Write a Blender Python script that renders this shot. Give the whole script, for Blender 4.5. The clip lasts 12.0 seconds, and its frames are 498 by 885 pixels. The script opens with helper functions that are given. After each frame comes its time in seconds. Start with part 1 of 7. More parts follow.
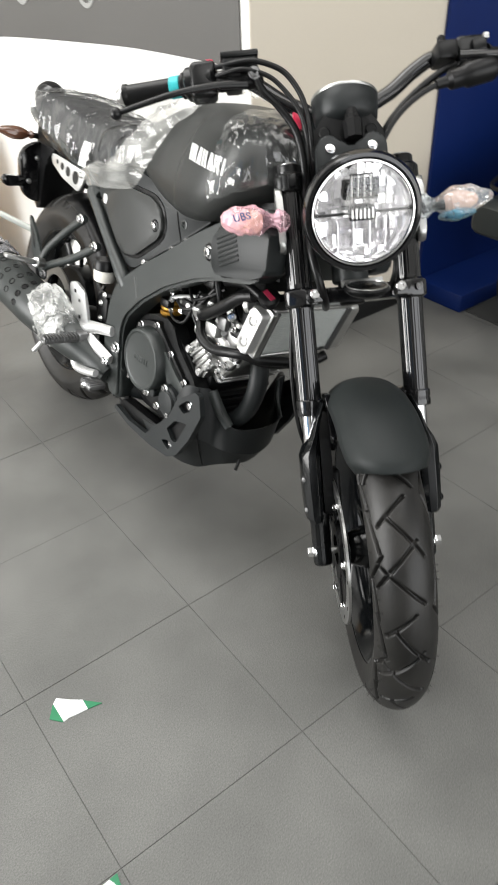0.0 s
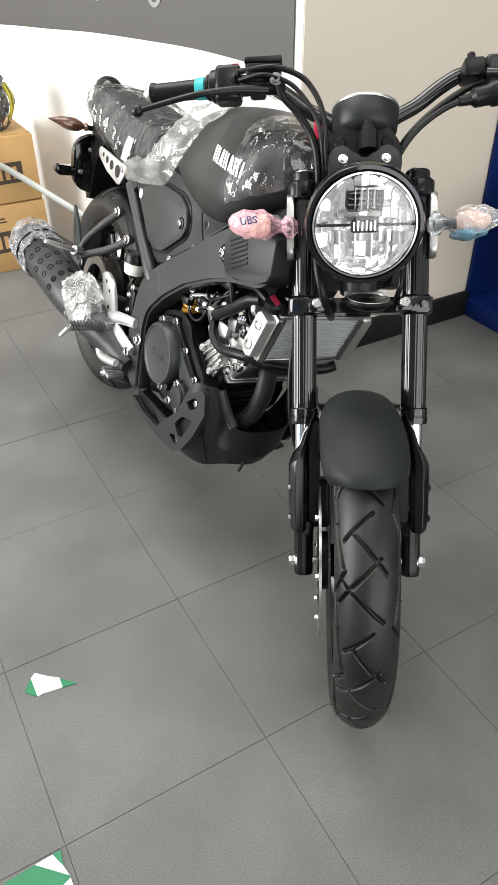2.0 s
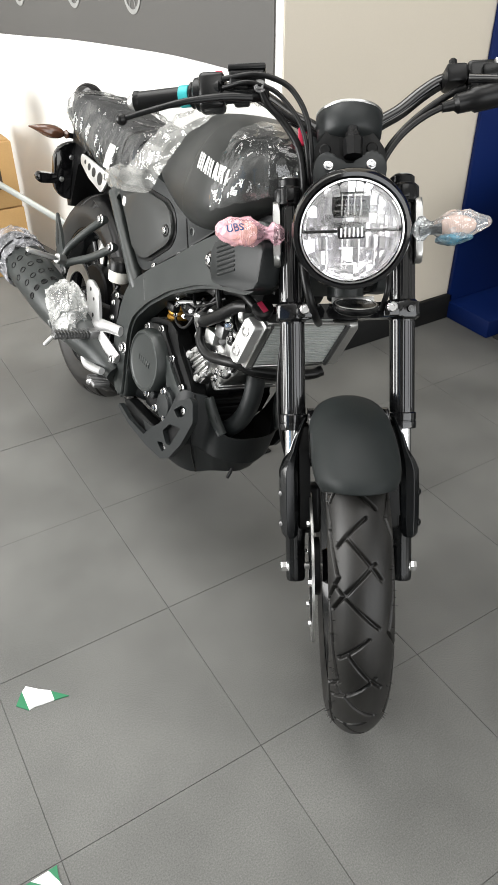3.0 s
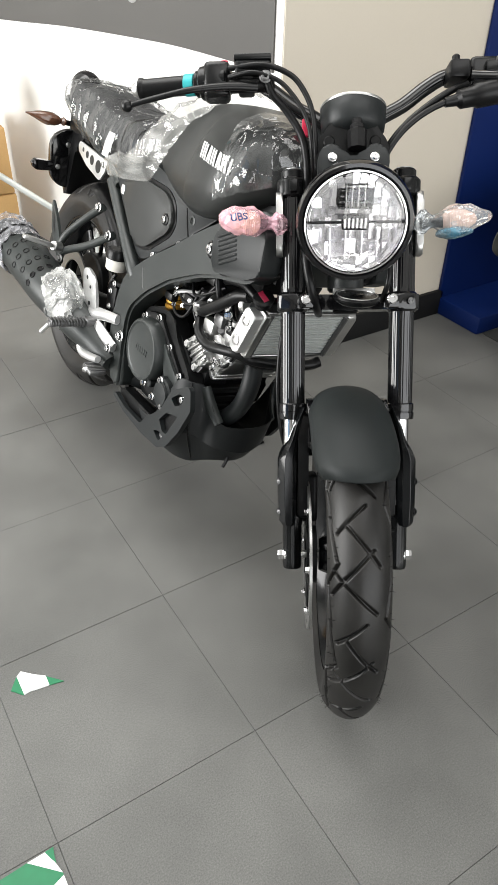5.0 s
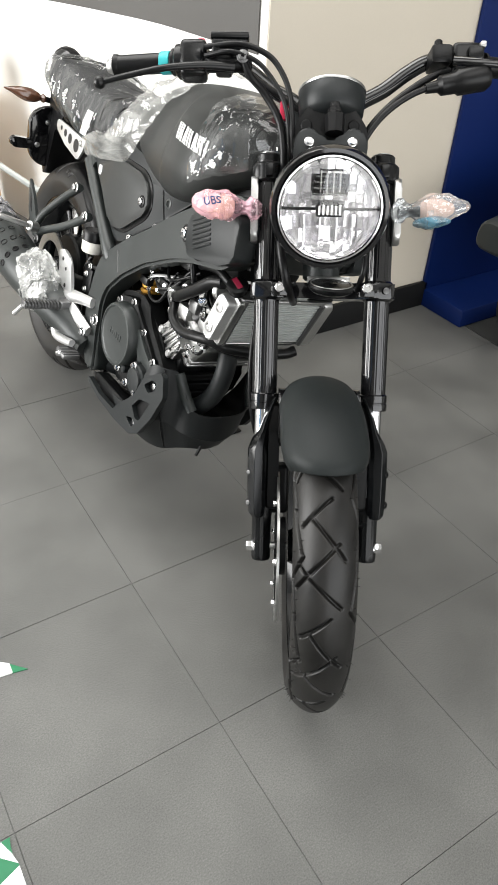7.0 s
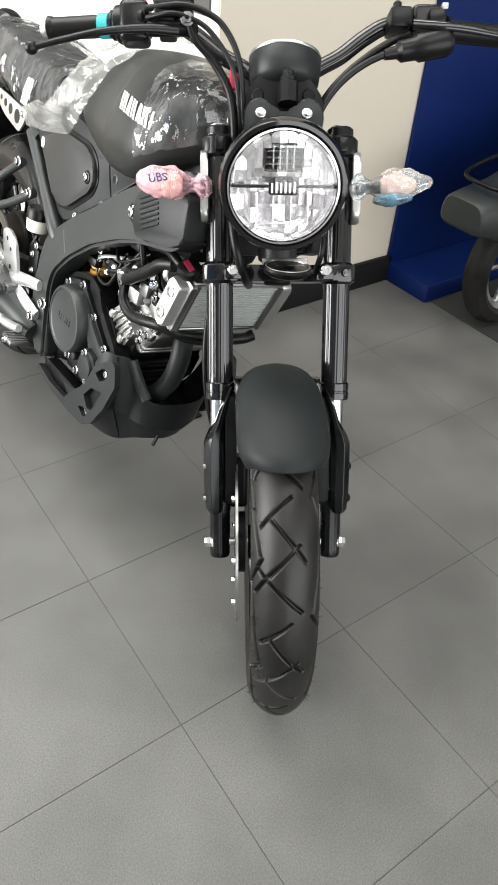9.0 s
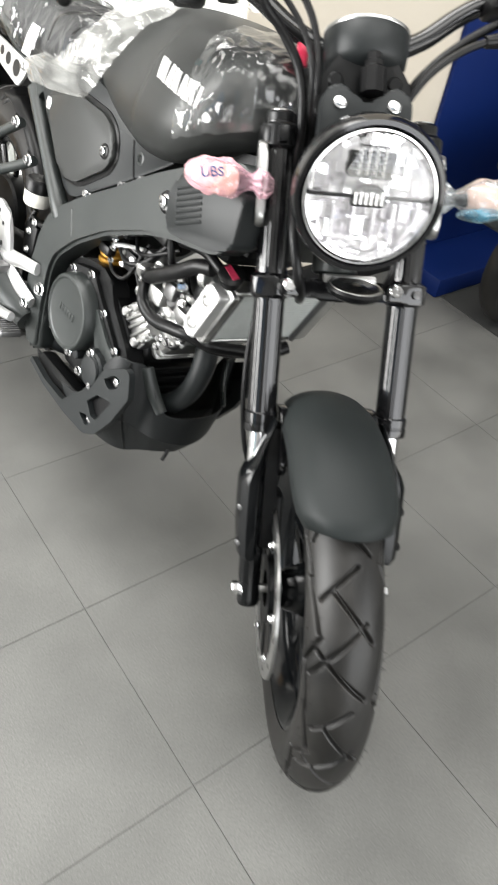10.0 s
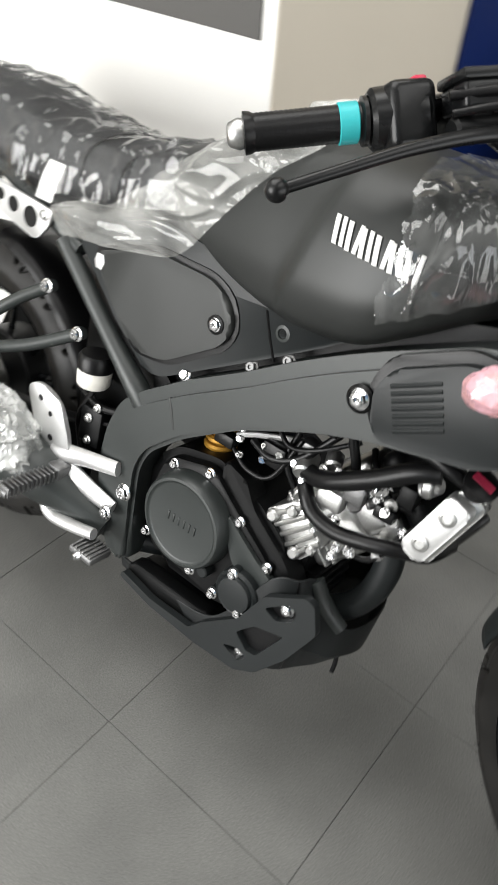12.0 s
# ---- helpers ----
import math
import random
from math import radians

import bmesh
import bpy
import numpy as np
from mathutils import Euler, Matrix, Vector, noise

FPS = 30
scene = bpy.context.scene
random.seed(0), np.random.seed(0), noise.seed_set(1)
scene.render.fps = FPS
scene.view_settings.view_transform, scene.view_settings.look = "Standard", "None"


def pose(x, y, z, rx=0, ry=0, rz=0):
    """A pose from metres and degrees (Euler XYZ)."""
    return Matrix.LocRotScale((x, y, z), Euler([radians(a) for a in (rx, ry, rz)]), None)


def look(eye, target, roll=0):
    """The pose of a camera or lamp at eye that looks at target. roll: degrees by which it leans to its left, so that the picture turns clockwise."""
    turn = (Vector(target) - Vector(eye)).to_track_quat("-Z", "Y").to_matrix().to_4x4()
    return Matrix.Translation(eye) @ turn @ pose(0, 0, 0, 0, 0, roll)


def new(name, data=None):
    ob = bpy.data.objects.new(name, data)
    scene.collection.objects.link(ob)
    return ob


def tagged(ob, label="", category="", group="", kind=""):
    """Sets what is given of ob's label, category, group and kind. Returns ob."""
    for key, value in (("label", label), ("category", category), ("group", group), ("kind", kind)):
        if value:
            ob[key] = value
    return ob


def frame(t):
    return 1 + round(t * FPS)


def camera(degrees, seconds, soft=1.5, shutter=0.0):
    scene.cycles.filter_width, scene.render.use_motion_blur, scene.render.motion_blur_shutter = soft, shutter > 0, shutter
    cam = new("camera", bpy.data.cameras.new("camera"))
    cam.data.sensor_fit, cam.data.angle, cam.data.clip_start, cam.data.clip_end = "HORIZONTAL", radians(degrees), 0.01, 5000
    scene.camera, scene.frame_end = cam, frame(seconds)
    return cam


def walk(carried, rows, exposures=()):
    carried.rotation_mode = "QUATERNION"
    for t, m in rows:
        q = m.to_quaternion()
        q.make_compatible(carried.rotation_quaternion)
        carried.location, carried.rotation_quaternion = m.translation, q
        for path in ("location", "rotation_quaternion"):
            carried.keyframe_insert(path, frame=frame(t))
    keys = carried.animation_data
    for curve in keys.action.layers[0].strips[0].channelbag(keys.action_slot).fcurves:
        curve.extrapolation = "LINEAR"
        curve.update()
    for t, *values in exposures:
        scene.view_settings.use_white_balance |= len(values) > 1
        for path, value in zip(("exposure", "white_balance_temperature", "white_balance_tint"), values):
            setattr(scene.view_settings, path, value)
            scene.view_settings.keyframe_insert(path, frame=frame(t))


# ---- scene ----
from mathutils.bvhtree import BVHTree

cam = camera(38.3, 12.0, soft=1.15, shutter=0.6)
PATH = [
    (0, (-0.514, -0.572, 1.291), (0.419, 0.716, 0.08), -2.3),
    (0.5, (-0.462, -0.593, 1.301), (0.4, 0.769, 0.117), -1.5),
    (1, (-0.418, -0.63, 1.293), (0.406, 0.74, 0.091), -1.1),
    (1.5, (-0.413, -0.645, 1.295), (0.393, 0.739, 0.098), -0.7),
    (2, (-0.407, -0.652, 1.291), (0.386, 0.738, 0.09), -0.2),
    (2.5, (-0.405, -0.648, 1.294), (0.418, 0.736, 0.108), -0.5),
    (3, (-0.416, -0.64, 1.294), (0.422, 0.73, 0.102), -0.2),
    (3.5, (-0.421, -0.652, 1.296), (0.433, 0.724, 0.123), 0.1),
    (5.3, (-0.452, -0.638, 1.29), (0.434, 0.693, 0.089), 2.2),
    (5.5, (-0.444, -0.643, 1.29), (0.455, 0.69, 0.1), 2.5),
    (6, (-0.427, -0.65, 1.287), (0.485, 0.667, 0.09), 2.6),
    (6.5, (-0.425, -0.644, 1.285), (0.477, 0.667, 0.073), 3.1),
    (7, (-0.412, -0.64, 1.281), (0.48, 0.662, 0.053), 3.7),
    (7.5, (-0.37, -0.644, 1.273), (0.543, 0.658, 0.061), 1.8),
    (7.7, (-0.37, -0.649, 1.271), (0.568, 0.639, 0.062), 1.9),
    (9.3, (-0.348, -0.542, 1.267), (0.598, 0.662, -0.021), 5.5),
    (9.5, (-0.351, -0.496, 1.26), (0.618, 0.69, -0.025), 6.8),
    (10, (-0.348, -0.344, 1.241), (0.659, 0.729, -0.114), 11.0),
    (10.5, (-0.366, -0.212, 1.261), (0.598, 0.918, -0.079), 10.5),
    (11, (-0.308, -0.04, 1.248), (0.603, 1.171, -0.058), 7.0),
    (11.5, (-0.276, 0.117, 1.234), (0.694, 1.273, -0.079), 7.5),
    (12, (-0.376, 0.275, 1.238), (0.831, 1.159, -0.088), 5.5),
]
EXPOSURES = [(0.0, 0.0), (6.5, 0.0), (7.5, 0.12), (9.3, 0.24), (9.6, 0.26), (10.0, 0.5), (10.5, 0.2), (11.0, 0.08), (11.5, -0.05), (12.0, -0.22)]
walk(cam, [(t, look(eye, target, roll)) for t, eye, target, roll in PATH], EXPOSURES)

# ---- world and light ----
world = bpy.data.worlds.new("world")
scene.world = world
world.use_nodes = True
_wn = world.node_tree.nodes
_sky = _wn.new("ShaderNodeTexSky")
_sky.sky_type = "NISHITA"
_sky.sun_disc = False
_sky.sun_elevation, _sky.sun_rotation = radians(48), radians(60)
world.node_tree.links.new(_sky.outputs["Color"], _wn["Background"].inputs["Color"])
_wn["Background"].inputs["Strength"].default_value = 0.1


def daylight(name, place, target, w, h, watts, colour=(1.0, 0.98, 0.95)):
    """An area lamp in a window opening, or an unseen fill lamp overhead."""
    data = bpy.data.lights.new(name, "AREA")
    data.shape, data.size, data.size_y = "RECTANGLE", w, h
    data.energy, data.color = watts, colour
    ob = new(name, data)
    ob.matrix_world = look(place, target)
    return ob


daylight("window_light_side", (-3.55, 2.35, 1.45), (0.8, 2.35, 1.45), 3.2, 2.4, 330, (1.0, 0.99, 0.97))
daylight("window_light_front", (0.5, -3.55, 1.45), (0.5, 1.0, 1.2), 5.4, 2.4, 136, (1.0, 0.99, 0.97))
# unseen overhead lamps, added as fill to even out the floor's brightness
daylight("ceiling_fill_a", (0.5, -0.6, 2.93), (0.5, -0.6, 0.0), 2.4, 1.2, 28, (1.0, 0.99, 0.97))
daylight("ceiling_fill_b", (0.2, 1.5, 2.93), (0.2, 1.5, 0.0), 2.6, 1.6, 80, (1.0, 0.99, 0.97))


# ---- materials ----
def mat(name, colour, rough=0.5, metal=0.0, grain=0.06, scale=60.0, bump=0.05, big=3.0, stain=0.08, coat=0.0, spec=0.5, distance=0.002, place=False):
    """A surface with grain and stains at two scales, and fine relief."""
    m = bpy.data.materials.new(name)
    m.use_nodes = True
    nt = m.node_tree
    p = nt.nodes["Principled BSDF"]
    link, node = nt.links.new, nt.nodes.new
    p.inputs["Metallic"].default_value = metal
    p.inputs["Specular IOR Level"].default_value = spec
    p.inputs["Coat Weight"].default_value = coat
    p.inputs["Coat Roughness"].default_value = 0.05
    co = node("ShaderNodeNewGeometry").outputs["Position"] if place else node("ShaderNodeTexCoord").outputs["Object"]
    fine, wide = node("ShaderNodeTexNoise"), node("ShaderNodeTexNoise")
    for n, s, d in ((fine, scale, 3.0), (wide, big, 4.0)):
        n.inputs["Scale"].default_value, n.inputs["Detail"].default_value = s, d
        link(co, n.inputs["Vector"])
    ramp = node("ShaderNodeMapRange")
    ramp.inputs["To Min"].default_value, ramp.inputs["To Max"].default_value = 1 - grain * 2, 1 + grain * 2
    link(fine.outputs["Fac"], ramp.inputs["Value"])
    ramp2 = node("ShaderNodeMapRange")
    ramp2.inputs["From Min"].default_value, ramp2.inputs["From Max"].default_value = 0.3, 0.7
    ramp2.inputs["To Min"].default_value, ramp2.inputs["To Max"].default_value = 1 - stain, 1 + stain
    link(wide.outputs["Fac"], ramp2.inputs["Value"])
    mul = node("ShaderNodeMath")
    mul.operation = "MULTIPLY"
    link(ramp.outputs[0], mul.inputs[0]), link(ramp2.outputs[0], mul.inputs[1])
    col = node("ShaderNodeVectorMath")
    col.operation = "SCALE"
    col.inputs[0].default_value = colour
    link(mul.outputs[0], col.inputs["Scale"])
    link(col.outputs[0], p.inputs["Base Color"])
    rr = node("ShaderNodeMapRange")
    rr.inputs["From Min"].default_value, rr.inputs["From Max"].default_value = 0.3, 0.7
    rr.inputs["To Min"].default_value, rr.inputs["To Max"].default_value = rough * 0.88, min(1, rough * 1.12)
    link(wide.outputs["Fac"], rr.inputs["Value"]), link(rr.outputs[0], p.inputs["Roughness"])
    if bump:
        b = node("ShaderNodeBump")
        b.inputs["Strength"].default_value, b.inputs["Distance"].default_value = bump, distance
        link(fine.outputs["Fac"], b.inputs["Height"]), link(b.outputs[0], p.inputs["Normal"])
    return m


def film(name, tint, cloud=0.06, rough=0.10, haze=14.0, fine=0.10, shine=0.8):
    """Thin plastic film: clear, glossy on its folds, with an uneven milky haze."""
    m = bpy.data.materials.new(name)
    m.use_nodes = True
    nt = m.node_tree
    nt.nodes.clear()
    node, link = nt.nodes.new, nt.links.new
    out, mix, mix2 = node("ShaderNodeOutputMaterial"), node("ShaderNodeMixShader"), node("ShaderNodeMixShader")
    clear, gloss, milk = node("ShaderNodeBsdfTransparent"), node("ShaderNodeBsdfGlossy"), node("ShaderNodeBsdfDiffuse")
    clear.inputs["Color"].default_value = (*(0.75 + 0.25 * c for c in tint), 1)
    gloss.inputs["Color"].default_value, gloss.inputs["Roughness"].default_value = (1, 1, 1, 1), rough
    milk.inputs["Color"].default_value = (*tint, 1)
    co, wide, grain = node("ShaderNodeTexCoord"), node("ShaderNodeTexNoise"), node("ShaderNodeTexNoise")
    for n, sc in ((wide, haze), (grain, 95.0)):
        n.inputs["Scale"].default_value, n.inputs["Detail"].default_value = sc, 4
        link(co.outputs["Object"], n.inputs["Vector"])
    b = node("ShaderNodeBump")
    b.inputs["Strength"].default_value, b.inputs["Distance"].default_value = fine, 0.01
    link(grain.outputs["Fac"], b.inputs["Height"])
    link(b.outputs[0], gloss.inputs["Normal"]), link(b.outputs[0], milk.inputs["Normal"])
    fres = node("ShaderNodeFresnel")
    fres.inputs["IOR"].default_value = 1.6
    link(b.outputs[0], fres.inputs["Normal"])
    fac = node("ShaderNodeMapRange")
    fac.inputs["From Min"].default_value, fac.inputs["From Max"].default_value = 0.35, 0.72
    fac.inputs["To Min"].default_value, fac.inputs["To Max"].default_value = cloud * 0.35, cloud * 1.8
    link(wide.outputs["Fac"], fac.inputs["Value"])
    link(fac.outputs[0], mix.inputs["Fac"]), link(clear.outputs[0], mix.inputs[1]), link(milk.outputs[0], mix.inputs[2])
    gf = node("ShaderNodeMath")
    gf.operation = "MULTIPLY_ADD"
    gf.inputs[1].default_value, gf.inputs[2].default_value = shine, 0.015
    link(fres.outputs[0], gf.inputs[0])
    link(gf.outputs[0], mix2.inputs["Fac"]), link(mix.outputs[0], mix2.inputs[1]), link(gloss.outputs[0], mix2.inputs[2])
    link(mix2.outputs[0], out.inputs["Surface"])
    return m


def glass(name, tint=(1, 1, 1), rough=0.02):
    m = mat(name, tint, rough, 0, 0, 40, 0, 3, 0)
    p = m.node_tree.nodes["Principled BSDF"]
    p.inputs["Transmission Weight"].default_value = 1.0
    p.inputs["IOR"].default_value = 1.45
    return m


M_FLOOR = mat("floor_tile", (0.122, 0.122, 0.1145), 0.58, 0, 0.30, 360, 0.008, 3.4, 0.25, spec=0.45, distance=0.0006, place=True)
M_JOINT = mat("joint", (0.098, 0.098, 0.093), 0.9)
M_WHITE = mat("white_paint", (0.80, 0.79, 0.76), 0.6, 0, 0.01, 180, 0.05, 1.2, 0.03)
M_BEIGE = mat("beige_paint", (0.64, 0.58, 0.485), 0.6, 0, 0.01, 180, 0.05, 1.2, 0.03)
M_BASEB = mat("black_skirting", (0.008, 0.008, 0.008), 0.6, spec=0.2)
M_BLUE = mat("blue_board", (0.0025, 0.014, 0.092), 0.5, 0, 0.02, 200, 0.04, 2.5, 0.12, spec=0.2)
M_PANEL = mat("grey_graphic", (0.060, 0.057, 0.053), 0.6, 0, 0.02, 200, 0.02, 2.0, 0.10)
M_PICTURE = mat("glossy_picture", (0.030, 0.034, 0.036), 0.18, 0, 0.2, 14, 0, 6, 0.5)
M_PRINT = mat("pale_print", (0.22, 0.22, 0.21), 0.6)
M_MATTE = mat("matte_black_plastic", (0.011, 0.013, 0.0135), 0.44, 0, 0.06, 900, 0.10, 6, 0.08, spec=0.32, distance=0.0004)
M_TANK = mat("matte_charcoal_paint", (0.0225, 0.0240, 0.0230), 0.42, 0.1, 0.04, 900, 0.03, 5, 0.05, spec=0.38, distance=0.0003)
M_FRAME = mat("satin_charcoal_paint", (0.0230, 0.0268, 0.0258), 0.40, 0.1, 0.05, 700, 0.08, 5, 0.07, distance=0.0004)
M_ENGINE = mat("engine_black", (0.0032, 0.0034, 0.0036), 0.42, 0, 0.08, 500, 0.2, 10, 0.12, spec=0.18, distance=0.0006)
M_GLOSS = mat("gloss_black", (0.004, 0.004, 0.0045), 0.10, 0, 0.02, 200, 0.01, 6, 0.05, coat=0.3)
M_FORK = mat("black_anodised", (0.004, 0.004, 0.0045), 0.09, 0, 0.03, 400, 0.02, 6, 0.05, coat=0.15, spec=0.6)
M_SHELL = mat("moulded_black", (0.0035, 0.004, 0.0045), 0.15, 0, 0.05, 500, 0.0, 8, 0.1, spec=0.35)
M_COWL = mat("cowl_black", (0.0085, 0.0098, 0.0102), 0.46, 0, 0.06, 800, 0.10, 6, 0.1, spec=0.32, distance=0.0004)
M_GUARD = mat("mudguard_black", (0.0095, 0.0122, 0.0122), 0.56, 0, 0.05, 900, 0.08, 6, 0.08, spec=0.27, distance=0.0004)
M_RUBBER = mat("tyre_rubber", (0.0088, 0.0081, 0.0072), 0.46, 0, 0.15, 260, 0.18, 14, 0.65, spec=0.42, distance=0.0006)
# black rubber; also paints shade into cover gaps, louvres and cowl pockets
M_HOSE = mat("black_rubber_and_shade", (0.004, 0.004, 0.0043), 0.33, 0, 0.05, 300, 0.1, spec=0.26)
M_SWITCH = mat("satin_black_plastic", (0.0042, 0.0045, 0.0048), 0.27, 0, 0.06, 600, 0.10, 8, 0.08, spec=0.30, distance=0.0004)
M_REFL = mat("lamp_reflector", (0.94, 0.93, 0.95), 0.20, 0.85, 0.01, 100, 0.0)
M_CHROME = mat("chrome", (0.82, 0.82, 0.83), 0.07, 1.0, 0.01, 100, 0.0)
M_STEEL = mat("brushed_steel", (0.52, 0.52, 0.51), 0.30, 1.0, 0.08, 300, 0.1)
M_ALU = mat("cast_aluminium", (0.52, 0.52, 0.51), 0.36, 1.0, 0.08, 350, 0.12, 14, 0.12)
M_ALUW = mat("pale_aluminium", (0.66, 0.66, 0.655), 0.40, 0.85, 0.04, 350, 0.1)
M_DKALU = mat("grey_aluminium", (0.16, 0.16, 0.16), 0.42, 0.8, 0.08, 400, 0.2)
M_FINS = mat("radiator_core", (0.36, 0.38, 0.37), 0.55, 0.1)
M_FIN = mat("fin_aluminium", (0.62, 0.64, 0.62), 0.45, 0.3)
M_SEAT = mat("seat_vinyl", (0.009, 0.0095, 0.011), 0.5, 0, 0.08, 600, 0.3, 8, 0.1)
M_TEAL = mat("teal_tape", (0.02, 0.36, 0.38), 0.45)
M_RED = mat("red_plastic", (0.50, 0.02, 0.06), 0.35)
M_DKRED = mat("dark_red_cap", (0.24, 0.009, 0.035), 0.5, 0, 0.3, 160)
M_GOLD = mat("gold_spring", (0.42, 0.22, 0.03), 0.4, 0.5)
M_CAN = mat("white_reservoir", (0.72, 0.70, 0.64), 0.4)
M_AMBER = mat("amber_lens", (0.105, 0.045, 0.024), 0.22, 0, 0.05, 120, 0.1, coat=0.6)
M_CLEARLENS = mat("pale_orange_lens", (0.62, 0.42, 0.34), 0.25, 0, 0.03, 100, 0.1, coat=0.6)
M_CARD = mat("brown_cardboard", (0.46, 0.28, 0.11), 0.8, 0, 0.05, 260, 0.15, 5, 0.10)
M_INK = mat("dark_print", (0.045, 0.03, 0.02), 0.7)
M_PIPE = mat("grey_pipe", (0.42, 0.44, 0.42), 0.35, 0.3)
M_GREEN = mat("green_tape", (0.004, 0.17, 0.065), 0.5)
M_WTAPE = mat("white_tape", (0.72, 0.74, 0.72), 0.5)
M_STICK = mat("white_decal", (0.80, 0.80, 0.78), 0.4)
M_INKBLUE = mat("blue_print", (0.004, 0.05, 0.17), 0.5)
M_YELLOW = mat("yellow_print", (0.50, 0.42, 0.03), 0.4)
M_CARPET = mat("dark_carpet", (0.032, 0.033, 0.031), 0.9, 0, 0.2, 500, 0.5)
M_CEIL = mat("ceiling_white", (0.62, 0.62, 0.61), 0.8)
M_DIM = mat("grey_wall_paint", (0.42, 0.42, 0.41), 0.8)
M_FILM = film("clear_film", (0.93, 0.95, 0.94), 0.040, 0.08, 22.0, 0.03, 1.0)
M_FILMS = film("loose_clear_film", (0.93, 0.95, 0.94), 0.016, 0.06, 14.0, 0.03, 0.65)
M_FILMW = film("cloudy_film", (0.90, 0.90, 0.86), 0.17, 0.12, 14.0, 0.05, 0.5)
M_FILMG = film("grey_film", (0.30, 0.30, 0.32), 0.45, 0.22, 30.0, 0.1, 0.45)
M_FILMBAG = film("milky_film", (0.90, 0.91, 0.88), 0.34, 0.12)
M_FILMP = film("pink_film", (0.95, 0.56, 0.66), 0.40, 0.16, 26.0)
M_FILMB = film("blue_clear_film", (0.88, 0.94, 0.97), 0.20, 0.10, 30.0)
M_BLUEFILM = film("blue_film", (0.14, 0.40, 0.55), 0.36, 0.12, 40.0)
M_GLASS = glass("lamp_glass")
M_DIAL = mat("dark_dial", (0.01, 0.01, 0.012), 0.08, coat=1.0)


# ---- mesh helpers ----
def part(name, bm, material, parent=None, label="", angle=38, m=None):
    """Links a bmesh as one mesh object, under parent if given."""
    if m is not None:
        bm.transform(m)
    bmesh.ops.recalc_face_normals(bm, faces=bm.faces[:])
    me = bpy.data.meshes.new(name)
    bm.to_mesh(me)
    bm.free()
    me.polygons.foreach_set("use_smooth", [True] * len(me.polygons))
    me.set_sharp_from_angle(angle=radians(angle))
    me.materials.append(material)
    ob = new(name, me)
    if parent is not None:
        ob.parent = parent
    if label:
        tagged(ob, label)
    return ob


def thing(name, label, category, m=None, group="", kind=""):
    ob = new(name)
    ob.empty_display_size = 0.1
    if m is not None:
        ob.matrix_world = m
    return tagged(ob, label, category, group, kind)


def box(bm, lo, hi, bevel=0.0, segs=2, m=None):
    lo, hi = Vector(lo), Vector(hi)
    r = bmesh.ops.create_cube(bm, size=1.0, matrix=Matrix.Translation((lo + hi) / 2) @ Matrix.Diagonal((*(hi - lo), 1)))
    vs = r["verts"]
    if bevel:
        es = list({e for v in vs for e in v.link_edges})
        out = bmesh.ops.bevel(bm, geom=es, offset=bevel, segments=segs, profile=0.5, affect="EDGES")
        vs = list({v for f in out["faces"] for v in f.verts} | {v for v in vs if v.is_valid})
    if m is not None:
        bmesh.ops.transform(bm, matrix=m, verts=[v for v in vs if v.is_valid])
    return bm


def frame_to(place, way):
    """A pose whose z axis points along way."""
    return Matrix.Translation(place) @ Vector(way).normalized().to_track_quat("Z", "Y").to_matrix().to_4x4()


def lathe(bm, prof, m=None, seg=32):
    """Turns (radius, height) pairs about z; radius 0 closes an end."""
    rings = []
    m = m or Matrix()
    for r, h in prof:
        if r < 1e-6:
            rings.append([bm.verts.new(m @ Vector((0, 0, h)))])
        else:
            rings.append([bm.verts.new(m @ Vector((r * math.cos(2 * math.pi * i / seg), r * math.sin(2 * math.pi * i / seg), h))) for i in range(seg)])
    for a, b in zip(rings, rings[1:]):
        for i in range(seg):
            j = (i + 1) % seg
            if len(a) == 1 and len(b) == 1:
                continue
            if len(a) == 1:
                bm.faces.new((a[0], b[i], b[j]))
            elif len(b) == 1:
                bm.faces.new((a[i], a[j], b[0]))
            else:
                bm.faces.new((a[i], a[j], b[j], b[i]))
    return bm


def drum(bm, a, b, r, r2=None, bevel=0.0, seg=24):
    """A round bar from a to b with softened rims."""
    a, b = Vector(a), Vector(b)
    h, r2 = (b - a).length, r if r2 is None else r2
    k = min(bevel, r * 0.9, r2 * 0.9)
    prof = [(0, 0), (r - k, 0), (r, k), (r2, h - k), (r2 - k, h), (0, h)] if k else [(0, 0), (r, 0), (r2, h), (0, h)]
    return lathe(bm, prof, frame_to(a, b - a), seg)


def curve_points(pts, steps=6):
    """A smooth line through pts."""
    p = [Vector(q) for q in pts]
    p = [2 * p[0] - p[1]] + p + [2 * p[-1] - p[-2]]
    out = []
    for i in range(1, len(p) - 2):
        for s in range(steps):
            t = s / steps
            a, b, c, d = p[i - 1 : i + 3]
            out.append(0.5 * ((2 * b) + (c - a) * t + (2 * a - 5 * b + 4 * c - d) * t * t + (3 * b - a - 3 * c + d) * t**3))
    return out + [p[-2]]


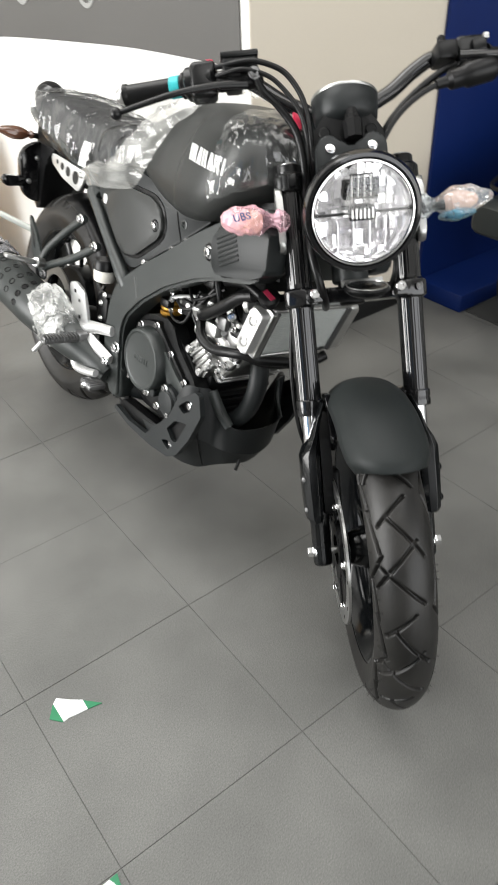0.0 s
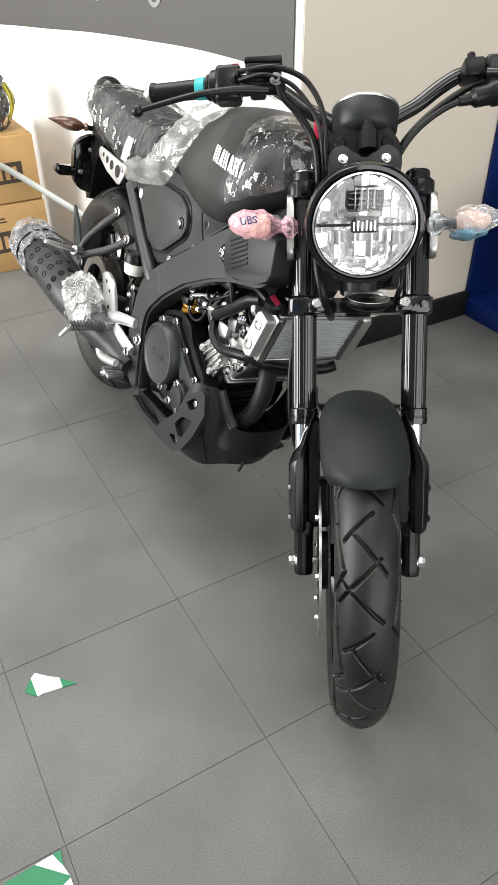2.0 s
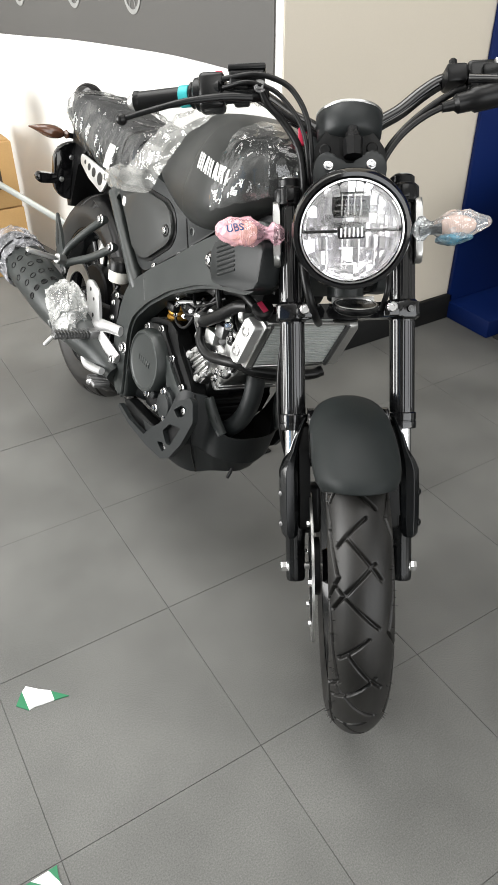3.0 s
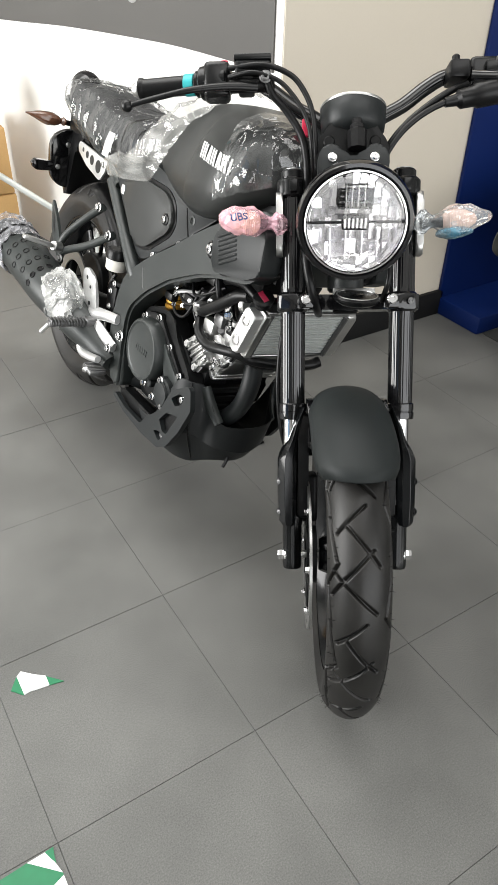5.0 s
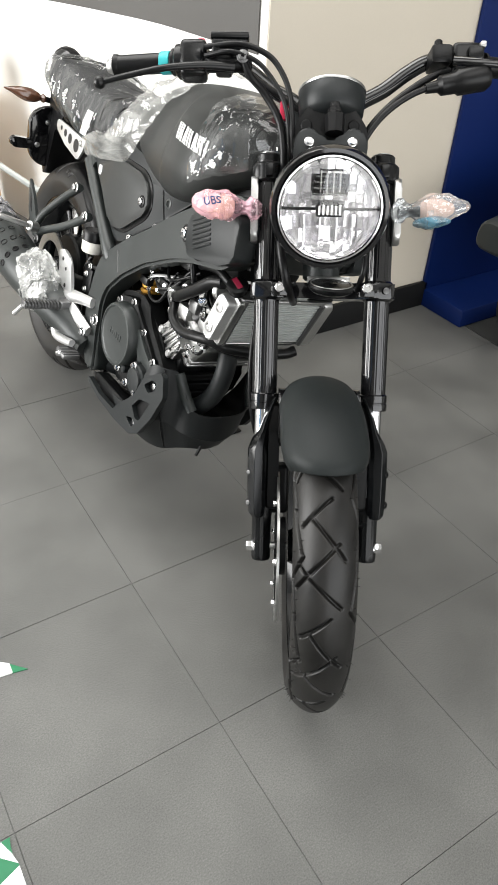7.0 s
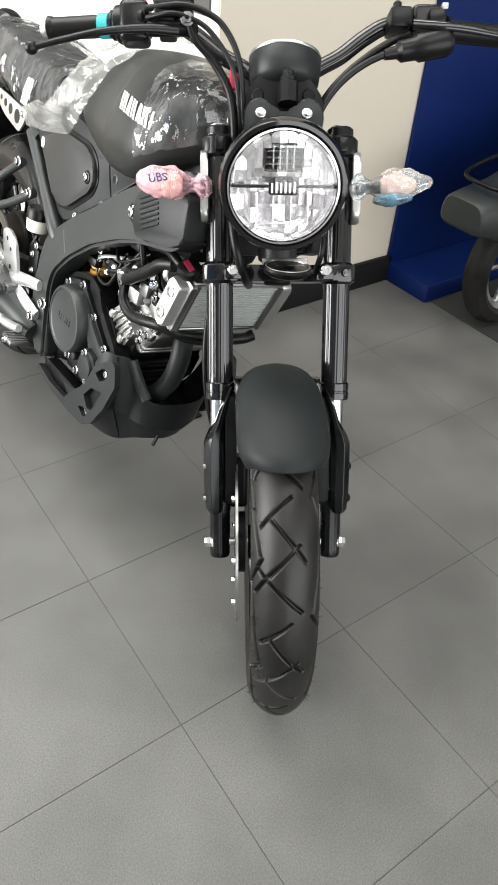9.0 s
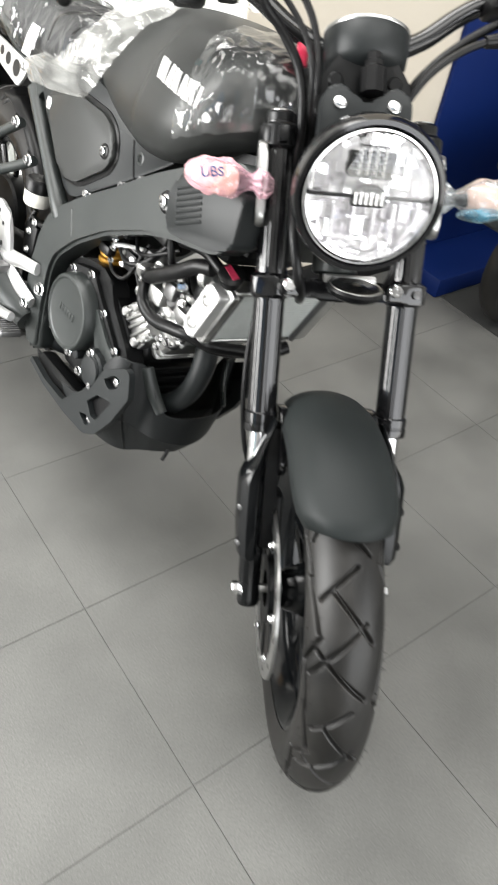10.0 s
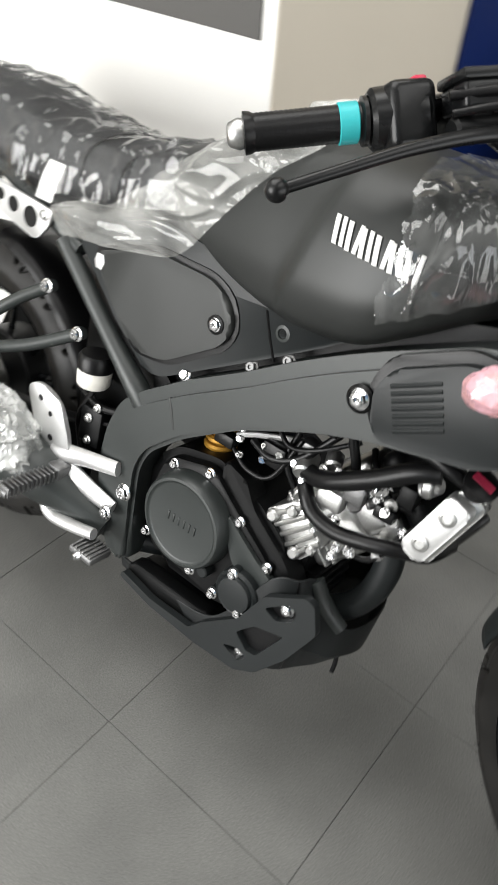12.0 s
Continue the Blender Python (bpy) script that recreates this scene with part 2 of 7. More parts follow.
def tube(bm, pts, r, seg=12, steps=6, squash=1.0):
    """A round tube along a smooth line; r may be a list of one radius a point."""
    line = curve_points(pts, steps) if steps > 1 else [Vector(q) for q in pts]
    n = len(line)
    radii = [r] * n if not isinstance(r, (list, tuple)) else [float(q) for q in np.interp(np.linspace(0, len(r) - 1, n), range(len(r)), r)]
    up = Vector((0.13, 0.31, 1)).normalized()
    rings = []
    for i, p in enumerate(line):
        d = (line[min(i + 1, n - 1)] - line[max(i - 1, 0)]).normalized()
        u = (up - d * up.dot(d)).normalized()
        v = d.cross(u)
        up = u
        rings.append([bm.verts.new(p + radii[i] * (math.cos(a) * u + squash * math.sin(a) * v)) for a in (2 * math.pi * k / seg for k in range(seg))])
    for a, b in zip(rings, rings[1:]):
        for k in range(seg):
            bm.faces.new((a[k], a[(k + 1) % seg], b[(k + 1) % seg], b[k]))
    bm.faces.new(rings[0][::-1]), bm.faces.new(rings[-1])
    return bm


def slab(bm, poly, x0, x1, bevel=0.0, segs=2, axis="x", m=None):
    """A flat outline pushed out along an axis from x0 to x1, its rims rounded."""
    put = {"x": lambda a, b, c: (c, a, b), "y": lambda a, b, c: (a, c, b), "z": lambda a, b, c: (a, b, c)}[axis]
    low = [bm.verts.new(put(a, b, x0)) for a, b in poly]
    high = [bm.verts.new(put(a, b, x1)) for a, b in poly]
    n = len(poly)
    faces = [bm.faces.new(low), bm.faces.new(high)]
    for i in range(n):
        bm.faces.new((low[i], low[(i + 1) % n], high[(i + 1) % n], high[i]))
    vs = low + high
    if bevel:
        out = bmesh.ops.bevel(bm, geom=list({e for f in faces for e in f.edges}), offset=bevel, segments=segs, profile=0.5, affect="EDGES", clamp_overlap=True)
        vs = list({v for f in out["faces"] for v in f.verts})
    if m is not None:
        bmesh.ops.transform(bm, matrix=m, verts=list({v for f in bm.faces for v in f.verts} if bevel else vs))
    return bm


def round_poly(poly, r=0.01, n=4):
    """Rounds the corners of an outline."""
    out = []
    k = len(poly)
    for i in range(k):
        a, b, c = Vector(poly[i - 1]), Vector(poly[i]), Vector(poly[(i + 1) % k])
        d = min(r, (a - b).length * 0.45, (c - b).length * 0.45)
        p, q = b + (a - b).normalized() * d, b + (c - b).normalized() * d
        for j in range(n + 1):
            t = j / n
            out.append(tuple((1 - t) ** 2 * p + 2 * t * (1 - t) * b + t * t * q))
    return out


def loft(bm, rings, cap=True, closed=True):
    """A skin over rings of equally many points."""
    vs = [[bm.verts.new(p) for p in ring] for ring in rings]
    k = len(vs[0])
    for a, b in zip(vs, vs[1:]):
        for i in range(k if closed else k - 1):
            bm.faces.new((a[i], a[(i + 1) % k], b[(i + 1) % k], b[i]))
    if cap and closed:
        bm.faces.new(vs[0][::-1]), bm.faces.new(vs[-1])
    return bm


def bolt(bm, place, way, r=0.006, h=0.006, washer=True):
    """A flanged hexagon bolt head with a dished top."""
    m = frame_to(place, way)
    if washer:
        lathe(bm, [(0, 0), (r * 1.35, 0), (r * 1.35, h * 0.2), (r * 1.1, h * 0.35), (0, h * 0.35)], m, 16)
    lathe(bm, [(0, h * 0.3), (r, h * 0.3), (r, h * 0.9), (r * 0.85, h), (r * 0.45, h), (r * 0.4, h * 0.7), (0, h * 0.7)], m, 6)
    return bm


def soften(ob, offset=0.002, segs=2):
    md = ob.modifiers.new("edge", "BEVEL")
    md.width, md.segments, md.limit_method, md.angle_limit = offset, segs, "ANGLE", radians(35)
    return ob


# ---- room ----
def structure(name, bm, material, label, angle=38):
    return tagged(part(name, bm, material, None, label, angle), label, "", "", "structure")


structure("floor", box(bmesh.new(), (-3.5, -3.5, -0.12), (3.6, 6.2, -0.003)), M_JOINT, "grey vinyl tile floor of the showroom")
WALL = pose(0.797, 1.163, 0, 0, 0, 11)
structure("wall_white", box(bmesh.new(), (0, 0, 0), (0.153, 4.94, 3.0), m=WALL), M_WHITE, "white painted wall lit by the shop window")
structure("wall_beige", box(bmesh.new(), (0.80, 1.16, 0), (3.6, 1.32, 3.0)), M_BEIGE, "beige painted wall with black skirting")
structure("wall_far", box(bmesh.new(), (-3.5, 6.0, 0), (0.95, 6.15, 3.0)), M_WHITE, "white far wall")
structure("wall_east", box(bmesh.new(), (3.6, -3.6, 0), (3.75, 1.32, 3.0)), M_DIM, "grey side wall")
structure("ceiling", box(bmesh.new(), (-3.7, -3.7, 3.0), (3.75, 6.2, 3.1)), M_CEIL, "white painted ceiling")
bm = bmesh.new()  # the window wall beside the bike: sill, lintel and ends round one wide opening
for lo, hi in (((-3.75, -3.6, 0), (-3.6, 6.15, 0.2)), ((-3.75, -3.6, 2.7), (-3.6, 6.15, 3.0)), ((-3.75, -3.6, 0.2), (-3.6, -0.8, 2.7)), ((-3.75, 4.0, 0.2), (-3.6, 6.15, 2.7))):
    box(bm, lo, hi)
structure("wall_west", bm, M_DIM, "grey wall with a wide shop window")
bm = bmesh.new()
for lo, hi in (((-3.6, -3.75, 0), (3.75, -3.6, 0.2)), ((-3.6, -3.75, 2.7), (3.75, -3.6, 3.0)), ((-3.6, -3.75, 0.2), (-2.3, -3.6, 2.7)), ((3.3, -3.75, 0.2), (3.75, -3.6, 2.7))):
    box(bm, lo, hi)
structure("wall_south", bm, M_DIM, "grey wall with the shop front window")
structure("baseboard", box(bmesh.new(), (0.80, 1.142, 0), (1.60, 1.158, 0.10), 0.003), M_BASEB, "glossy black skirting board")

def curved(line, steps=5):
    """A flat outline smoothed through its points."""
    return [(p.x, p.y) for p in curve_points([(a, b, 0) for a, b in line], steps)]


# grey wall graphic with a curved lower edge, and pale wheel drawings on it
low = [(0.029, 0.915), (0.218, 0.923), (0.465, 0.931), (0.723, 0.928), (1.098, 0.918), (1.425, 0.900), (1.816, 0.880), (2.30, 0.845), (3.2, 0.76)]
bm = slab(bmesh.new(), curved(low) + [(3.2, 2.3), (0.029, 2.3)], -0.006, -0.001, m=WALL)
wall_graphic = tagged(part("wall_graphic", bm, M_PANEL, None), "dark grey wall graphic board with a curved lower edge", "wall graphic")


def ring_print(y, z, r):
    bm = bmesh.new()
    to = WALL @ Matrix.Translation((-0.0065, y, z)) @ Matrix.Rotation(radians(-90), 4, "Y") @ Matrix.Scale(0.62, 4, (0, 1, 0))
    lathe(bm, [(r * 0.84, 0), (r * 0.84, 0.002), (r, 0.002), (r, 0)], to, 36)
    for k in range(9):
        a = 2 * math.pi * k / 9
        box(bm, (0, -0.0025, 0.0002), (r * 0.85, 0.0025, 0.0015), 0, m=to @ Matrix.Rotation(a, 4, "Z"))
    return part("wheel_print", bm, M_PRINT, wall_graphic, "pale printed wheel drawing")


for y, z in ((0.673, 1.112), (1.027, 1.106), (1.425, 1.087)):
    ring_print(y, z, 0.085)

# blue display board with its platform
bm = box(bmesh.new(), (1.585, 1.142, 0.07), (3.55, 1.158, 2.5), 0.004)
display = thing("display_board", "tall blue display board standing on a low blue platform", "display board")
part("back_board", bm, M_BLUE, display)
part("platform", box(bmesh.new(), (1.59, 0.935, 0), (3.55, 1.158, 0.07), 0.006), M_BLUE, display)

POSTER_X, POSTER_Z = 1.60, 1.04
poster = thing("poster", "dark framed picture under a clear sheet on the blue board", "picture")
part("sheet", box(bmesh.new(), (POSTER_X, 1.1365, POSTER_Z), (POSTER_X + 0.60, 1.1415, POSTER_Z + 0.80), 0.001, 1), M_PICTURE, poster)
part("border", slab(bmesh.new(), [(POSTER_X, POSTER_Z), (POSTER_X + 0.60, POSTER_Z), (POSTER_X + 0.60, POSTER_Z + 0.012), (POSTER_X + 0.012, POSTER_Z + 0.012), (POSTER_X + 0.012, POSTER_Z + 0.80), (POSTER_X, POSTER_Z + 0.80)], 1.1345, 1.1364, axis="y"), M_PANEL, poster, "thin grey border")
part("pale_ring", lathe(bmesh.new(), [(0.016, 0), (0.016, 0.001), (0.026, 0.001), (0.026, 0)], frame_to((POSTER_X + 0.055, 1.1362, POSTER_Z + 0.055), (0, -1, 0)), 24), M_PRINT, poster, "pale printed ring")

structure("carpet", box(bmesh.new(), (1.62, -1.2, -0.002), (3.55, 0.93, 0.004)), M_CARPET, "dark carpet strip on the floor")


# ---- motorcycle: leans on its side stand, handlebar turned to its right ----
BIKE = pose(0.202, 0, 0, 0, 15.0, 0)
FORK = Matrix(((0.7926, 0.6095, 0.0176, -0.0341), (-0.5532, 0.7066, 0.4412, 0.0784), (0.2565, -0.3594, 0.8973, 0.2918), (0, 0, 0, 1)))
WAY_R = Vector((-1, 0, 0))
bike = thing("motorcycle", "matte charcoal roadster motorcycle on its side stand, partly film-wrapped", "motorcycle", BIKE)


def tread_front(u, s):
    main = [((0.0057, 0.0319), (-0.0441, 0.0744)), ((-0.0255, 0.0633), (0.0291, 0.1277)), ((0.0182, 0.1030), (-0.0586, 0.1781)), ((-0.0535, 0.1355), (0.0226, 0.2026))]
    side = [((-0.0649, 0.0428), (-0.0454, 0.1188)), ((-0.0750, 0.1661), (-0.0421, 0.1238)), ((-0.0700, 0.1661), (-0.0586, 0.2381))]
    return main + side + [((-a, b + 0.09), (-c, d + 0.09)) for (a, b), (c, d) in side]


def tread_rear(u, s):
    return [((-0.070, 0.000), (-0.012, 0.040)), ((0.070, 0.045), (0.012, 0.085)), ((-0.030, 0.055), (-0.066, 0.075)), ((0.030, 0.01), (0.066, 0.03))]


def tyre(radius, half, crown, lines, pitch, n_round, n_across, rim_r, rim_half, groove=0.0037):
    """A tyre about the x axis, with its tread grooves cut into the rubber."""
    turn = math.radians(104)
    u = np.linspace(-1, 1, n_across)
    ang = u * turn
    # section: round crown that pulls in to the bead
    sx = half * np.sin(np.clip(ang, -1.75, 1.75)) * np.where(np.abs(ang) > 1.4, 1 - 0.10 * (np.abs(ang) - 1.4) / 0.4, 1.0)
    sr = radius - crown * (1 - np.cos(ang)) ** 0.95
    low = np.abs(u) > 0.86
    sr = np.where(low, sr + (rim_r - 0.002 - sr) * (np.abs(u) - 0.86) / 0.14, sr)
    sx = np.where(low, sx + (np.sign(u) * (rim_half + 0.001) - sx) * (np.abs(u) - 0.86) / 0.14, sx)
    arc = np.concatenate([[0], np.cumsum(np.hypot(np.diff(sx), np.diff(sr)))])
    arc -= arc[n_across // 2]
    count = round(2 * math.pi * radius / pitch)
    real = 2 * math.pi * radius / count
    s = np.arange(n_round) * 2 * math.pi * radius / n_round
    S, U = np.meshgrid(s % real, arc, indexing="ij")
    dist = np.full(S.shape, 9.0)
    for (u0, s0), (u1, s1) in lines:
        for k in (-2, -1, 0, 1, 2):
            a, d = np.array([u0, s0 + k * real]), np.array([u1 - u0, s1 - s0])
            t = np.clip(((U - a[0]) * d[0] + (S - a[1]) * d[1]) / (d @ d), 0, 1)
            dist = np.minimum(dist, np.hypot(U - a[0] - t * d[0], S - a[1] - t * d[1]))
    cut = 0.0070 * np.clip((groove - dist) / 0.0020, 0, 1)
    nx, nr = np.gradient(-sr), np.gradient(sx)
    ln = np.hypot(nx, nr)
    nx, nr = nx / ln, nr / ln
    X = sx[None, :] - cut * nx[None, :]
    R = sr[None, :] - cut * nr[None, :]
    th = (np.arange(n_round) * 2 * math.pi / n_round)[:, None]
    V = np.stack([X + 0 * th, R * np.cos(th), R * np.sin(th)], -1).reshape(-1, 3)
    i, j = np.meshgrid(np.arange(n_round), np.arange(n_across - 1), indexing="ij")
    i2 = (i + 1) % n_round
    F = np.stack([i * n_across + j, i2 * n_across + j, i2 * n_across + j + 1, i * n_across + j + 1], -1).reshape(-1, 4)
    me = bpy.data.meshes.new("tyre")
    me.from_pydata(V.tolist(), [], F.tolist())
    me.polygons.foreach_set("use_smooth", [True] * len(me.polygons))
    me.materials.append(M_RUBBER)
    return me


def wheel(name, m, radius, half, crown, lines, pitch, rim_half, n_round, n_across, hub_half, label):
    """Rim with twin spokes, and the tyre on it."""
    rim_r = 0.216
    bm = bmesh.new()
    to = Matrix.Rotation(radians(90), 4, "Y")
    w = rim_half
    lathe(bm, [(rim_r + 0.006, -w), (rim_r + 0.006, -w + 0.005), (rim_r - 0.012, -w + 0.012), (rim_r - 0.026, -0.012), (rim_r - 0.026, 0.012), (rim_r - 0.012, w - 0.012), (rim_r + 0.006, w - 0.005), (rim_r + 0.006, w),
               (rim_r - 0.008, w), (rim_r - 0.034, 0.018), (rim_r - 0.037, 0), (rim_r - 0.034, -0.018), (rim_r - 0.008, -w), (rim_r + 0.006, -w)], to, 72)
    lathe(bm, [(0.0, -hub_half), (0.03, -hub_half), (0.034, -hub_half + 0.008), (0.045, -0.01), (0.045, 0.01), (0.034, hub_half - 0.008), (0.03, hub_half), (0, hub_half)], to, 32)
    rim = part(name, bm, M_SHELL, bike, label, m=m)
    for k in range(10):
        bm = bmesh.new()
        a = 2 * math.pi * (k // 2) / 5 + (0.16 if k % 2 else -0.16)
        b = 2 * math.pi * (k // 2) / 5 + (0.30 if k % 2 else -0.30)
        pa, pb = Vector((0, 0.038 * math.cos(a), 0.038 * math.sin(a))), Vector((0, (rim_r - 0.03) * math.cos(b), (rim_r - 0.03) * math.sin(b)))
        tube(bm, [pa, (pa + pb) / 2, pb], [0.016, 0.011, 0.013], 10, 4, 0.6)
        part("spoke", bm, M_SHELL, rim, m=m)
    ob = new("tyre", tyre(radius, half, crown, lines, pitch, n_round, n_across, rim_r, rim_half, 0.0037 if half < 0.06 else 0.0062))
    ob.data.transform(m)
    ob.parent = rim
    tagged(ob, "black rubber tyre with zigzag tread grooves")
    return rim


front = wheel("front_wheel", FORK, 0.298, 0.0525, 0.0585, tread_front(0, 0), 0.1834, 0.042, 1400, 131, 0.05, "black cast alloy front wheel")

# moulding hairs that stand out from the tread shoulders
bm = bmesh.new()
rng = random.Random(17)
for k in range(230):
    th, u = rng.uniform(0, 2 * math.pi), rng.choice((-1, 1)) * rng.uniform(0.75, 1.25)
    c, sn = math.cos(u), math.sin(u)
    r = 0.298 - 0.0585 * (1 - c) ** 0.95
    p = Vector((0.0525 * sn, r * math.cos(th), r * math.sin(th)))
    way = Vector((sn + rng.uniform(-0.4, 0.4), c * math.cos(th) + rng.uniform(-0.4, 0.4), c * math.sin(th) + rng.uniform(-0.4, 0.4))).normalized()
    lathe(bm, [(0.0006, -0.001), (0.0004, 0.004), (0, 0.0065)], frame_to(p, way), 4)
tagged(part("tyre_hair", bm, M_RUBBER, front, "fine rubber moulding hairs", m=FORK), kind="stuff")

# brake disc on the right of the front wheel
bm = bmesh.new()
lathe(bm, [(0.112, -0.0022), (0.141, -0.0022), (0.141, 0.0022), (0.112, 0.0022), (0.112, -0.0022)], Matrix.Translation((-0.071, 0, 0)) @ Matrix.Rotation(radians(90), 4, "Y"), 72)
disc = part("brake_disc", bm, M_STEEL, front, "bare steel brake disc", m=FORK)
bm = bmesh.new()
for k in range(6):
    a = 2 * math.pi * k / 6
    part("carrier_arm", box(bmesh.new(), (-0.073, -0.011, 0.045), (-0.069, 0.011, 0.116), 0.0015, m=Matrix.Rotation(a, 4, "X")), M_ENGINE, front, m=FORK)
lathe(bm, [(0.03, -0.074), (0.055, -0.074), (0.055, -0.055), (0.03, -0.055), (0.03, -0.074)], Matrix.Rotation(radians(90), 4, "Y"), 32)
part("disc_carrier", bm, M_ENGINE, front, m=FORK)
for k in range(6):
    a = 2 * math.pi * k / 6
    part("disc_bolt", bolt(bmesh.new(), (-0.073, 0.108 * math.cos(a), 0.108 * math.sin(a)), WAY_R, 0.006, 0.007), M_CHROME, front, m=FORK)
for k in range(12):
    a = 2 * math.pi * (k + 0.4) / 12
    part("disc_slot", drum(bmesh.new(), (-0.0735, 0.127 * math.cos(a), 0.127 * math.sin(a)), (-0.0731, 0.127 * math.cos(a), 0.127 * math.sin(a)), 0.0042, seg=12), M_ENGINE, front, m=FORK)

part("axle", drum(bmesh.new(), (-0.122, 0, 0), (0.124, 0, 0), 0.007), M_STEEL, bike, "bright steel front axle", m=FORK)
for s in (-1, 1):
    bm = bolt(bmesh.new(), (0.110 * s, 0, 0), (s, 0, 0), 0.0105, 0.018)
    part("axle_nut", bm, M_CHROME, bike, "bright axle nut", m=FORK)


# fork legs
def fork_leg(s):
    x = 0.1005 * s
    bm = bmesh.new()
    rings = []
    for r, z, f in ((0.017, 0.262, 0), (0.0255, 0.262, 0), (0.0262, 0.265, 0), (0.0262, 0.274, 0), (0.0248, 0.275, 0), (0.0248, 0.277, 0), (0.0258, 0.278, 0), (0.0258, 0.290, 0), (0.0228, 0.292, 0), (0.0228, 0.304, 1), (0.0228, 0.455, 1), (0.0232, 0.460, 0), (0.0235, 0.50, 0), (0.0232, 0.505, 1), (0.0232, 0.660, 1), (0.0228, 0.665, 0), (0.0228, 0.70, 0), (0.020, 0.702, 0)):
        ring = []
        for i in range(180):
            a = 2 * math.pi * i / 180
            rr = r - f * 0.0005 * (0.5 - 0.5 * math.cos(30 * a))
            ring.append((x + rr * math.cos(a), rr * math.sin(a), z))
        rings.append(ring)
    loft(bm, rings, cap=False)
    leg = part("fork_leg", bm, M_FORK, bike, "gloss black upside-down fork leg", m=FORK)
    part("chrome_tube", drum(bmesh.new(), (x, 0, 0.098), (x, 0, 0.27), 0.0175), M_CHROME, leg, "polished chrome inner tube", m=FORK)
    bm = bmesh.new()
    lathe(bm, [(0, 0.700), (0.0215, 0.700), (0.0218, 0.711), (0.019, 0.714), (0, 0.714)], Matrix.Translation((x, 0, 0)), 32)
    cap = part("fork_cap", bm, M_SWITCH, leg, "black fork cap", m=FORK)
    part("cap_screw", lathe(bmesh.new(), [(0, 0.7138), (0.0150, 0.7138), (0.0150, 0.7165), (0.010, 0.718), (0.006, 0.7165), (0, 0.7165)], Matrix.Translation((x, 0, 0)), 24), M_STEEL, leg, "bright adjuster screw", m=FORK)
    bm = bmesh.new()  # axle lug, fluted
    rings = []
    for r, z, f in ((0.010, -0.026, 0), (0.0165, -0.026, 0), (0.0180, -0.021, 0), (0.0182, -0.012, 1), (0.0182, 0.055, 1), (0.0195, 0.062, 0), (0.0195, 0.085, 0), (0.0180, 0.10, 0)):
        rings.append([(x + (r - f * 0.0006 * (0.5 - 0.5 * math.cos(14 * a))) * math.cos(a), (r - f * 0.0006 * (0.5 - 0.5 * math.cos(14 * a))) * math.sin(a), z) for a in (2 * math.pi * i / 84 for i in range(84))])
    loft(bm, rings)
    part("axle_lug", bm, M_SWITCH, leg, m=FORK)
    bm = bmesh.new()  # broad moulded guard in front of the inner tube, cut to a point at its top
    rings = []
    for z, xi, xo in ((0.064, 0.0985, 0.1200), (0.071, 0.0955, 0.1260), (0.105, 0.0945, 0.1285), (0.150, 0.0940, 0.1290), (0.188, 0.0935, 0.1285), (0.205, 0.0930, 0.1215), (0.225, 0.0920, 0.1085), (0.252, 0.0860, 0.1000), (0.286, 0.0770, 0.0830)):
        w = xo - xi
        sec = [(xi, -0.012), (xi, -0.034), (xi + 0.22 * w, -0.044), (xi + 0.62 * w, -0.046), (xi + 0.92 * w, -0.036), (xo, -0.022), (xo, 0.012), (xo - 0.2 * w, 0.012), (xo - 0.2 * w, -0.012)]
        rings.append([(s * a, b, z) for a, b in sec])
    loft(bm, rings)
    g = part("fork_guard", bm, M_SHELL, leg, "glossy moulded black fork guard", 22, m=FORK)
    soften(g, 0.0022, 2)
    for z in (0.090, 0.147):
        way = Vector((0.72 * s, -1, 0)).normalized()
        at = Vector((s * 0.1245, -0.0325, z))
        part("guard_pocket", drum(bmesh.new(), at - way * 0.003, at + way * 0.0016, 0.0085, 0.0078, 0.001, 20), M_HOSE, leg, m=FORK)
        part("guard_bolt", bolt(bmesh.new(), at + way * 0.001, way, 0.0045, 0.0035, False), M_DKALU if s < 0 else M_ENGINE, leg, m=FORK)
    bm = slab(bmesh.new(), round_poly([(-0.026, 0.075), (-0.034, 0.225), (-0.024, 0.272), (0.010, 0.272), (0.016, 0.230), (0.010, 0.080)], 0.008), s * 0.071, s * 0.091, 0.004)
    part("guard_bracket", bm, M_ENGINE, leg, "black inner guard bracket", m=FORK)
    # grey bracket that carries the headlamp and the indicator
    bm = bmesh.new()
    slab(bm, round_poly([(-0.034, 0.568), (-0.030, 0.665), (-0.012, 0.678), (0.004, 0.660), (0.004, 0.572), (-0.012, 0.555)], 0.01), x + s * 0.0190, x + s * 0.0315, 0.003)
    drum(bm, (x + s * 0.024, -0.016, 0.612), (x + s * 0.040, -0.016, 0.612), 0.013, None, 0.002)
    part("lamp_bracket", bm, M_ALU, leg, "grey aluminium lamp bracket", m=FORK)
    return leg


legs = [fork_leg(-1), fork_leg(1)]

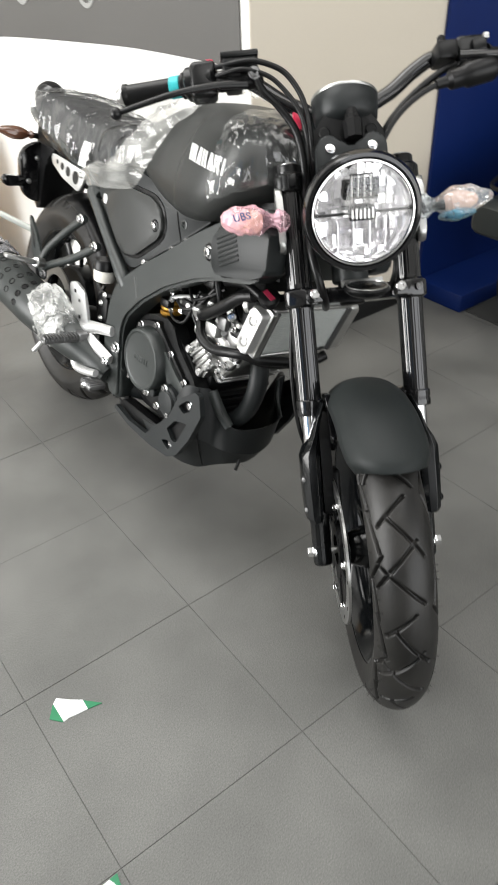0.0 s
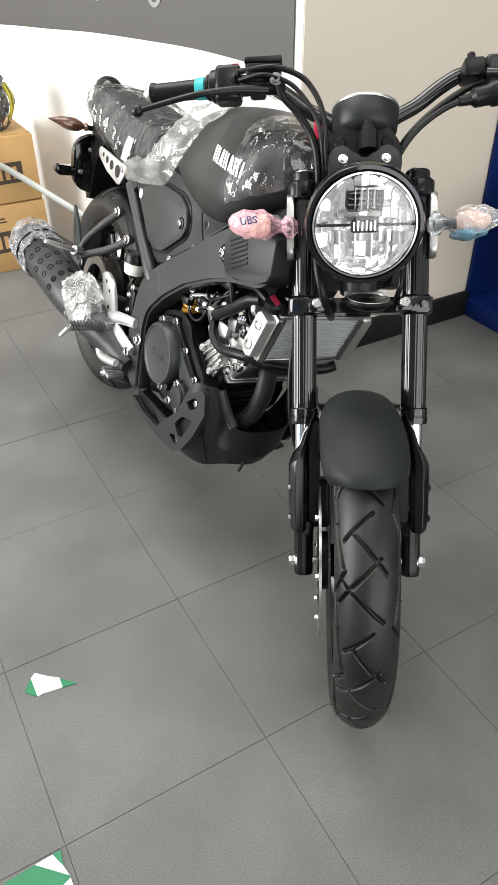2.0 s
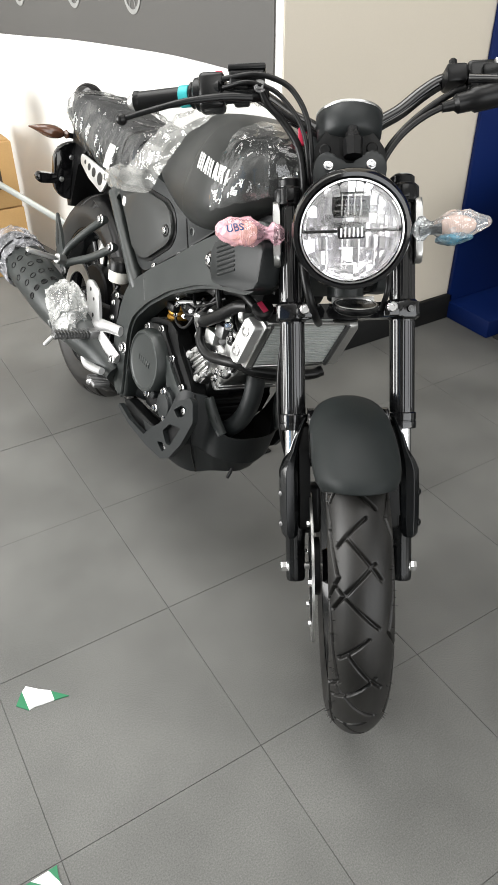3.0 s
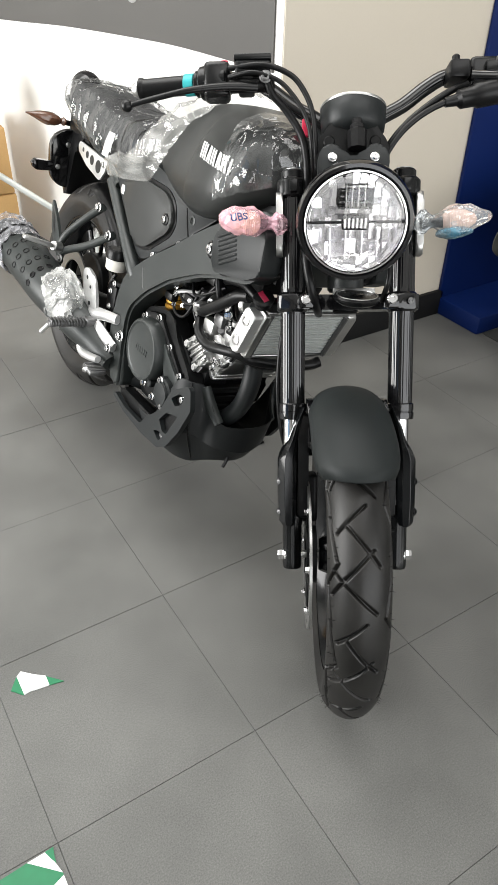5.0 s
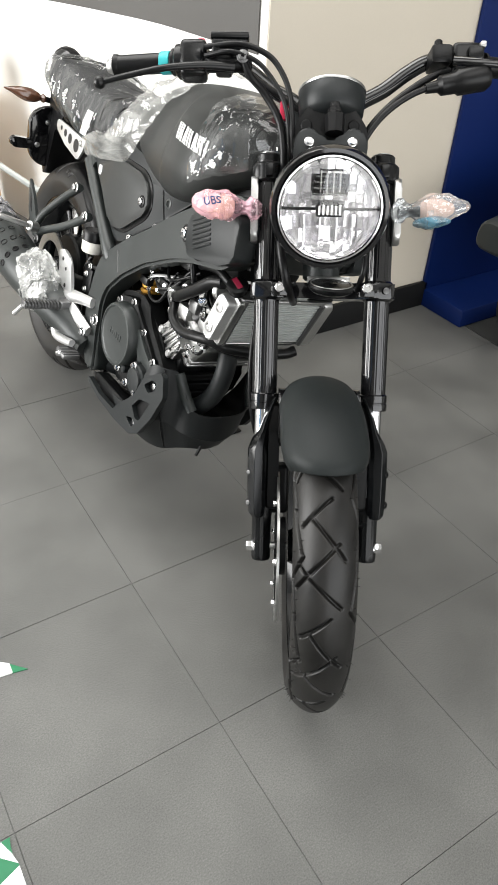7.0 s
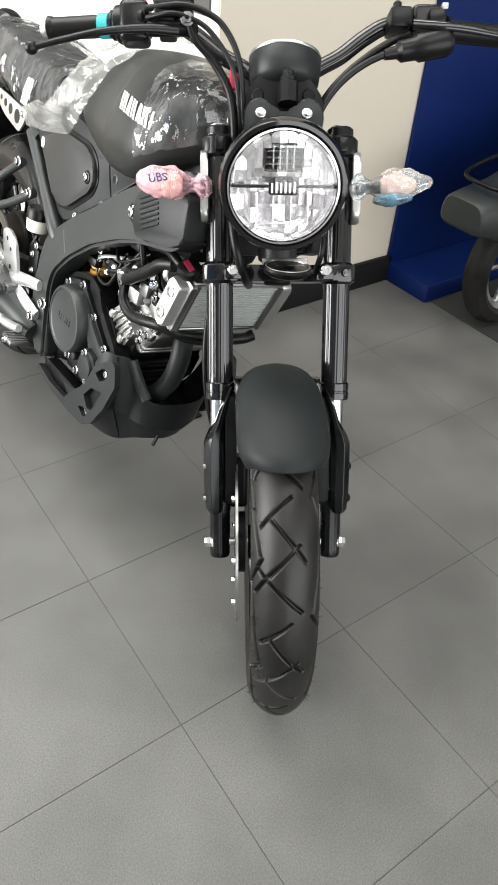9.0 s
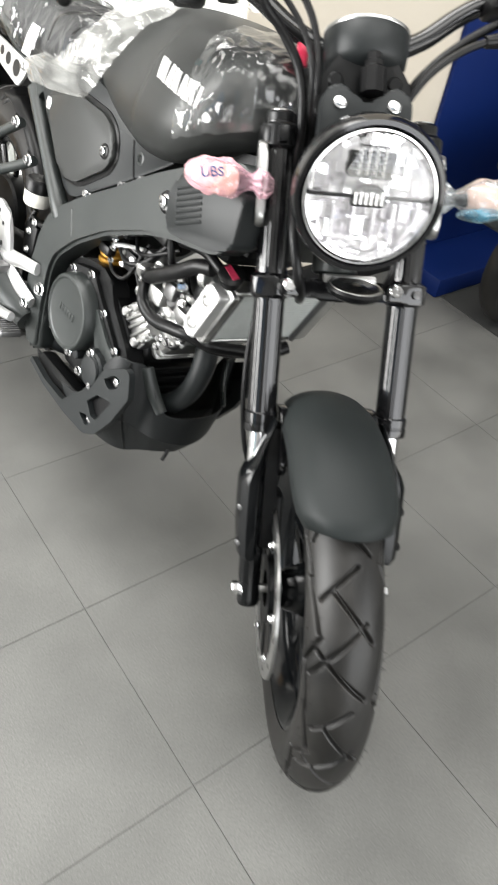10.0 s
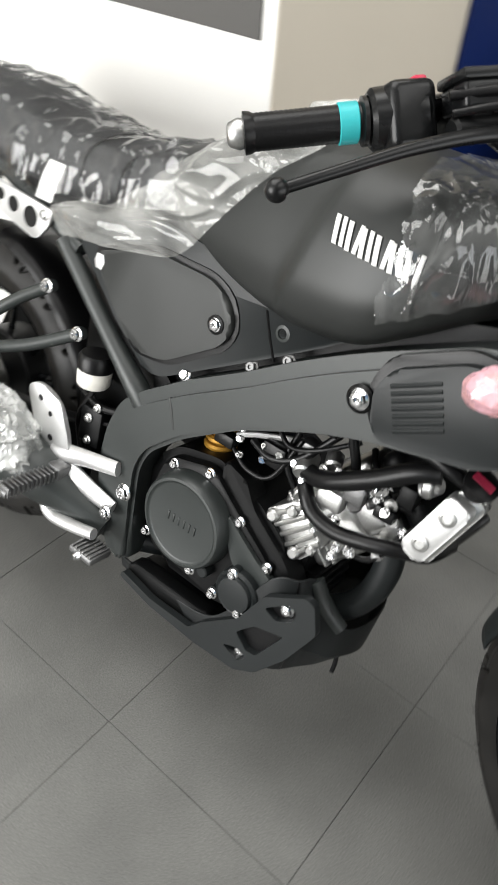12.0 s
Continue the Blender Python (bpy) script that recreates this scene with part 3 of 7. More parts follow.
bm = bmesh.new()  # upper yoke
slab(bm, round_poly([(-0.128, -0.022), (-0.095, -0.030), (-0.05, 0.012), (0.05, 0.012), (0.095, -0.030), (0.128, -0.022), (0.130, 0.022), (0.06, 0.062), (-0.06, 0.062), (-0.130, 0.022)], 0.012), 0.668, 0.694, 0.004, axis="z")
for s in (-1, 1):
    drum(bm, (0.1005 * s, 0, 0.664), (0.1005 * s, 0, 0.698), 0.0295, None, 0.004, 32)
    box(bm, (0.1005 * s - 0.007, -0.040, 0.670), (0.1005 * s + 0.007, -0.024, 0.692), 0.002)
part("upper_yoke", bm, M_SWITCH, bike, "black upper fork yoke", m=FORK)
bm = bmesh.new()  # lower yoke
slab(bm, round_poly([(-0.130, -0.02), (-0.09, -0.034), (-0.05, -0.010), (0.05, -0.010), (0.09, -0.034), (0.130, -0.02), (0.130, 0.02), (0.05, 0.055), (-0.05, 0.055), (-0.130, 0.02)], 0.01), 0.464, 0.492, 0.003, axis="z")
for s in (-1, 1):
    drum(bm, (0.1005 * s, 0, 0.460), (0.1005 * s, 0, 0.496), 0.0285, None, 0.004, 32)
    box(bm, (0.064 * s if s > 0 else -0.09, -0.040, 0.466), (0.09 if s > 0 else -0.064, -0.018, 0.490), 0.003)
yoke = part("lower_yoke", bm, M_GLOSS, bike, "gloss black lower fork yoke", m=FORK)
for s in (-1, 1):
    bm = lathe(bmesh.new(), [(0, 0), (0.0095, 0), (0.0095, 0.006), (0.0075, 0.008), (0.0045, 0.008), (0.004, 0.004), (0, 0.004)], frame_to((0.077 * s, -0.0365, 0.481), (0, -1, 0)), 20)
    part("clamp_bolt", bm, M_CHROME, yoke, "bright socket-head clamp bolt", m=FORK)
    part("pinch_bolt", bolt(bmesh.new(), (0.100 * s + 0.012, -0.030, 0.478), (0.3, -1, 0), 0.0045, 0.004), M_DKALU, yoke, m=FORK)
part("steering_stem", drum(bmesh.new(), (0, 0.034, 0.46), (0, 0.034, 0.705), 0.024, None, 0.003), M_ENGINE, bike, m=FORK)

# headlamp
LAMP = FORK @ frame_to((-0.005, -0.166, 0.590), (0, -math.cos(radians(24)), -math.sin(radians(24))))
bm = bmesh.new()
lathe(bm, [(0.0, -0.112), (0.035, -0.110), (0.064, -0.094), (0.084, -0.066), (0.092, -0.036), (0.0955, -0.014), (0.0955, -0.004), (0.092, 0.004), (0.0865, 0.005), (0.084, 0.001), (0.083, -0.006)], LAMP, 64)
lamp = part("headlamp", bm, M_GLOSS, bike, "round LED headlamp in a gloss black shell")
bm = bmesh.new()
lathe(bm, [(0.0840, -0.002), (0.0825, 0.004), (0.0800, 0.004), (0.0755, -0.002), (0.0745, -0.010)], LAMP, 64)
part("lamp_ring", bm, M_CHROME, lamp, "thin chrome ring")
# reflector: a bowl of small mirror facets, tall ones below
bm = lathe(bmesh.new(), [(0.0795, -0.003), (0.070, -0.022), (0.052, -0.036), (0.030, -0.043), (0, -0.045)], LAMP, 48)
bowl = part("reflector", bm, M_REFL, lamp, "chrome reflector bowl")
rng = random.Random(21)
bm = bmesh.new()
ys = [-0.076, -0.056, -0.034, -0.013, 0.006, 0.021, 0.036, 0.051, 0.064, 0.076]
for iy, (y0, y1) in enumerate(zip(ys, ys[1:])):
    n = 15 if y0 < 0 else 13
    for ix in range(n):
        x0, x1 = (-0.078 + 0.156 * (ix + k) / n for k in (0, 1))
        xc, yc = (x0 + x1) / 2, (y0 + y1) / 2
        if math.hypot(xc, yc) > 0.0735 or (abs(xc) < 0.030 and yc > 0.014 and yc < 0.056) or (abs(xc) < 0.022 and abs(yc) < 0.012):
            continue
        h = -0.040 + 0.034 * (math.hypot(xc, yc) / 0.078) ** 2.2
        tx, ty = rng.uniform(-0.30, 0.30) - 0.25 * xc / 0.078, rng.uniform(-0.30, 0.24) - 0.2 * yc / 0.078
        e = 0.0004
        vs = [bm.verts.new(LAMP @ Vector((a, b, h + tx * (a - xc) + ty * (b - yc)))) for a, b in ((x0 + e, y0 + e), (x1 - e, y0 + e), (x1 - e, y1 - e), (x0 + e, y1 - e))]
        bm.faces.new(vs)
tagged(part("reflector_facet", bm, M_REFL, lamp, "small mirror facets of the reflector", 5), kind="stuff")
# upper louvred unit and lower cup
part("upper_unit", slab(bmesh.new(), round_poly([(-0.028, 0.016), (0.028, 0.016), (0.022, 0.054), (-0.022, 0.054)], 0.006), -0.038, -0.028, 0.001, axis="z", m=LAMP), M_ENGINE, lamp, "dark high-beam unit")
for k in range(5):
    z = 0.020 + 0.0085 * k
    w = 0.028 - 0.0015 * k
    part("upper_louvre", box(bmesh.new(), (-w, z, -0.034), (w, z + 0.0034, -0.012 - 0.002 * k), 0.0006, 1, LAMP), M_GLOSS, lamp, "dark slat of the high-beam unit")
for x in (-0.015, -0.005, 0.005, 0.015):
    part("upper_post", box(bmesh.new(), (x - 0.0006, 0.018, -0.030), (x + 0.0006, 0.056, -0.014), 0, 1, LAMP), M_STEEL, lamp)
for x in (-0.026, -0.009, 0.009, 0.026):
    part("lamp_rib", box(bmesh.new(), (x * 1.5 - 0.001, -0.062, -0.034), (x * 1.5 + 0.001, -0.014, -0.012), 0, 1, LAMP), M_REFL, lamp)
for s in (-1, 1):
    part("cross_bar", box(bmesh.new(), (min(0.022 * s, 0.077 * s), -0.002, -0.012), (max(0.022 * s, 0.077 * s), 0.002, -0.006), 0.001, 1, LAMP), M_ENGINE, lamp, "dark cross bar")
bm = slab(bmesh.new(), round_poly([(-0.021, -0.011), (0.021, -0.011), (0.0225, 0.004), (0.012, 0.013), (-0.012, 0.013), (-0.0225, 0.004)], 0.003), -0.014, -0.003, 0.001, axis="z", m=LAMP)
badge = part("lamp_badge", bm, M_ENGINE, lamp, "small badge block with pale bars")
bm = bmesh.new()
for k in range(6):
    x = -0.0165 + 0.0066 * k
    part("badge_bar", box(bmesh.new(), (x - 0.0013, -0.008, -0.0028), (x + 0.0013, 0.006 + 0.002 * (k % 2), -0.0018), 0, 1, LAMP), M_STICK, lamp)
bm = bmesh.new()
lathe(bm, [(0.082, 0.001), (0.070, 0.0065), (0.050, 0.0105), (0.025, 0.0125), (0, 0.013)], LAMP, 64)
lens = part("lamp_lens", bm, M_GLASS, lamp, "clear domed lens")
md = lens.modifiers.new("thick", "SOLIDIFY")
md.thickness = 0.0025
lens.visible_shadow = False
# bracket over the lamp with its two ears
bm = bmesh.new()
slab(bm, round_poly([(-0.062, 0.655), (-0.060, 0.722), (-0.048, 0.738), (-0.026, 0.738), (-0.016, 0.718), (0.016, 0.718), (0.026, 0.738), (0.048, 0.738), (0.060, 0.722), (0.062, 0.655)], 0.01), -0.082, -0.060, 0.004, axis="y")
part("lamp_cowl", bm, M_MATTE, bike, "black lamp mounting bracket", m=FORK)
for x in (-0.036, 0.036):
    part("bracket_bolt", bolt(bmesh.new(), (x, -0.083, 0.715), (0, -1, 0.2), 0.006, 0.006), M_CHROME, bike, m=FORK)

# horn under the lamp
bm = lathe(bmesh.new(), [(0, -0.012), (0.030, -0.012), (0.039, -0.006), (0.041, 0.0), (0.039, 0.004), (0.034, 0.0032), (0.030, 0.0045), (0.016, 0.0040), (0.013, 0.0060), (0, 0.0062)], FORK @ frame_to((0.010, -0.070, 0.482), (0.05, -0.34, 0.94)), 36)
part("horn", bm, M_SWITCH, bike, "black disc horn")
part("horn_ring", lathe(bmesh.new(), [(0.0345, 0.0032), (0.035, 0.0046), (0.0365, 0.0046), (0.037, 0.0038)], FORK @ frame_to((0.010, -0.070, 0.482), (0.05, -0.34, 0.94)), 36), M_STEEL, bike, "thin steel horn rim")
part("horn_bracket", box(bmesh.new(), (-0.03, -0.045, 0.488), (0.045, -0.035, 0.500), 0.002, m=FORK), M_STEEL, bike)

# instrument
DIAL = FORK @ frame_to((0.004, -0.022, 0.772), (0.03, 0.167, 0.985))
bm = lathe(bmesh.new(), [(0, -0.012), (0.030, -0.012), (0.050, -0.004), (0.0555, 0.004), (0.0575, 0.020), (0.0580, 0.040), (0.056, 0.043)], DIAL, 56)
dial = part("instrument", bm, M_MATTE, bike, "round black instrument pod")
part("dial_ring", lathe(bmesh.new(), [(0.0582, 0.040), (0.0590, 0.042), (0.0584, 0.0445), (0.0570, 0.0448), (0.0565, 0.042)], DIAL, 56), M_STEEL, dial, "thin steel rim")
part("dial_face", lathe(bmesh.new(), [(0.056, 0.043), (0, 0.044)], DIAL, 48), M_DIAL, dial, "dark glossy dial")
bm = bmesh.new()  # connector boot and plate under the pod
lathe(bm, [(0, 0), (0.016, 0), (0.017, 0.03), (0.012, 0.034), (0.012, 0.040), (0.009, 0.042), (0.009, 0.05), (0, 0.05)], frame_to((0.006, -0.078, 0.730), (0, 0.12, 1)), 8)
part("connector", bm, M_HOSE, dial, "black rubber connector boot", m=FORK)
bm = slab(bmesh.new(), round_poly([(-0.066, 0.700), (0.066, 0.700), (0.064, 0.745), (0.034, 0.786), (-0.034, 0.786), (-0.060, 0.750)], 0.012), -0.056, -0.048, 0.002, axis="y")
for x in (-0.040, 0.040):
    drum(bm, (x, -0.060, 0.748), (x, -0.048, 0.748), 0.010, None, 0.002)
part("instrument_plate", bm, M_ENGINE, dial, m=FORK)


# front mudguard: a shell over the tyre
def mudguard():
    rings = []
    for k in range(25):
        t = k / 24
        a = radians(40.5 + 101.5 * t)
        w = 0.0715 - 0.010 * max(0.0, 2 * t - 0.7) ** 2
        if k == 0:
            w *= 0.80
        elif k == 1:
            w *= 0.93
        elif k == 2:
            w *= 0.98
        drop = 0.042
        ring = []
        for j in range(17):
            u = -1 + j / 8
            r = 0.3255 - 0.006 * t - drop * abs(u) ** 2.4 - 0.005 * abs(u) ** 1.2
            aa = a - (0.105 * (1 - u * u) * (1 - k / 6) ** 1.3 if k < 6 else 0)
            ring.append((w * math.sin(u * 1.25) / math.sin(1.25), -r * math.cos(aa), r * math.sin(aa)))
        rings.append(ring)
    bm = loft(bmesh.new(), rings, cap=False, closed=False)
    ob = part("front_mudguard", bm, M_GUARD, bike, "matte black front mudguard", 60, m=FORK)
    md = ob.modifiers.new("thick", "SOLIDIFY")
    md.thickness, md.offset = 0.0035, 0
    return ob


guard = mudguard()
for s in (-1, 1):  # stays from the fork legs
    bm = slab(bmesh.new(), round_poly([(-0.06, 0.215), (-0.055, 0.262), (-0.02, 0.300), (0.03, 0.300), (0.03, 0.235), (-0.01, 0.190)], 0.01), s * 0.062, s * 0.074, 0.002)
    part("mudguard_stay", bm, M_GLOSS, guard, m=FORK)
    part("stay_bolt", bolt(bmesh.new(), (s * 0.100, -0.026, 0.222), (0.2 * s, -1, 0.1), 0.006, 0.006), M_CHROME, guard, m=FORK)

# caliper behind the right fork leg
bm = bmesh.new()
box(bm, (-0.088, 0.03, 0.055), (-0.050, 0.085, 0.150), 0.008, 3)
box(bm, (-0.098, 0.04, 0.07), (-0.086, 0.075, 0.135), 0.005)
part("brake_caliper", bm, M_ENGINE, bike, "black front brake caliper", m=FORK)
part("brake_hose", tube(bmesh.new(), [(-0.085, 0.05, 0.15), (-0.118, 0.03, 0.22), (-0.128, 0.015, 0.33), (-0.115, 0.02, 0.45), (-0.085, 0.0, 0.56), (-0.082, -0.01, 0.64)], 0.0042, 10), M_HOSE, bike, m=FORK)


# handlebar
def bar_side(s):
    return [(0, 0.028, 0.760), (0.045 * s, 0.024, 0.795), (0.060 * s, 0.024, 0.812), (0.10 * s, 0.026, 0.834), (0.141 * s, 0.026, 0.864), (0.178 * s, 0.022, 0.882), (0.22 * s, 0.020, 0.880), (0.29 * s, 0.028, 0.876), (0.385 * s, 0.050, 0.876)]


bm = tube(bmesh.new(), bar_side(-1)[::-1] + bar_side(1)[1:], 0.0132, 18, 6)
handlebar = part("handlebar", bm, M_GLOSS, bike, "gloss black tubular handlebar", m=FORK)
bm = bmesh.new()
for x in (-0.045, 0.045):
    box(bm, (x - 0.016, 0.006, 0.70), (x + 0.016, 0.05, 0.80), 0.006)
part("bar_clamp", bm, M_MATTE, bike, m=FORK)


def grip(s):
    a, b = Vector((0.272 * s, 0.024, 0.876)), Vector((0.386 * s, 0.050, 0.878))
    d = (b - a).normalized()
    bm = bmesh.new()
    prof = [(0.0, 0), (0.0225, 0), (0.0225, 0.004), (0.0175, 0.006)]
    n = 22
    for k in range(n):
        h = 0.008 + (0.114 - 0.012) * k / n
        prof += [(0.0168, h), (0.0174, h + 0.0018)]
    prof += [(0.019, 0.110), (0.0195, 0.116), (0.012, 0.117), (0, 0.117)]
    lathe(bm, prof, frame_to(a, d), 28)
    g = part("grip", bm, M_HOSE, handlebar, "ribbed black rubber grip", m=FORK)
    bm = lathe(bmesh.new(), [(0, 0.116), (0.0135, 0.116), (0.0145, 0.121), (0.011, 0.130), (0.008, 0.132), (0, 0.132)], frame_to(a, d), 24)
    part("bar_end", bm, M_ALU, handlebar, "silver bar-end cap", m=FORK)
    return a, d


a, d = grip(-1)
part("tape_ring", lathe(bmesh.new(), [(0.0176, 0.008), (0.0190, 0.009), (0.0190, 0.026), (0.0176, 0.027), (0.0176, 0.008)], frame_to(a, d), 28), M_TEAL, handlebar, "teal tape round the throttle grip", m=FORK)
a2, d2 = grip(1)

# throttle housing, switches and brake master cylinder on the right
bm = bmesh.new()
lathe(bm, [(0, 0), (0.024, 0.0), (0.0285, 0.004), (0.029, 0.020), (0.024, 0.024), (0.027, 0.028), (0.027, 0.052), (0.021, 0.058), (0.012, 0.060), (0, 0.060)], frame_to(a - d * 0.002, -d + Vector((0.0, 0.0, 0.04))), 20)
box(bm, (-0.262, -0.012, 0.842), (-0.214, 0.036, 0.905), 0.010, 3)
house = part("throttle_housing", bm, M_SWITCH, handlebar, "black switch and throttle housing", m=FORK)
part("kill_switch", box(bmesh.new(), (-0.232, 0.000, 0.897), (-0.218, 0.013, 0.909), 0.003), M_RED, house, "red engine stop switch", m=FORK)
bm = bmesh.new()
box(bm, (-0.204, -0.040, 0.868), (-0.142, 0.006, 0.894), 0.005, 3)
box(bm, (-0.206, -0.042, 0.893), (-0.140, 0.008, 0.903), 0.003)
master = part("master_cylinder", bm, M_SWITCH, handlebar, "square brake fluid reservoir", m=FORK)
bm = bmesh.new()
drum(bm, (-0.215, -0.030, 0.852), (-0.135, -0.024, 0.856), 0.012, None, 0.003)
drum(bm, (-0.150, -0.036, 0.862), (-0.150, -0.050, 0.860), 0.011, None, 0.003, 20)
box(bm, (-0.20, -0.034, 0.850), (-0.17, 0.026, 0.886), 0.006)
part("master_body", bm, M_ENGINE, master, m=FORK)
part("banjo_bolt", bolt(bmesh.new(), (-0.150, -0.050, 0.860), (0, -1, -0.1), 0.008, 0.008), M_DKALU, master, m=FORK)
bm = bmesh.new()
tube(bm, [(-0.165, -0.044, 0.845), (-0.215, -0.058, 0.842), (-0.28, -0.066, 0.834), (-0.345, -0.062, 0.822), (-0.388, -0.055, 0.814)], [0.0085, 0.0072, 0.0060, 0.0054, 0.0052], 12, 6, 0.75)
lathe(bm, [(0.0105 * math.cos(radians(k * 15)), 0.0105 * math.sin(radians(k * 15))) for k in range(-6, 7)], Matrix.Translation((-0.392, -0.054, 0.8135)), 16)
part("brake_lever", bm, M_SWITCH, handlebar, "black ball-end brake lever", m=FORK)

# switch cube, clutch perch with its rubber boot, lever on the left
bm = bmesh.new()
box(bm, (0.212, -0.010, 0.850), (0.268, 0.042, 0.906), 0.009, 3)
box(bm, (0.236, -0.022, 0.872), (0.262, -0.006, 0.894), 0.004)
sw = part("switch_cube", bm, M_SWITCH, handlebar, "black switch cube", m=FORK)
part("switch_button", box(bmesh.new(), (0.256, -0.022, 0.892), (0.266, -0.008, 0.902), 0.002), M_ALU, sw, m=FORK)
bm = bmesh.new()
box(bm, (0.172, -0.030, 0.862), (0.208, 0.030, 0.894), 0.006)
drum(bm, (0.190, 0.010, 0.885), (0.190, 0.008, 0.914), 0.0085, 0.007, 0.003)
lathe(bm, [(0, 0), (0.008, 0), (0.010, 0.02), (0.016, 0.026), (0.017, 0.05), (0.021, 0.055), (0.022, 0.10), (0.016, 0.11), (0, 0.11)], frame_to((0.160, -0.045, 0.814), (1, 0.05, 0.22)), 20)
part("clutch_perch", bm, M_HOSE, handlebar, "black clutch perch with a rubber boot", m=FORK)
bm = tube(bmesh.new(), [(0.205, -0.044, 0.860), (0.27, -0.056, 0.852), (0.34, -0.046, 0.846), (0.398, -0.032, 0.842)], [0.0085, 0.007, 0.0062, 0.006], 12, 6, 0.7)
part("clutch_lever", bm, M_GLOSS, handlebar, "black clutch lever", m=FORK)

# cables
for pts, r in (
    ([(-0.215, -0.030, 0.882), (-0.16, -0.050, 0.880), (-0.121, -0.052, 0.869), (-0.092, -0.052, 0.847), (-0.069, -0.052, 0.799), (-0.062, -0.050, 0.724), (-0.055, 0.02, 0.66)], 0.0048),
    ([(-0.215, -0.034, 0.866), (-0.175, -0.054, 0.866), (-0.141, -0.054, 0.858), (-0.112, -0.054, 0.838), (-0.080, -0.054, 0.790), (-0.068, -0.050, 0.729), (-0.06, 0.02, 0.65)], 0.0040),
    ([(-0.150, -0.046, 0.860), (-0.138, -0.040, 0.834), (-0.113, -0.032, 0.808), (-0.084, -0.030, 0.759), (-0.076, -0.028, 0.691), (-0.08, 0.01, 0.62)], 0.0068),
    ([(-0.150, -0.02, 0.850), (-0.115, -0.012, 0.828), (-0.085, -0.006, 0.812), (-0.05, 0.0, 0.79)], 0.0055),
    ([(0.163, -0.045, 0.815), (0.138, -0.046, 0.804), (0.110, -0.047, 0.786), (0.084, -0.047, 0.762), (0.062, -0.045, 0.730), (0.052, -0.02, 0.70), (0.045, 0.02, 0.66)], 0.0052),
    ([(0.205, -0.014, 0.856), (0.172, -0.030, 0.838), (0.136, -0.032, 0.815), (0.098, -0.032, 0.784), (0.066, -0.030, 0.745), (0.05, 0.0, 0.70)], 0.0062),
    ([(-0.080, -0.03, 0.60), (-0.078, -0.052, 0.545), (-0.068, -0.05, 0.495), (-0.058, -0.02, 0.468), (-0.05, 0.04, 0.46)], 0.0075),
    ([(0.072, -0.04, 0.56), (0.068, -0.045, 0.51), (0.06, -0.02, 0.478)], 0.0050),
):
    part("cable", tube(bmesh.new(), pts, r, 10, 7), M_HOSE, bike, m=FORK)
part("cable_tag", box(bmesh.new(), (-0.084, 0.014, 0.779), (-0.069, 0.026, 0.811), 0.003), M_RED, bike, "red key tag", m=FORK)


# indicators, still bagged
def indicator(s, lens_mat):
    bm = bmesh.new()
    tube(bm, [(0.128 * s, -0.030, 0.612), (0.150 * s, -0.044, 0.612), (0.165 * s, -0.05, 0.612)], [0.010, 0.008, 0.011], 12, 4)
    st = part("indicator", bm, M_HOSE, bike, "indicator lamp on a rubber stalk", m=FORK)
    bm = bmesh.new()
    outline = [(0.000, 0.0), (0.003, 0.013), (0.012, 0.0195), (0.026, 0.0205), (0.044, 0.016), (0.058, 0.008)]
    ribs = [(float(np.interp(h, [a for a, _ in outline], [b for _, b in outline])) + 0.0007 * (k % 2), float(h)) for k, h in enumerate(np.linspace(0.003, 0.058, 31))]
    lathe(bm, [(0, 0)] + ribs + [(0, 0.062)], frame_to((0.158 * s, -0.05, 0.611), (s, -0.1, 0.10)), 24)
    part("indicator_lens", bm, lens_mat, st, "pale orange ribbed lens", m=FORK)


indicator(-1, M_CLEARLENS)
indicator(1, M_CLEARLENS)


# ---- motorcycle body ----
def both(fn):
    """Builds a piece on the right and its mirror on the left."""
    for s in (-1, 1):
        fn(s)


# main frame spars
SPAR = [(0.40, 0.835), (0.46, 0.828), (0.573, 0.771), (0.626, 0.741), (0.683, 0.705), (0.736, 0.668), (0.833, 0.608), (0.905, 0.556), (0.945, 0.520), (0.966, 0.465), (0.972, 0.405), (0.962, 0.335), (0.928, 0.255), (0.905, 0.232), (0.872, 0.245),
        (0.880, 0.350), (0.885, 0.425), (0.872, 0.465), (0.813, 0.522), (0.723, 0.585), (0.617, 0.638), (0.55, 0.663), (0.44, 0.690), (0.385, 0.74)]


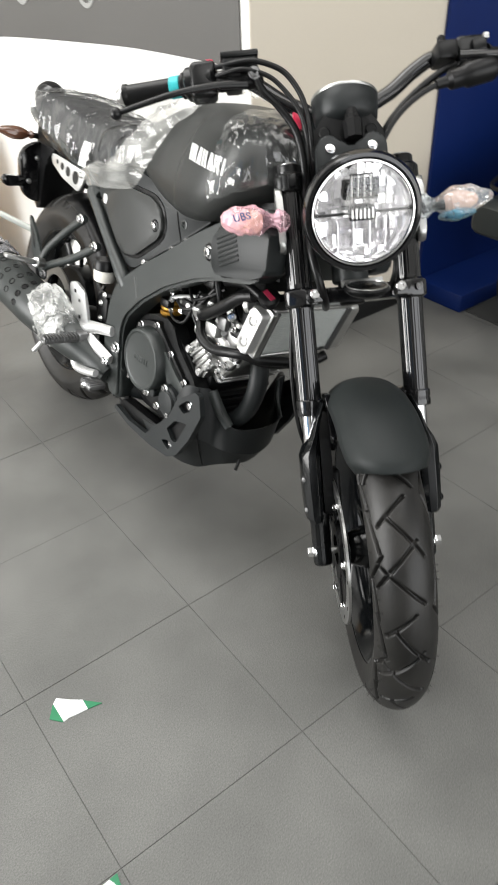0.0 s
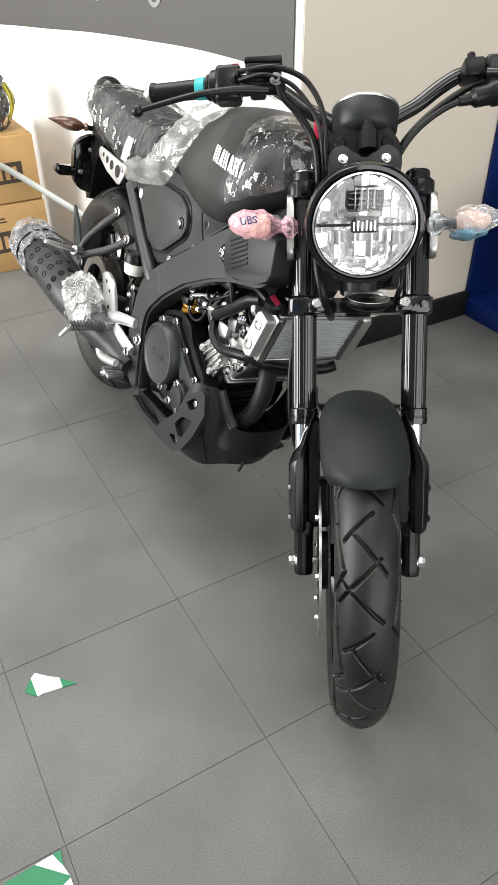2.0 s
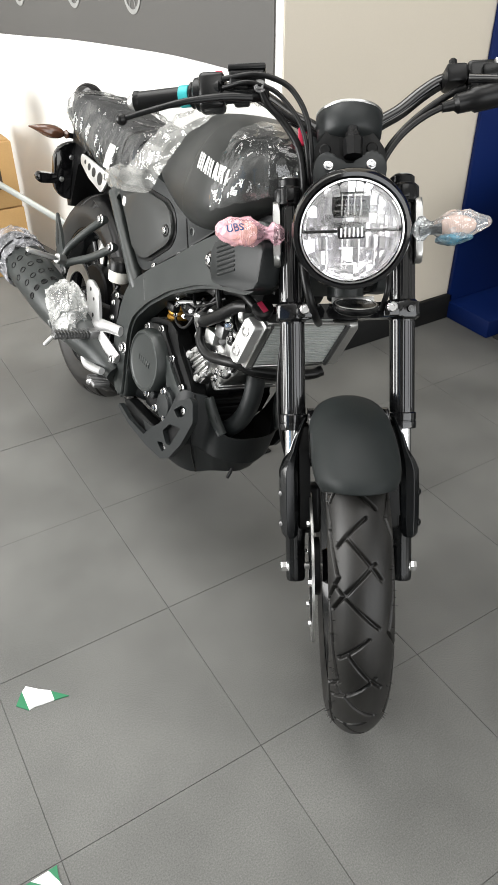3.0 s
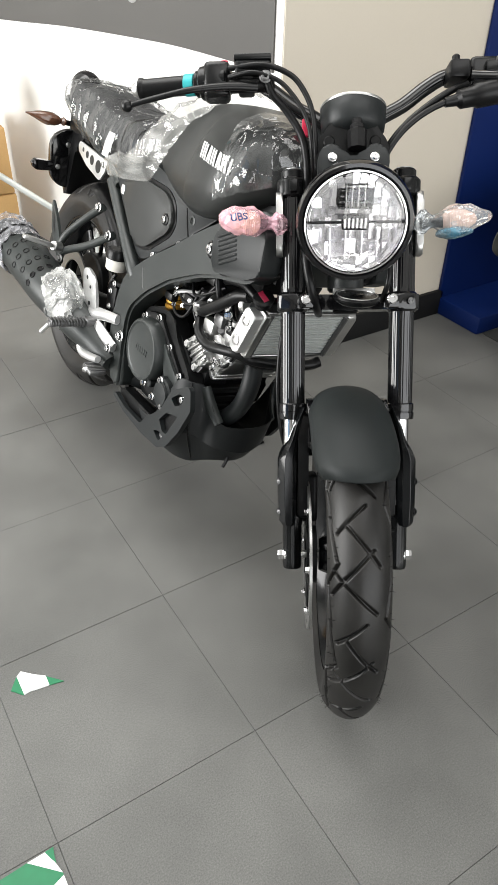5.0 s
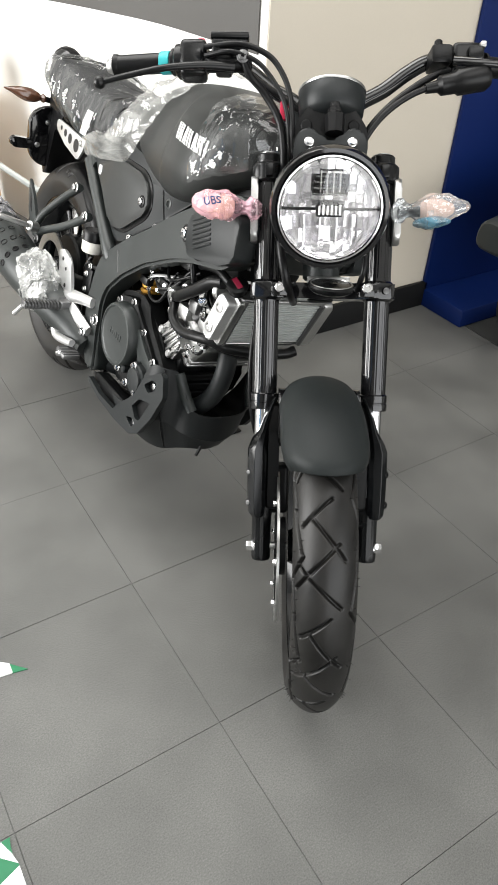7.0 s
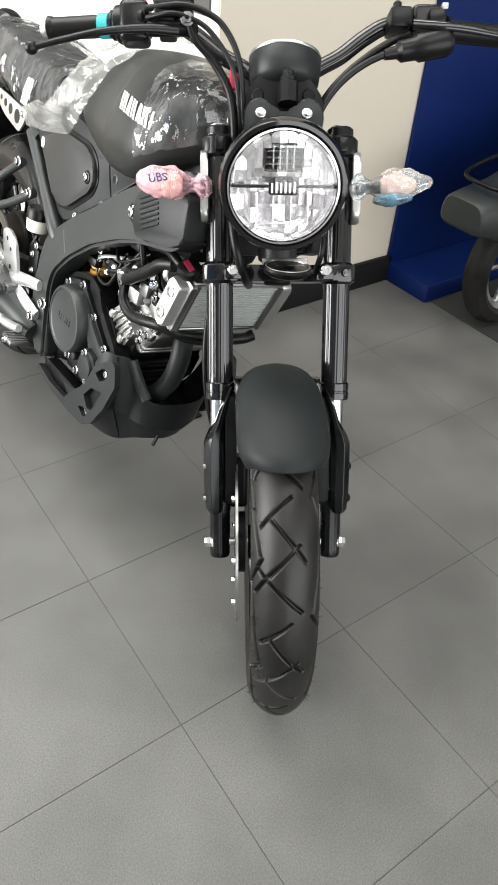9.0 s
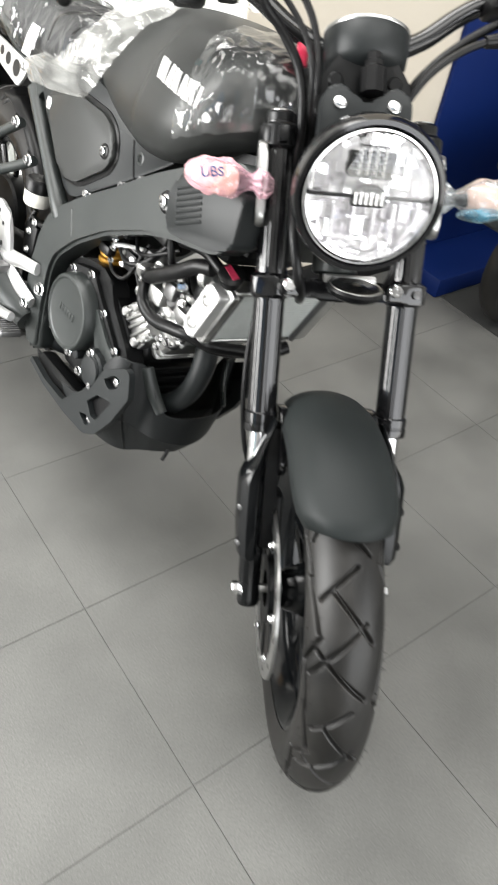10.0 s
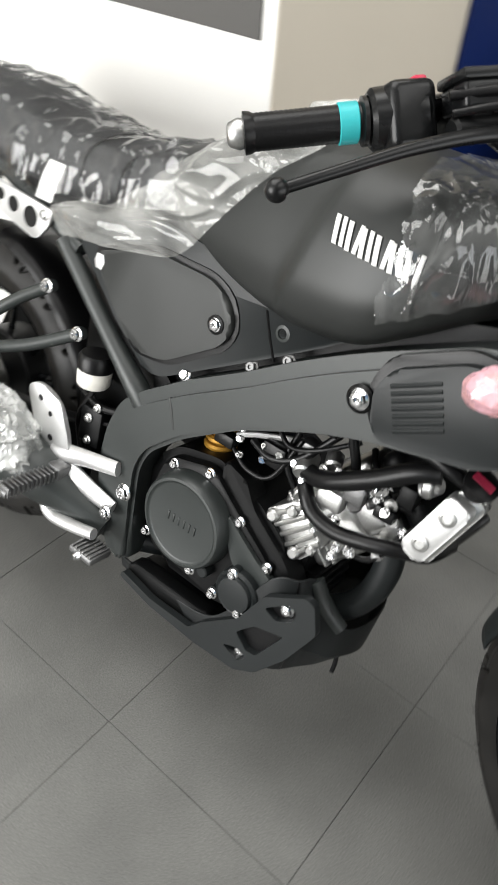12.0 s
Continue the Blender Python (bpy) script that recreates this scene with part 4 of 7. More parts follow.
def spar(s):
    bm = bmesh.new()
    slab(bm, round_poly(SPAR, 0.02, 3), s * 0.098, s * 0.144, 0.011, 4)
    sp = part("frame_spar", bm, M_FRAME, bike, "satin charcoal twin-spar frame side")
    bm = tube(bmesh.new(), [(s * 0.1506, 0.848, 0.575), (s * 0.1512, 0.840, 0.558), (s * 0.1506, 0.829, 0.530)], 0.0030, 6, 3, 0.4)
    part("weld_bead", bm, M_TANK, sp)
    # the pressed inner face, set in from the rim
    pts = [Vector(p) for p in SPAR]
    inner_line = []
    for k in range(len(pts)):
        a, b, c = pts[k - 1], pts[k], pts[(k + 1) % len(pts)]
        d = ((b - a).normalized() + (c - b).normalized()).normalized()
        inner_line.append(tuple(b + Vector((-d.y, d.x)) * (-0.020 if 0 < k < 10 else -0.007)))
    bm = slab(bmesh.new(), round_poly(inner_line, 0.02, 3), s * 0.136, s * 0.1515, 0.008, 4)
    part("spar_face", bm, M_FRAME, sp)
    part("frame_bolt", bolt(bmesh.new(), (s * 0.150, 0.900, 0.375), (s, 0, 0), 0.011, 0.011), M_CHROME, sp, "bright flanged bolt")
    return sp


both(spar)
bm = bmesh.new()  # head stock and cross tubes
st = Vector((0, 0.4412, 0.8973))
top = FORK @ Vector((0, 0.036, 0.665))
bot = FORK @ Vector((0, 0.036, 0.500))
drum(bm, bot, top, 0.034, None, 0.004)
box(bm, (-0.08, 0.40, 0.70), (0.08, 0.48, 0.82), 0.02)
part("head_stock", bm, M_FRAME, bike, "charcoal steering head")
for z, y in ((0.245, 0.90), (0.56, 0.90)):
    part("frame_cross_tube", drum(bmesh.new(), (-0.11, y, z), (0.11, y, z), 0.018), M_ENGINE, bike)

# louvred cover in front of the spar, on both sides
def louvre_cover(s):
    bm = bmesh.new()
    rim = [(0.552, 0.690), (0.566, 0.738), (0.552, 0.778), (0.470, 0.822), (0.420, 0.822), (0.400, 0.800), (0.392, 0.722), (0.44, 0.704), (0.526, 0.676)]
    slab(bm, round_poly([(0.541, 0.692), (0.552, 0.738), (0.540, 0.769), (0.464, 0.810), (0.410, 0.818), (0.388, 0.802), (0.380, 0.728), (0.42, 0.706), (0.524, 0.684)], 0.010), s * 0.126, s * 0.171, 0.005, 3)
    # black slab paints in the shadow gap between cover and spar
    part("cover_gap_shade", slab(bmesh.new(), round_poly(rim, 0.014), s * 0.110, s * 0.1545, 0.002), M_HOSE, bike, "black surround standing in for the shadow gap round the air cover")
    c = part("air_cover", bm, M_MATTE, bike, "matte black louvred air cover")
    ax = Vector((0, -0.880, 0.475))
    dn = Vector((0, -0.41, -0.91))
    o = Vector((s * 0.1672, 0.534, 0.752))
    for k in range(7):
        p = o + dn * 0.0086 * k
        bm = tube(bmesh.new(), [p + Vector((s * 0.0035, 0, 0)), p + ax * 0.030 + Vector((s * 0.0035, 0, 0)), p + ax * 0.060 + Vector((s * 0.0030, 0, 0))], 0.0028, 8, 2)
        part("louvre", bm, M_MATTE, c)
        # blacker bar puts the shade between two louvres into the colour
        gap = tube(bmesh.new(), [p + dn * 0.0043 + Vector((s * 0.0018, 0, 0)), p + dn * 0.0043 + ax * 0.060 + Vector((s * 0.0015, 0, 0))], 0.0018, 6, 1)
        part("louvre_shade", gap, M_HOSE, c)
    bm = bmesh.new()
    lathe(bm, [(0, 0), (0.017, 0), (0.018, 0.006), (0.014, 0.009), (0.012, 0.006), (0, 0.006)], frame_to((s * 0.152, 0.569, 0.715), (s, 0, 0)), 28)
    part("cover_boss", bm, M_HOSE, c)
    part("cover_bolt", bolt(bmesh.new(), (s * 0.157, 0.569, 0.715), (s, 0, 0), 0.010, 0.010), M_CHROME, c, "bright flanged bolt")


both(louvre_cover)


# side covers under the seat
def side_cover(s):
    bm = bmesh.new()
    slab(bm, round_poly([(1.10, 0.720), (1.02, 0.775), (0.935, 0.800), (0.78, 0.785), (0.612, 0.766), (0.650, 0.738), (0.743, 0.676), (0.890, 0.582), (0.925, 0.575), (1.00, 0.628)], 0.012), s * 0.098, s * 0.127, 0.005, 2)
    c = part("side_cover", bm, M_MATTE, bike, "matte charcoal side cover")
    bm = bmesh.new()
    slab(bm, round_poly([(1.058, 0.716), (0.994, 0.645), (0.950, 0.603), (0.886, 0.612), (0.795, 0.676), (0.780, 0.703), (0.795, 0.740), (0.830, 0.758), (0.941, 0.758)], 0.02), s * 0.120, s * 0.137, 0.006, 3)
    # black slab behind the raised panel stands in for the groove's shade
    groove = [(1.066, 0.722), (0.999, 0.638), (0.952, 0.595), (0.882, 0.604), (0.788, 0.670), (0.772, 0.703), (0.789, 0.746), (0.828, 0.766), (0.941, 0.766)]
    part("panel_groove_shade", slab(bmesh.new(), round_poly(groove, 0.022), s * 0.118, s * 0.1292, 0.001), M_HOSE, c, "black band standing in for shade round the raised panel")
    part("raised_panel", bm, M_TANK, c, "raised charcoal panel")
    bm = bmesh.new()
    lathe(bm, [(0, 0), (0.0135, 0), (0.0135, 0.003), (0.010, 0.0045), (0.0088, 0.001), (0, 0.001)], frame_to((s * 0.136, 0.808, 0.703), (s, 0, 0)), 24)
    part("bolt_recess", bm, M_HOSE, c)
    part("panel_bolt", bolt(bmesh.new(), (s * 0.136, 0.808, 0.703), (s, 0, 0), 0.0085, 0.008), M_CHROME, c, "bright panel bolt")
    part("cover_crease", tube(bmesh.new(), [(s * 0.1272, 0.742, 0.750), (s * 0.1275, 0.726, 0.716), (s * 0.1272, 0.712, 0.690)], 0.0018, 6, 3), M_HOSE, c)
    part("small_rivet", lathe(bmesh.new(), [(0, 0), (0.011, 0), (0.011, 0.002), (0.007, 0.003), (0.006, 0.001), (0, 0.001)], frame_to((s * 0.126, 0.710, 0.731), (s, 0, 0)), 20), M_FRAME, c)
    e = [(0.010 * math.cos(k * math.pi / 3) * (1.3 if k % 3 else 1), 0.013 * math.sin(k * math.pi / 3)) for k in range(6)]
    bm = slab(bmesh.new(), [(1.040 + a, 0.706 + b) for a, b in e], s * 0.135, s * 0.1385, 0.001)
    part("emblem", bm, M_ALUW, c, "small six-sided silver badge")


both(side_cover)
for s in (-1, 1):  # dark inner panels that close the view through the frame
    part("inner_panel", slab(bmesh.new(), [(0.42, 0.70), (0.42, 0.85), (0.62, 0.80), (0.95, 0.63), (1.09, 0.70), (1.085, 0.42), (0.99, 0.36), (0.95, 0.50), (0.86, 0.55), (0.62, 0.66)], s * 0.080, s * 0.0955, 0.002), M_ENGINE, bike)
    for y, z in ((0.848, 0.606), (0.742, 0.668), (0.690, 0.700)):
        part("gap_bolt", bolt(bmesh.new(), (s * 0.126, y, z), (s, 0, 0.3), 0.0075, 0.008), M_CHROME if y > 0.8 else M_DKALU, bike)


# fuel tank
def tank_ring(y, w, zl, zt, n=15):
    fx = [0.80, 0.93, 1.0, 0.995, 0.955, 0.86, 0.70, 0.46, 0.0]
    fz = [0.0, 0.08, 0.24, 0.42, 0.60, 0.77, 0.895, 0.97, 1.0]
    right = [(-w * a, y, zl + (zt - zl) * b) for a, b in zip(fx, fz)]
    left = [(w * a, y, zl + (zt - zl) * b) for a, b in zip(fx[::-1], fz[::-1])]
    return right + left[1:]


TANK = [(0.432, 0.035, 0.862, 0.905), (0.445, 0.055, 0.852, 0.932), (0.470, 0.085, 0.845, 0.952), (0.500, 0.135, 0.830, 0.966), (0.540, 0.166, 0.803, 0.975), (0.60, 0.179, 0.768, 0.981), (0.68, 0.174, 0.754, 0.982), (0.76, 0.160, 0.755, 0.974),
        (0.83, 0.143, 0.764, 0.957), (0.89, 0.128, 0.780, 0.933), (0.935, 0.112, 0.808, 0.912), (0.965, 0.092, 0.84, 0.900)]


def knee(y, z):
    """Depth of the knee recess behind the slanted crease of the tank side."""
    behind = y - (0.668 + 0.27 * (0.92 - z))
    t = min(1.0, max(0.0, behind / 0.022))
    fade = min(1.0, max(0.0, (0.965 - z) / 0.05)) * min(1.0, max(0.0, (z - 0.745) / 0.03))
    back = min(1.0, max(0.0, (0.93 - y) / 0.20))
    return 0.0085 * t * t * (3 - 2 * t) * fade * back


def tank_skin(rows, per=6):
    """Rings of the tank, smoothed both ways, with the knee recess pressed in."""
    rings = [curve_points(tank_ring(*r), 5) for r in rows]
    fine = [curve_points([r[k] for r in rings], per) for k in range(len(rings[0]))]
    out = []
    for i in range(len(fine[0])):
        ring = []
        for line in fine:
            p = line[i]
            k = knee(p.y, p.z) * min(1.0, abs(p.x) / 0.06)
            ring.append((p.x - math.copysign(k, p.x), p.y, p.z))
        out.append(ring)
    return out


bm = loft(bmesh.new(), tank_skin(TANK, 12))
tank = part("fuel_tank", bm, M_TANK, bike, "matte charcoal teardrop fuel tank", 60)


SKIN = np.array(tank_skin(TANK, 24))


def tank_x(y, z):
    """Half width of the tank at a height."""
    ring = SKIN[int(np.argmin(np.abs(SKIN[:, 0, 1] - y)))]
    right = ring[: len(ring) // 2 + 1]
    return float(-np.interp(z, right[:, 2], right[:, 0]))


# pale brand mark: plain slanted bars that follow the tank
def brand_bar(y0, y1, z0, z1, lean):
    bm = bmesh.new()
    rings = []
    for k in range(6):
        t = k / 5
        z = z0 + (z1 - z0) * t
        dy = lean * t
        rings.append([(-tank_x(y0 + dy, z) - 0.0022, y0 + dy, z), (-tank_x(y1 + dy, z) - 0.0022, y1 + dy, z)])
    loft(bm, rings, cap=False, closed=False)
    ob = part("brand_bar", bm, M_STICK, tank, "white brand mark shown as bars")
    md = ob.modifiers.new("thick", "SOLIDIFY")
    md.thickness = 0.0008


for k in range(6):
    y = 0.655 - 0.0186 * k
    brand_bar(y, y - 0.0062, 0.872 - 0.0015 * k, 0.902 - 0.0015 * k, 0.007)
    brand_bar(y - 0.0098, y - 0.0152, 0.872 - 0.0015 * k, 0.902 - 0.0015 * k, 0.001 if k % 2 else 0.007)

# seat
def seat_ring(y, w, zl, zt, r=0.3):
    h = zt - zl
    right = [(-w * 0.80, y, zl), (-w, y, zl + h * 0.25), (-w * 0.98, y, zl + h * 0.6), (-w * 0.84, y, zl + h * 0.88), (-w * 0.5, y, zt - 0.003), (0, y, zt)]
    return right + [(-x, yy, z) for x, yy, z in right[-2::-1]]


SEAT = [(0.93, 0.085, 0.800, 0.897), (0.97, 0.10, 0.790, 0.888), (1.05, 0.118, 0.765, 0.870), (1.15, 0.126, 0.752, 0.862), (1.25, 0.127, 0.752, 0.867), (1.38, 0.118, 0.767, 0.885), (1.50, 0.104, 0.790, 0.889), (1.58, 0.090, 0.812, 0.881), (1.63, 0.068, 0.827, 0.868)]
bm = loft(bmesh.new(), [seat_ring(*r) for r in SEAT])
seat = part("seat", bm, M_SEAT, bike, "dark grey vinyl bench seat", 70)
md = seat.modifiers.new("smooth", "SUBSURF")
md.levels = md.render_levels = 2
for y in (1.04, 1.12):  # stitched cross seams
    bm = tube(bmesh.new(), [(-0.123, y, 0.80), (-0.110, y, 0.845), (-0.06, y, 0.865), (0, y, 0.869), (0.06, y, 0.865), (0.110, y, 0.845)], 0.0022, 6, 4)
    part("seam", bm, M_HOSE, seat)
part("strap", loft(bmesh.new(), [[(-0.1345, 1.200 - d, 0.752), (-0.1330, 1.192 - d, 0.785), (-0.1290, 1.182 - d, 0.813)] for d in (0.0, 0.037)], cap=False, closed=False), M_STICK, seat, "white paper strip")

# tail: light, mudguard panel, number plate carrier
bm = lathe(bmesh.new(), [(0, 0.045), (0.028, 0.041), (0.043, 0.028), (0.047, 0.012), (0.047, -0.012), (0.041, -0.020), (0, -0.022)], frame_to((0, 1.662, 0.852), (0, 0.9, 0.35)), 32)
part("tail_lamp", bm, M_GLOSS, bike, "round black tail lamp")
bm = slab(bmesh.new(), round_poly([(-0.105, 0.590), (-0.112, 0.700), (-0.070, 0.735), (0.070, 0.735), (0.112, 0.700), (0.105, 0.590), (0.075, 0.562), (-0.075, 0.562)], 0.018), 1.615, 1.640, 0.006, axis="y")
tail = part("tail_panel", bm, M_GLOSS, bike, "glossy black plastic tail panel")
bm = slab(bmesh.new(), round_poly([(1.50, 0.81), (1.64, 0.79), (1.65, 0.54), (1.61, 0.54), (1.575, 0.69), (1.47, 0.77)], 0.02), -0.05, 0.05, 0.008)
part("tail_stem", bm, M_HOSE, tail)
for s in (-1, 1):
    bm = slab(bmesh.new(), round_poly([(s * 0.165, 0.612), (s * 0.150, 0.604), (s * 0.098, 0.608), (s * 0.098, 0.634), (s * 0.150, 0.636), (s * 0.165, 0.630)], 0.008), 1.612, 1.634, 0.005, axis="y")
    part("plate_carrier", bm, M_GLOSS, tail, "black side arm of the plate carrier")
for x, z in ((-0.085, 0.622), (-0.030, 0.64), (-0.060, 0.690), (0.030, 0.64), (-0.03, 0.585)):
    part("tail_bolt", bolt(bmesh.new(), (x, 1.613, z), (0, -1, 0), 0.0058, 0.005), M_STEEL, tail)
for a, b in (((-0.025, 0.665), (-0.005, 0.645)), ((-0.030, 0.612), (0.000, 0.600))):
    part("wire_clip", tube(bmesh.new(), [(a[0], 1.608, a[1]), ((a[0] + b[0]) / 2, 1.603, (a[1] + b[1]) / 2), (b[0], 1.608, b[1])], 0.0035, 8, 3), M_CAN, tail, "white wire clip")
for s in (-1, 1):
    bm = tube(bmesh.new(), [(s * 0.045, 1.60, 0.752), (s * 0.070, 1.60, 0.754), (s * 0.090, 1.60, 0.755)], 0.008, 10, 3)
    ind = part("rear_indicator", bm, M_HOSE, bike, "amber rear indicator in brown wrapping")
    prof = [(0.0, 0.010), (0.006, 0.014), (0.014, 0.009), (0.022, 0.015), (0.036, 0.021), (0.056, 0.022), (0.076, 0.017), (0.094, 0.010), (0.108, 0.005), (0.118, 0.002)]
    rings = []
    for h, r in curved(prof, 4):
        rings.append([(s * (0.082 + h), 1.60 + 0.10 * h + r * math.cos(a) * (1 + 0.16 * noise.noise(Vector((3 * math.cos(a), 3 * math.sin(a), h * 22)))), 0.755 + 0.06 * h + 0.85 * r * math.sin(a) * (1 + 0.16 * noise.noise(Vector((3 * math.cos(a), 3 * math.sin(a), 9 + h * 22))))) for a in (2 * math.pi * j / 22 for j in range(22))])
    part("rear_lens", loft(bmesh.new(), rings), M_AMBER, ind, "brown amber wrapped lens", 12)


bm = box(bmesh.new(), (-0.100, 0.90, 0.70), (0.100, 1.30, 0.800), 0.02)
box(bm, (-0.075, 1.28, 0.735), (0.075, 1.60, 0.835), 0.02)
part("undertray", bm, M_ENGINE, bike, "black plastic tray under the seat")


# subframe tubes, silver grab plates
def subframe(s):
    bm = tube(bmesh.new(), [(s * 0.124, 1.135, 0.705), (s * 0.128, 1.02, 0.612), (s * 0.130, 0.935, 0.548), (s * 0.126, 0.905, 0.520)], [0.0145, 0.0145, 0.019, 0.020], 14, 5)
    tube(bm, [(s * 0.118, 1.10, 0.70), (s * 0.112, 1.25, 0.745), (s * 0.095, 1.45, 0.795), (s * 0.07, 1.62, 0.82)], 0.012, 12, 5)
    part("subframe_tube", bm, M_FRAME, bike, "satin black subframe tube")
    bm = bmesh.new()
    outline = round_poly([(1.156, 0.742), (1.162, 0.716), (1.189, 0.686), (1.282, 0.702), (1.350, 0.728), (1.348, 0.752), (1.288, 0.750)], 0.010)
    slab(bm, outline, s * 0.131, s * 0.136, 0.0015)
    g = part("grab_plate", bm, M_ALUW, bike, "silver perforated grab plate")
    for y, z, r in ((1.206, 0.718, 0.0165), (1.250, 0.724, 0.0125), (1.284, 0.730, 0.0095), (1.314, 0.736, 0.006)):
        part("plate_hole", drum(bmesh.new(), (s * 0.1361, y, z), (s * 0.1366, y, z), r, seg=20), M_HOSE, g)
    part("grab_bolt", bolt(bmesh.new(), (s * 0.136, 1.172, 0.732), (s, 0, 0), 0.007, 0.007), M_STEEL, g)


both(subframe)

# swing arm
for s in (-1, 1):
    bm = bmesh.new()
    rings = []
    for y, z, x, h, w in ((0.90, 0.40, 0.085, 0.045, 0.018), (1.00, 0.39, 0.100, 0.040, 0.017), (1.15, 0.36, 0.108, 0.034, 0.016), (1.30, 0.335, 0.112, 0.030, 0.014), (1.44, 0.318, 0.112, 0.026, 0.012)):
        c = round_poly([(-w, -h), (w, -h), (w, h), (-w, h)], 0.008, 3)
        rings.append([(s * x + a, y, z + b) for a, b in c])
    loft(bm, rings)
    part("swing_arm", bm, M_ENGINE, bike, "black swing arm")
    part("rear_axle_nut", bolt(bmesh.new(), (s * 0.126, 1.40, 0.318), (s, 0, 0), 0.014, 0.014), M_STEEL, bike)
part("shock_spring", tube(bmesh.new(), [(-0.072 + 0.021 * math.cos(k * 0.7), 0.795 + 0.021 * math.sin(k * 0.7), 0.494 + 0.0015 * k) for k in range(26)], 0.006, 8, 2), M_GOLD, bike, "gold rear shock spring")
part("shock_body", drum(bmesh.new(), (-0.072, 0.795, 0.42), (-0.06, 0.795, 0.62), 0.015), M_ENGINE, bike)
bm = bmesh.new()
box(bm, (-0.084, 0.47, 0.655), (0.084, 0.98, 0.800), 0.02)
box(bm, (-0.075, 0.92, 0.56), (0.075, 1.12, 0.79), 0.02)
part("air_box", bm, M_ENGINE, bike, "black airbox and battery tray under the tank")

rear = wheel("rear_wheel", Matrix.Translation((0, 1.40, 0.3165)), 0.314, 0.070, 0.072, tread_rear(0, 0), 0.098, 0.052, 900, 81, 0.07, "black cast alloy rear wheel")
bm = lathe(bmesh.new(), [(0.08, -0.002), (0.11, -0.002), (0.11, 0.002), (0.08, 0.002), (0.08, -0.002)], Matrix.Translation((-0.078, 1.40, 0.3165)) @ Matrix.Rotation(radians(90), 4, "Y"), 48)
part("hub_carrier", drum(bmesh.new(), (-0.03, 1.40, 0.3165), (0.05, 1.40, 0.3165), 0.105, None, 0.006, 40), M_ENGINE, rear, "black hub and sprocket carrier")
plate = lathe(bmesh.new(), [(0.05, -0.003), (0.142, -0.003), (0.148, 0), (0.142, 0.003), (0.05, 0.003), (0.05, -0.003)], Matrix.Translation((0.078, 1.40, 0.3165)) @ Matrix.Rotation(radians(90), 4, "Y"), 64)
part("sprocket", plate, M_ENGINE, rear, "dark chain sprocket")
plate = slab(bmesh.new(), round_poly([(1.02, 0.42), (1.10, 0.50), (1.30, 0.535), (1.44, 0.525), (1.44, 0.500), (1.32, 0.480), (1.20, 0.440), (1.10, 0.400)], 0.012), 0.080, 0.088, 0.002)
part("chain_guard", plate, M_HOSE, bike, "black chain guard")
part("rear_disc", bm, M_STEEL, rear, "steel rear brake disc")
bm = bmesh.new()  # hugger over the rear tyre
rings = []
for k in range(9):
    a = radians(95 + 70 * k / 8)
    r = 0.332
    rings.append([(x, 1.40 + r * (1 - 0.25 * (x / 0.08) ** 4 * 0.3) * math.cos(a), 0.3165 + r * (1 - 0.25 * (x / 0.08) ** 4 * 0.3) * math.sin(a)) for x in (-0.078, -0.06, -0.03, 0, 0.03, 0.06, 0.078)])
loft(bm, rings, cap=False, closed=False)
hug = part("rear_hugger", bm, M_HOSE, bike, "black inner rear mudguard")
md = hug.modifiers.new("thick", "SOLIDIFY")
md.thickness = 0.004

# passenger peg stay: two tubes from the subframe to a plate
bm = bmesh.new()
tube(bm, [(-0.140, 1.132, 0.633), (-0.150, 1.20, 0.585), (-0.168, 1.27, 0.520), (-0.176, 1.292, 0.485)], 0.0105, 12, 5)
stay = part("peg_stay", bm, M_FRAME, bike, "charcoal tube stay for the passenger peg")
part("stay_tube", tube(bmesh.new(), [(-0.140, 1.052, 0.585), (-0.158, 1.15, 0.525), (-0.172, 1.24, 0.482), (-0.178, 1.275, 0.462)], 0.0105, 12, 5), M_FRAME, stay)
bm = slab(bmesh.new(), round_poly([(1.372, 0.585), (1.352, 0.50), (1.310, 0.455), (1.270, 0.425), (1.258, 0.445), (1.285, 0.492), (1.325, 0.545)], 0.012), -0.184, -0.176, 0.002)
part("stay_plate", bm, M_FRAME, stay)
bm = slab(bmesh.new(), round_poly([(1.355, 0.560), (1.342, 0.512), (1.325, 0.500), (1.338, 0.540)], 0.006), -0.1846, -0.1841, 0)
part("plate_slot", bm, M_HOSE, stay)
bm = bmesh.new()
drum(bm, (-0.184, 1.27, 0.476), (-0.212, 1.262, 0.482), 0.014, None, 0.003)
box(bm, (-0.086, -0.010, -0.006), (0.0, 0.010, 0.006), 0.004, 3, Matrix.Translation((-0.212, 1.262, 0.482)) @ Matrix.Rotation(radians(14), 4, "Y"))
part("passenger_peg", bm, M_ALU, stay, "ribbed silver passenger peg")
for y, z in ((1.132, 0.633), (1.052, 0.585)):
    part("stay_bolt", bolt(bmesh.new(), (-0.150, y, z), WAY_R, 0.009, 0.010), M_CHROME, stay, "bright stay bolt")
part("stay_nut", bolt(bmesh.new(), (-0.184, 1.262, 0.448), WAY_R, 0.008, 0.010), M_DKALU, stay)

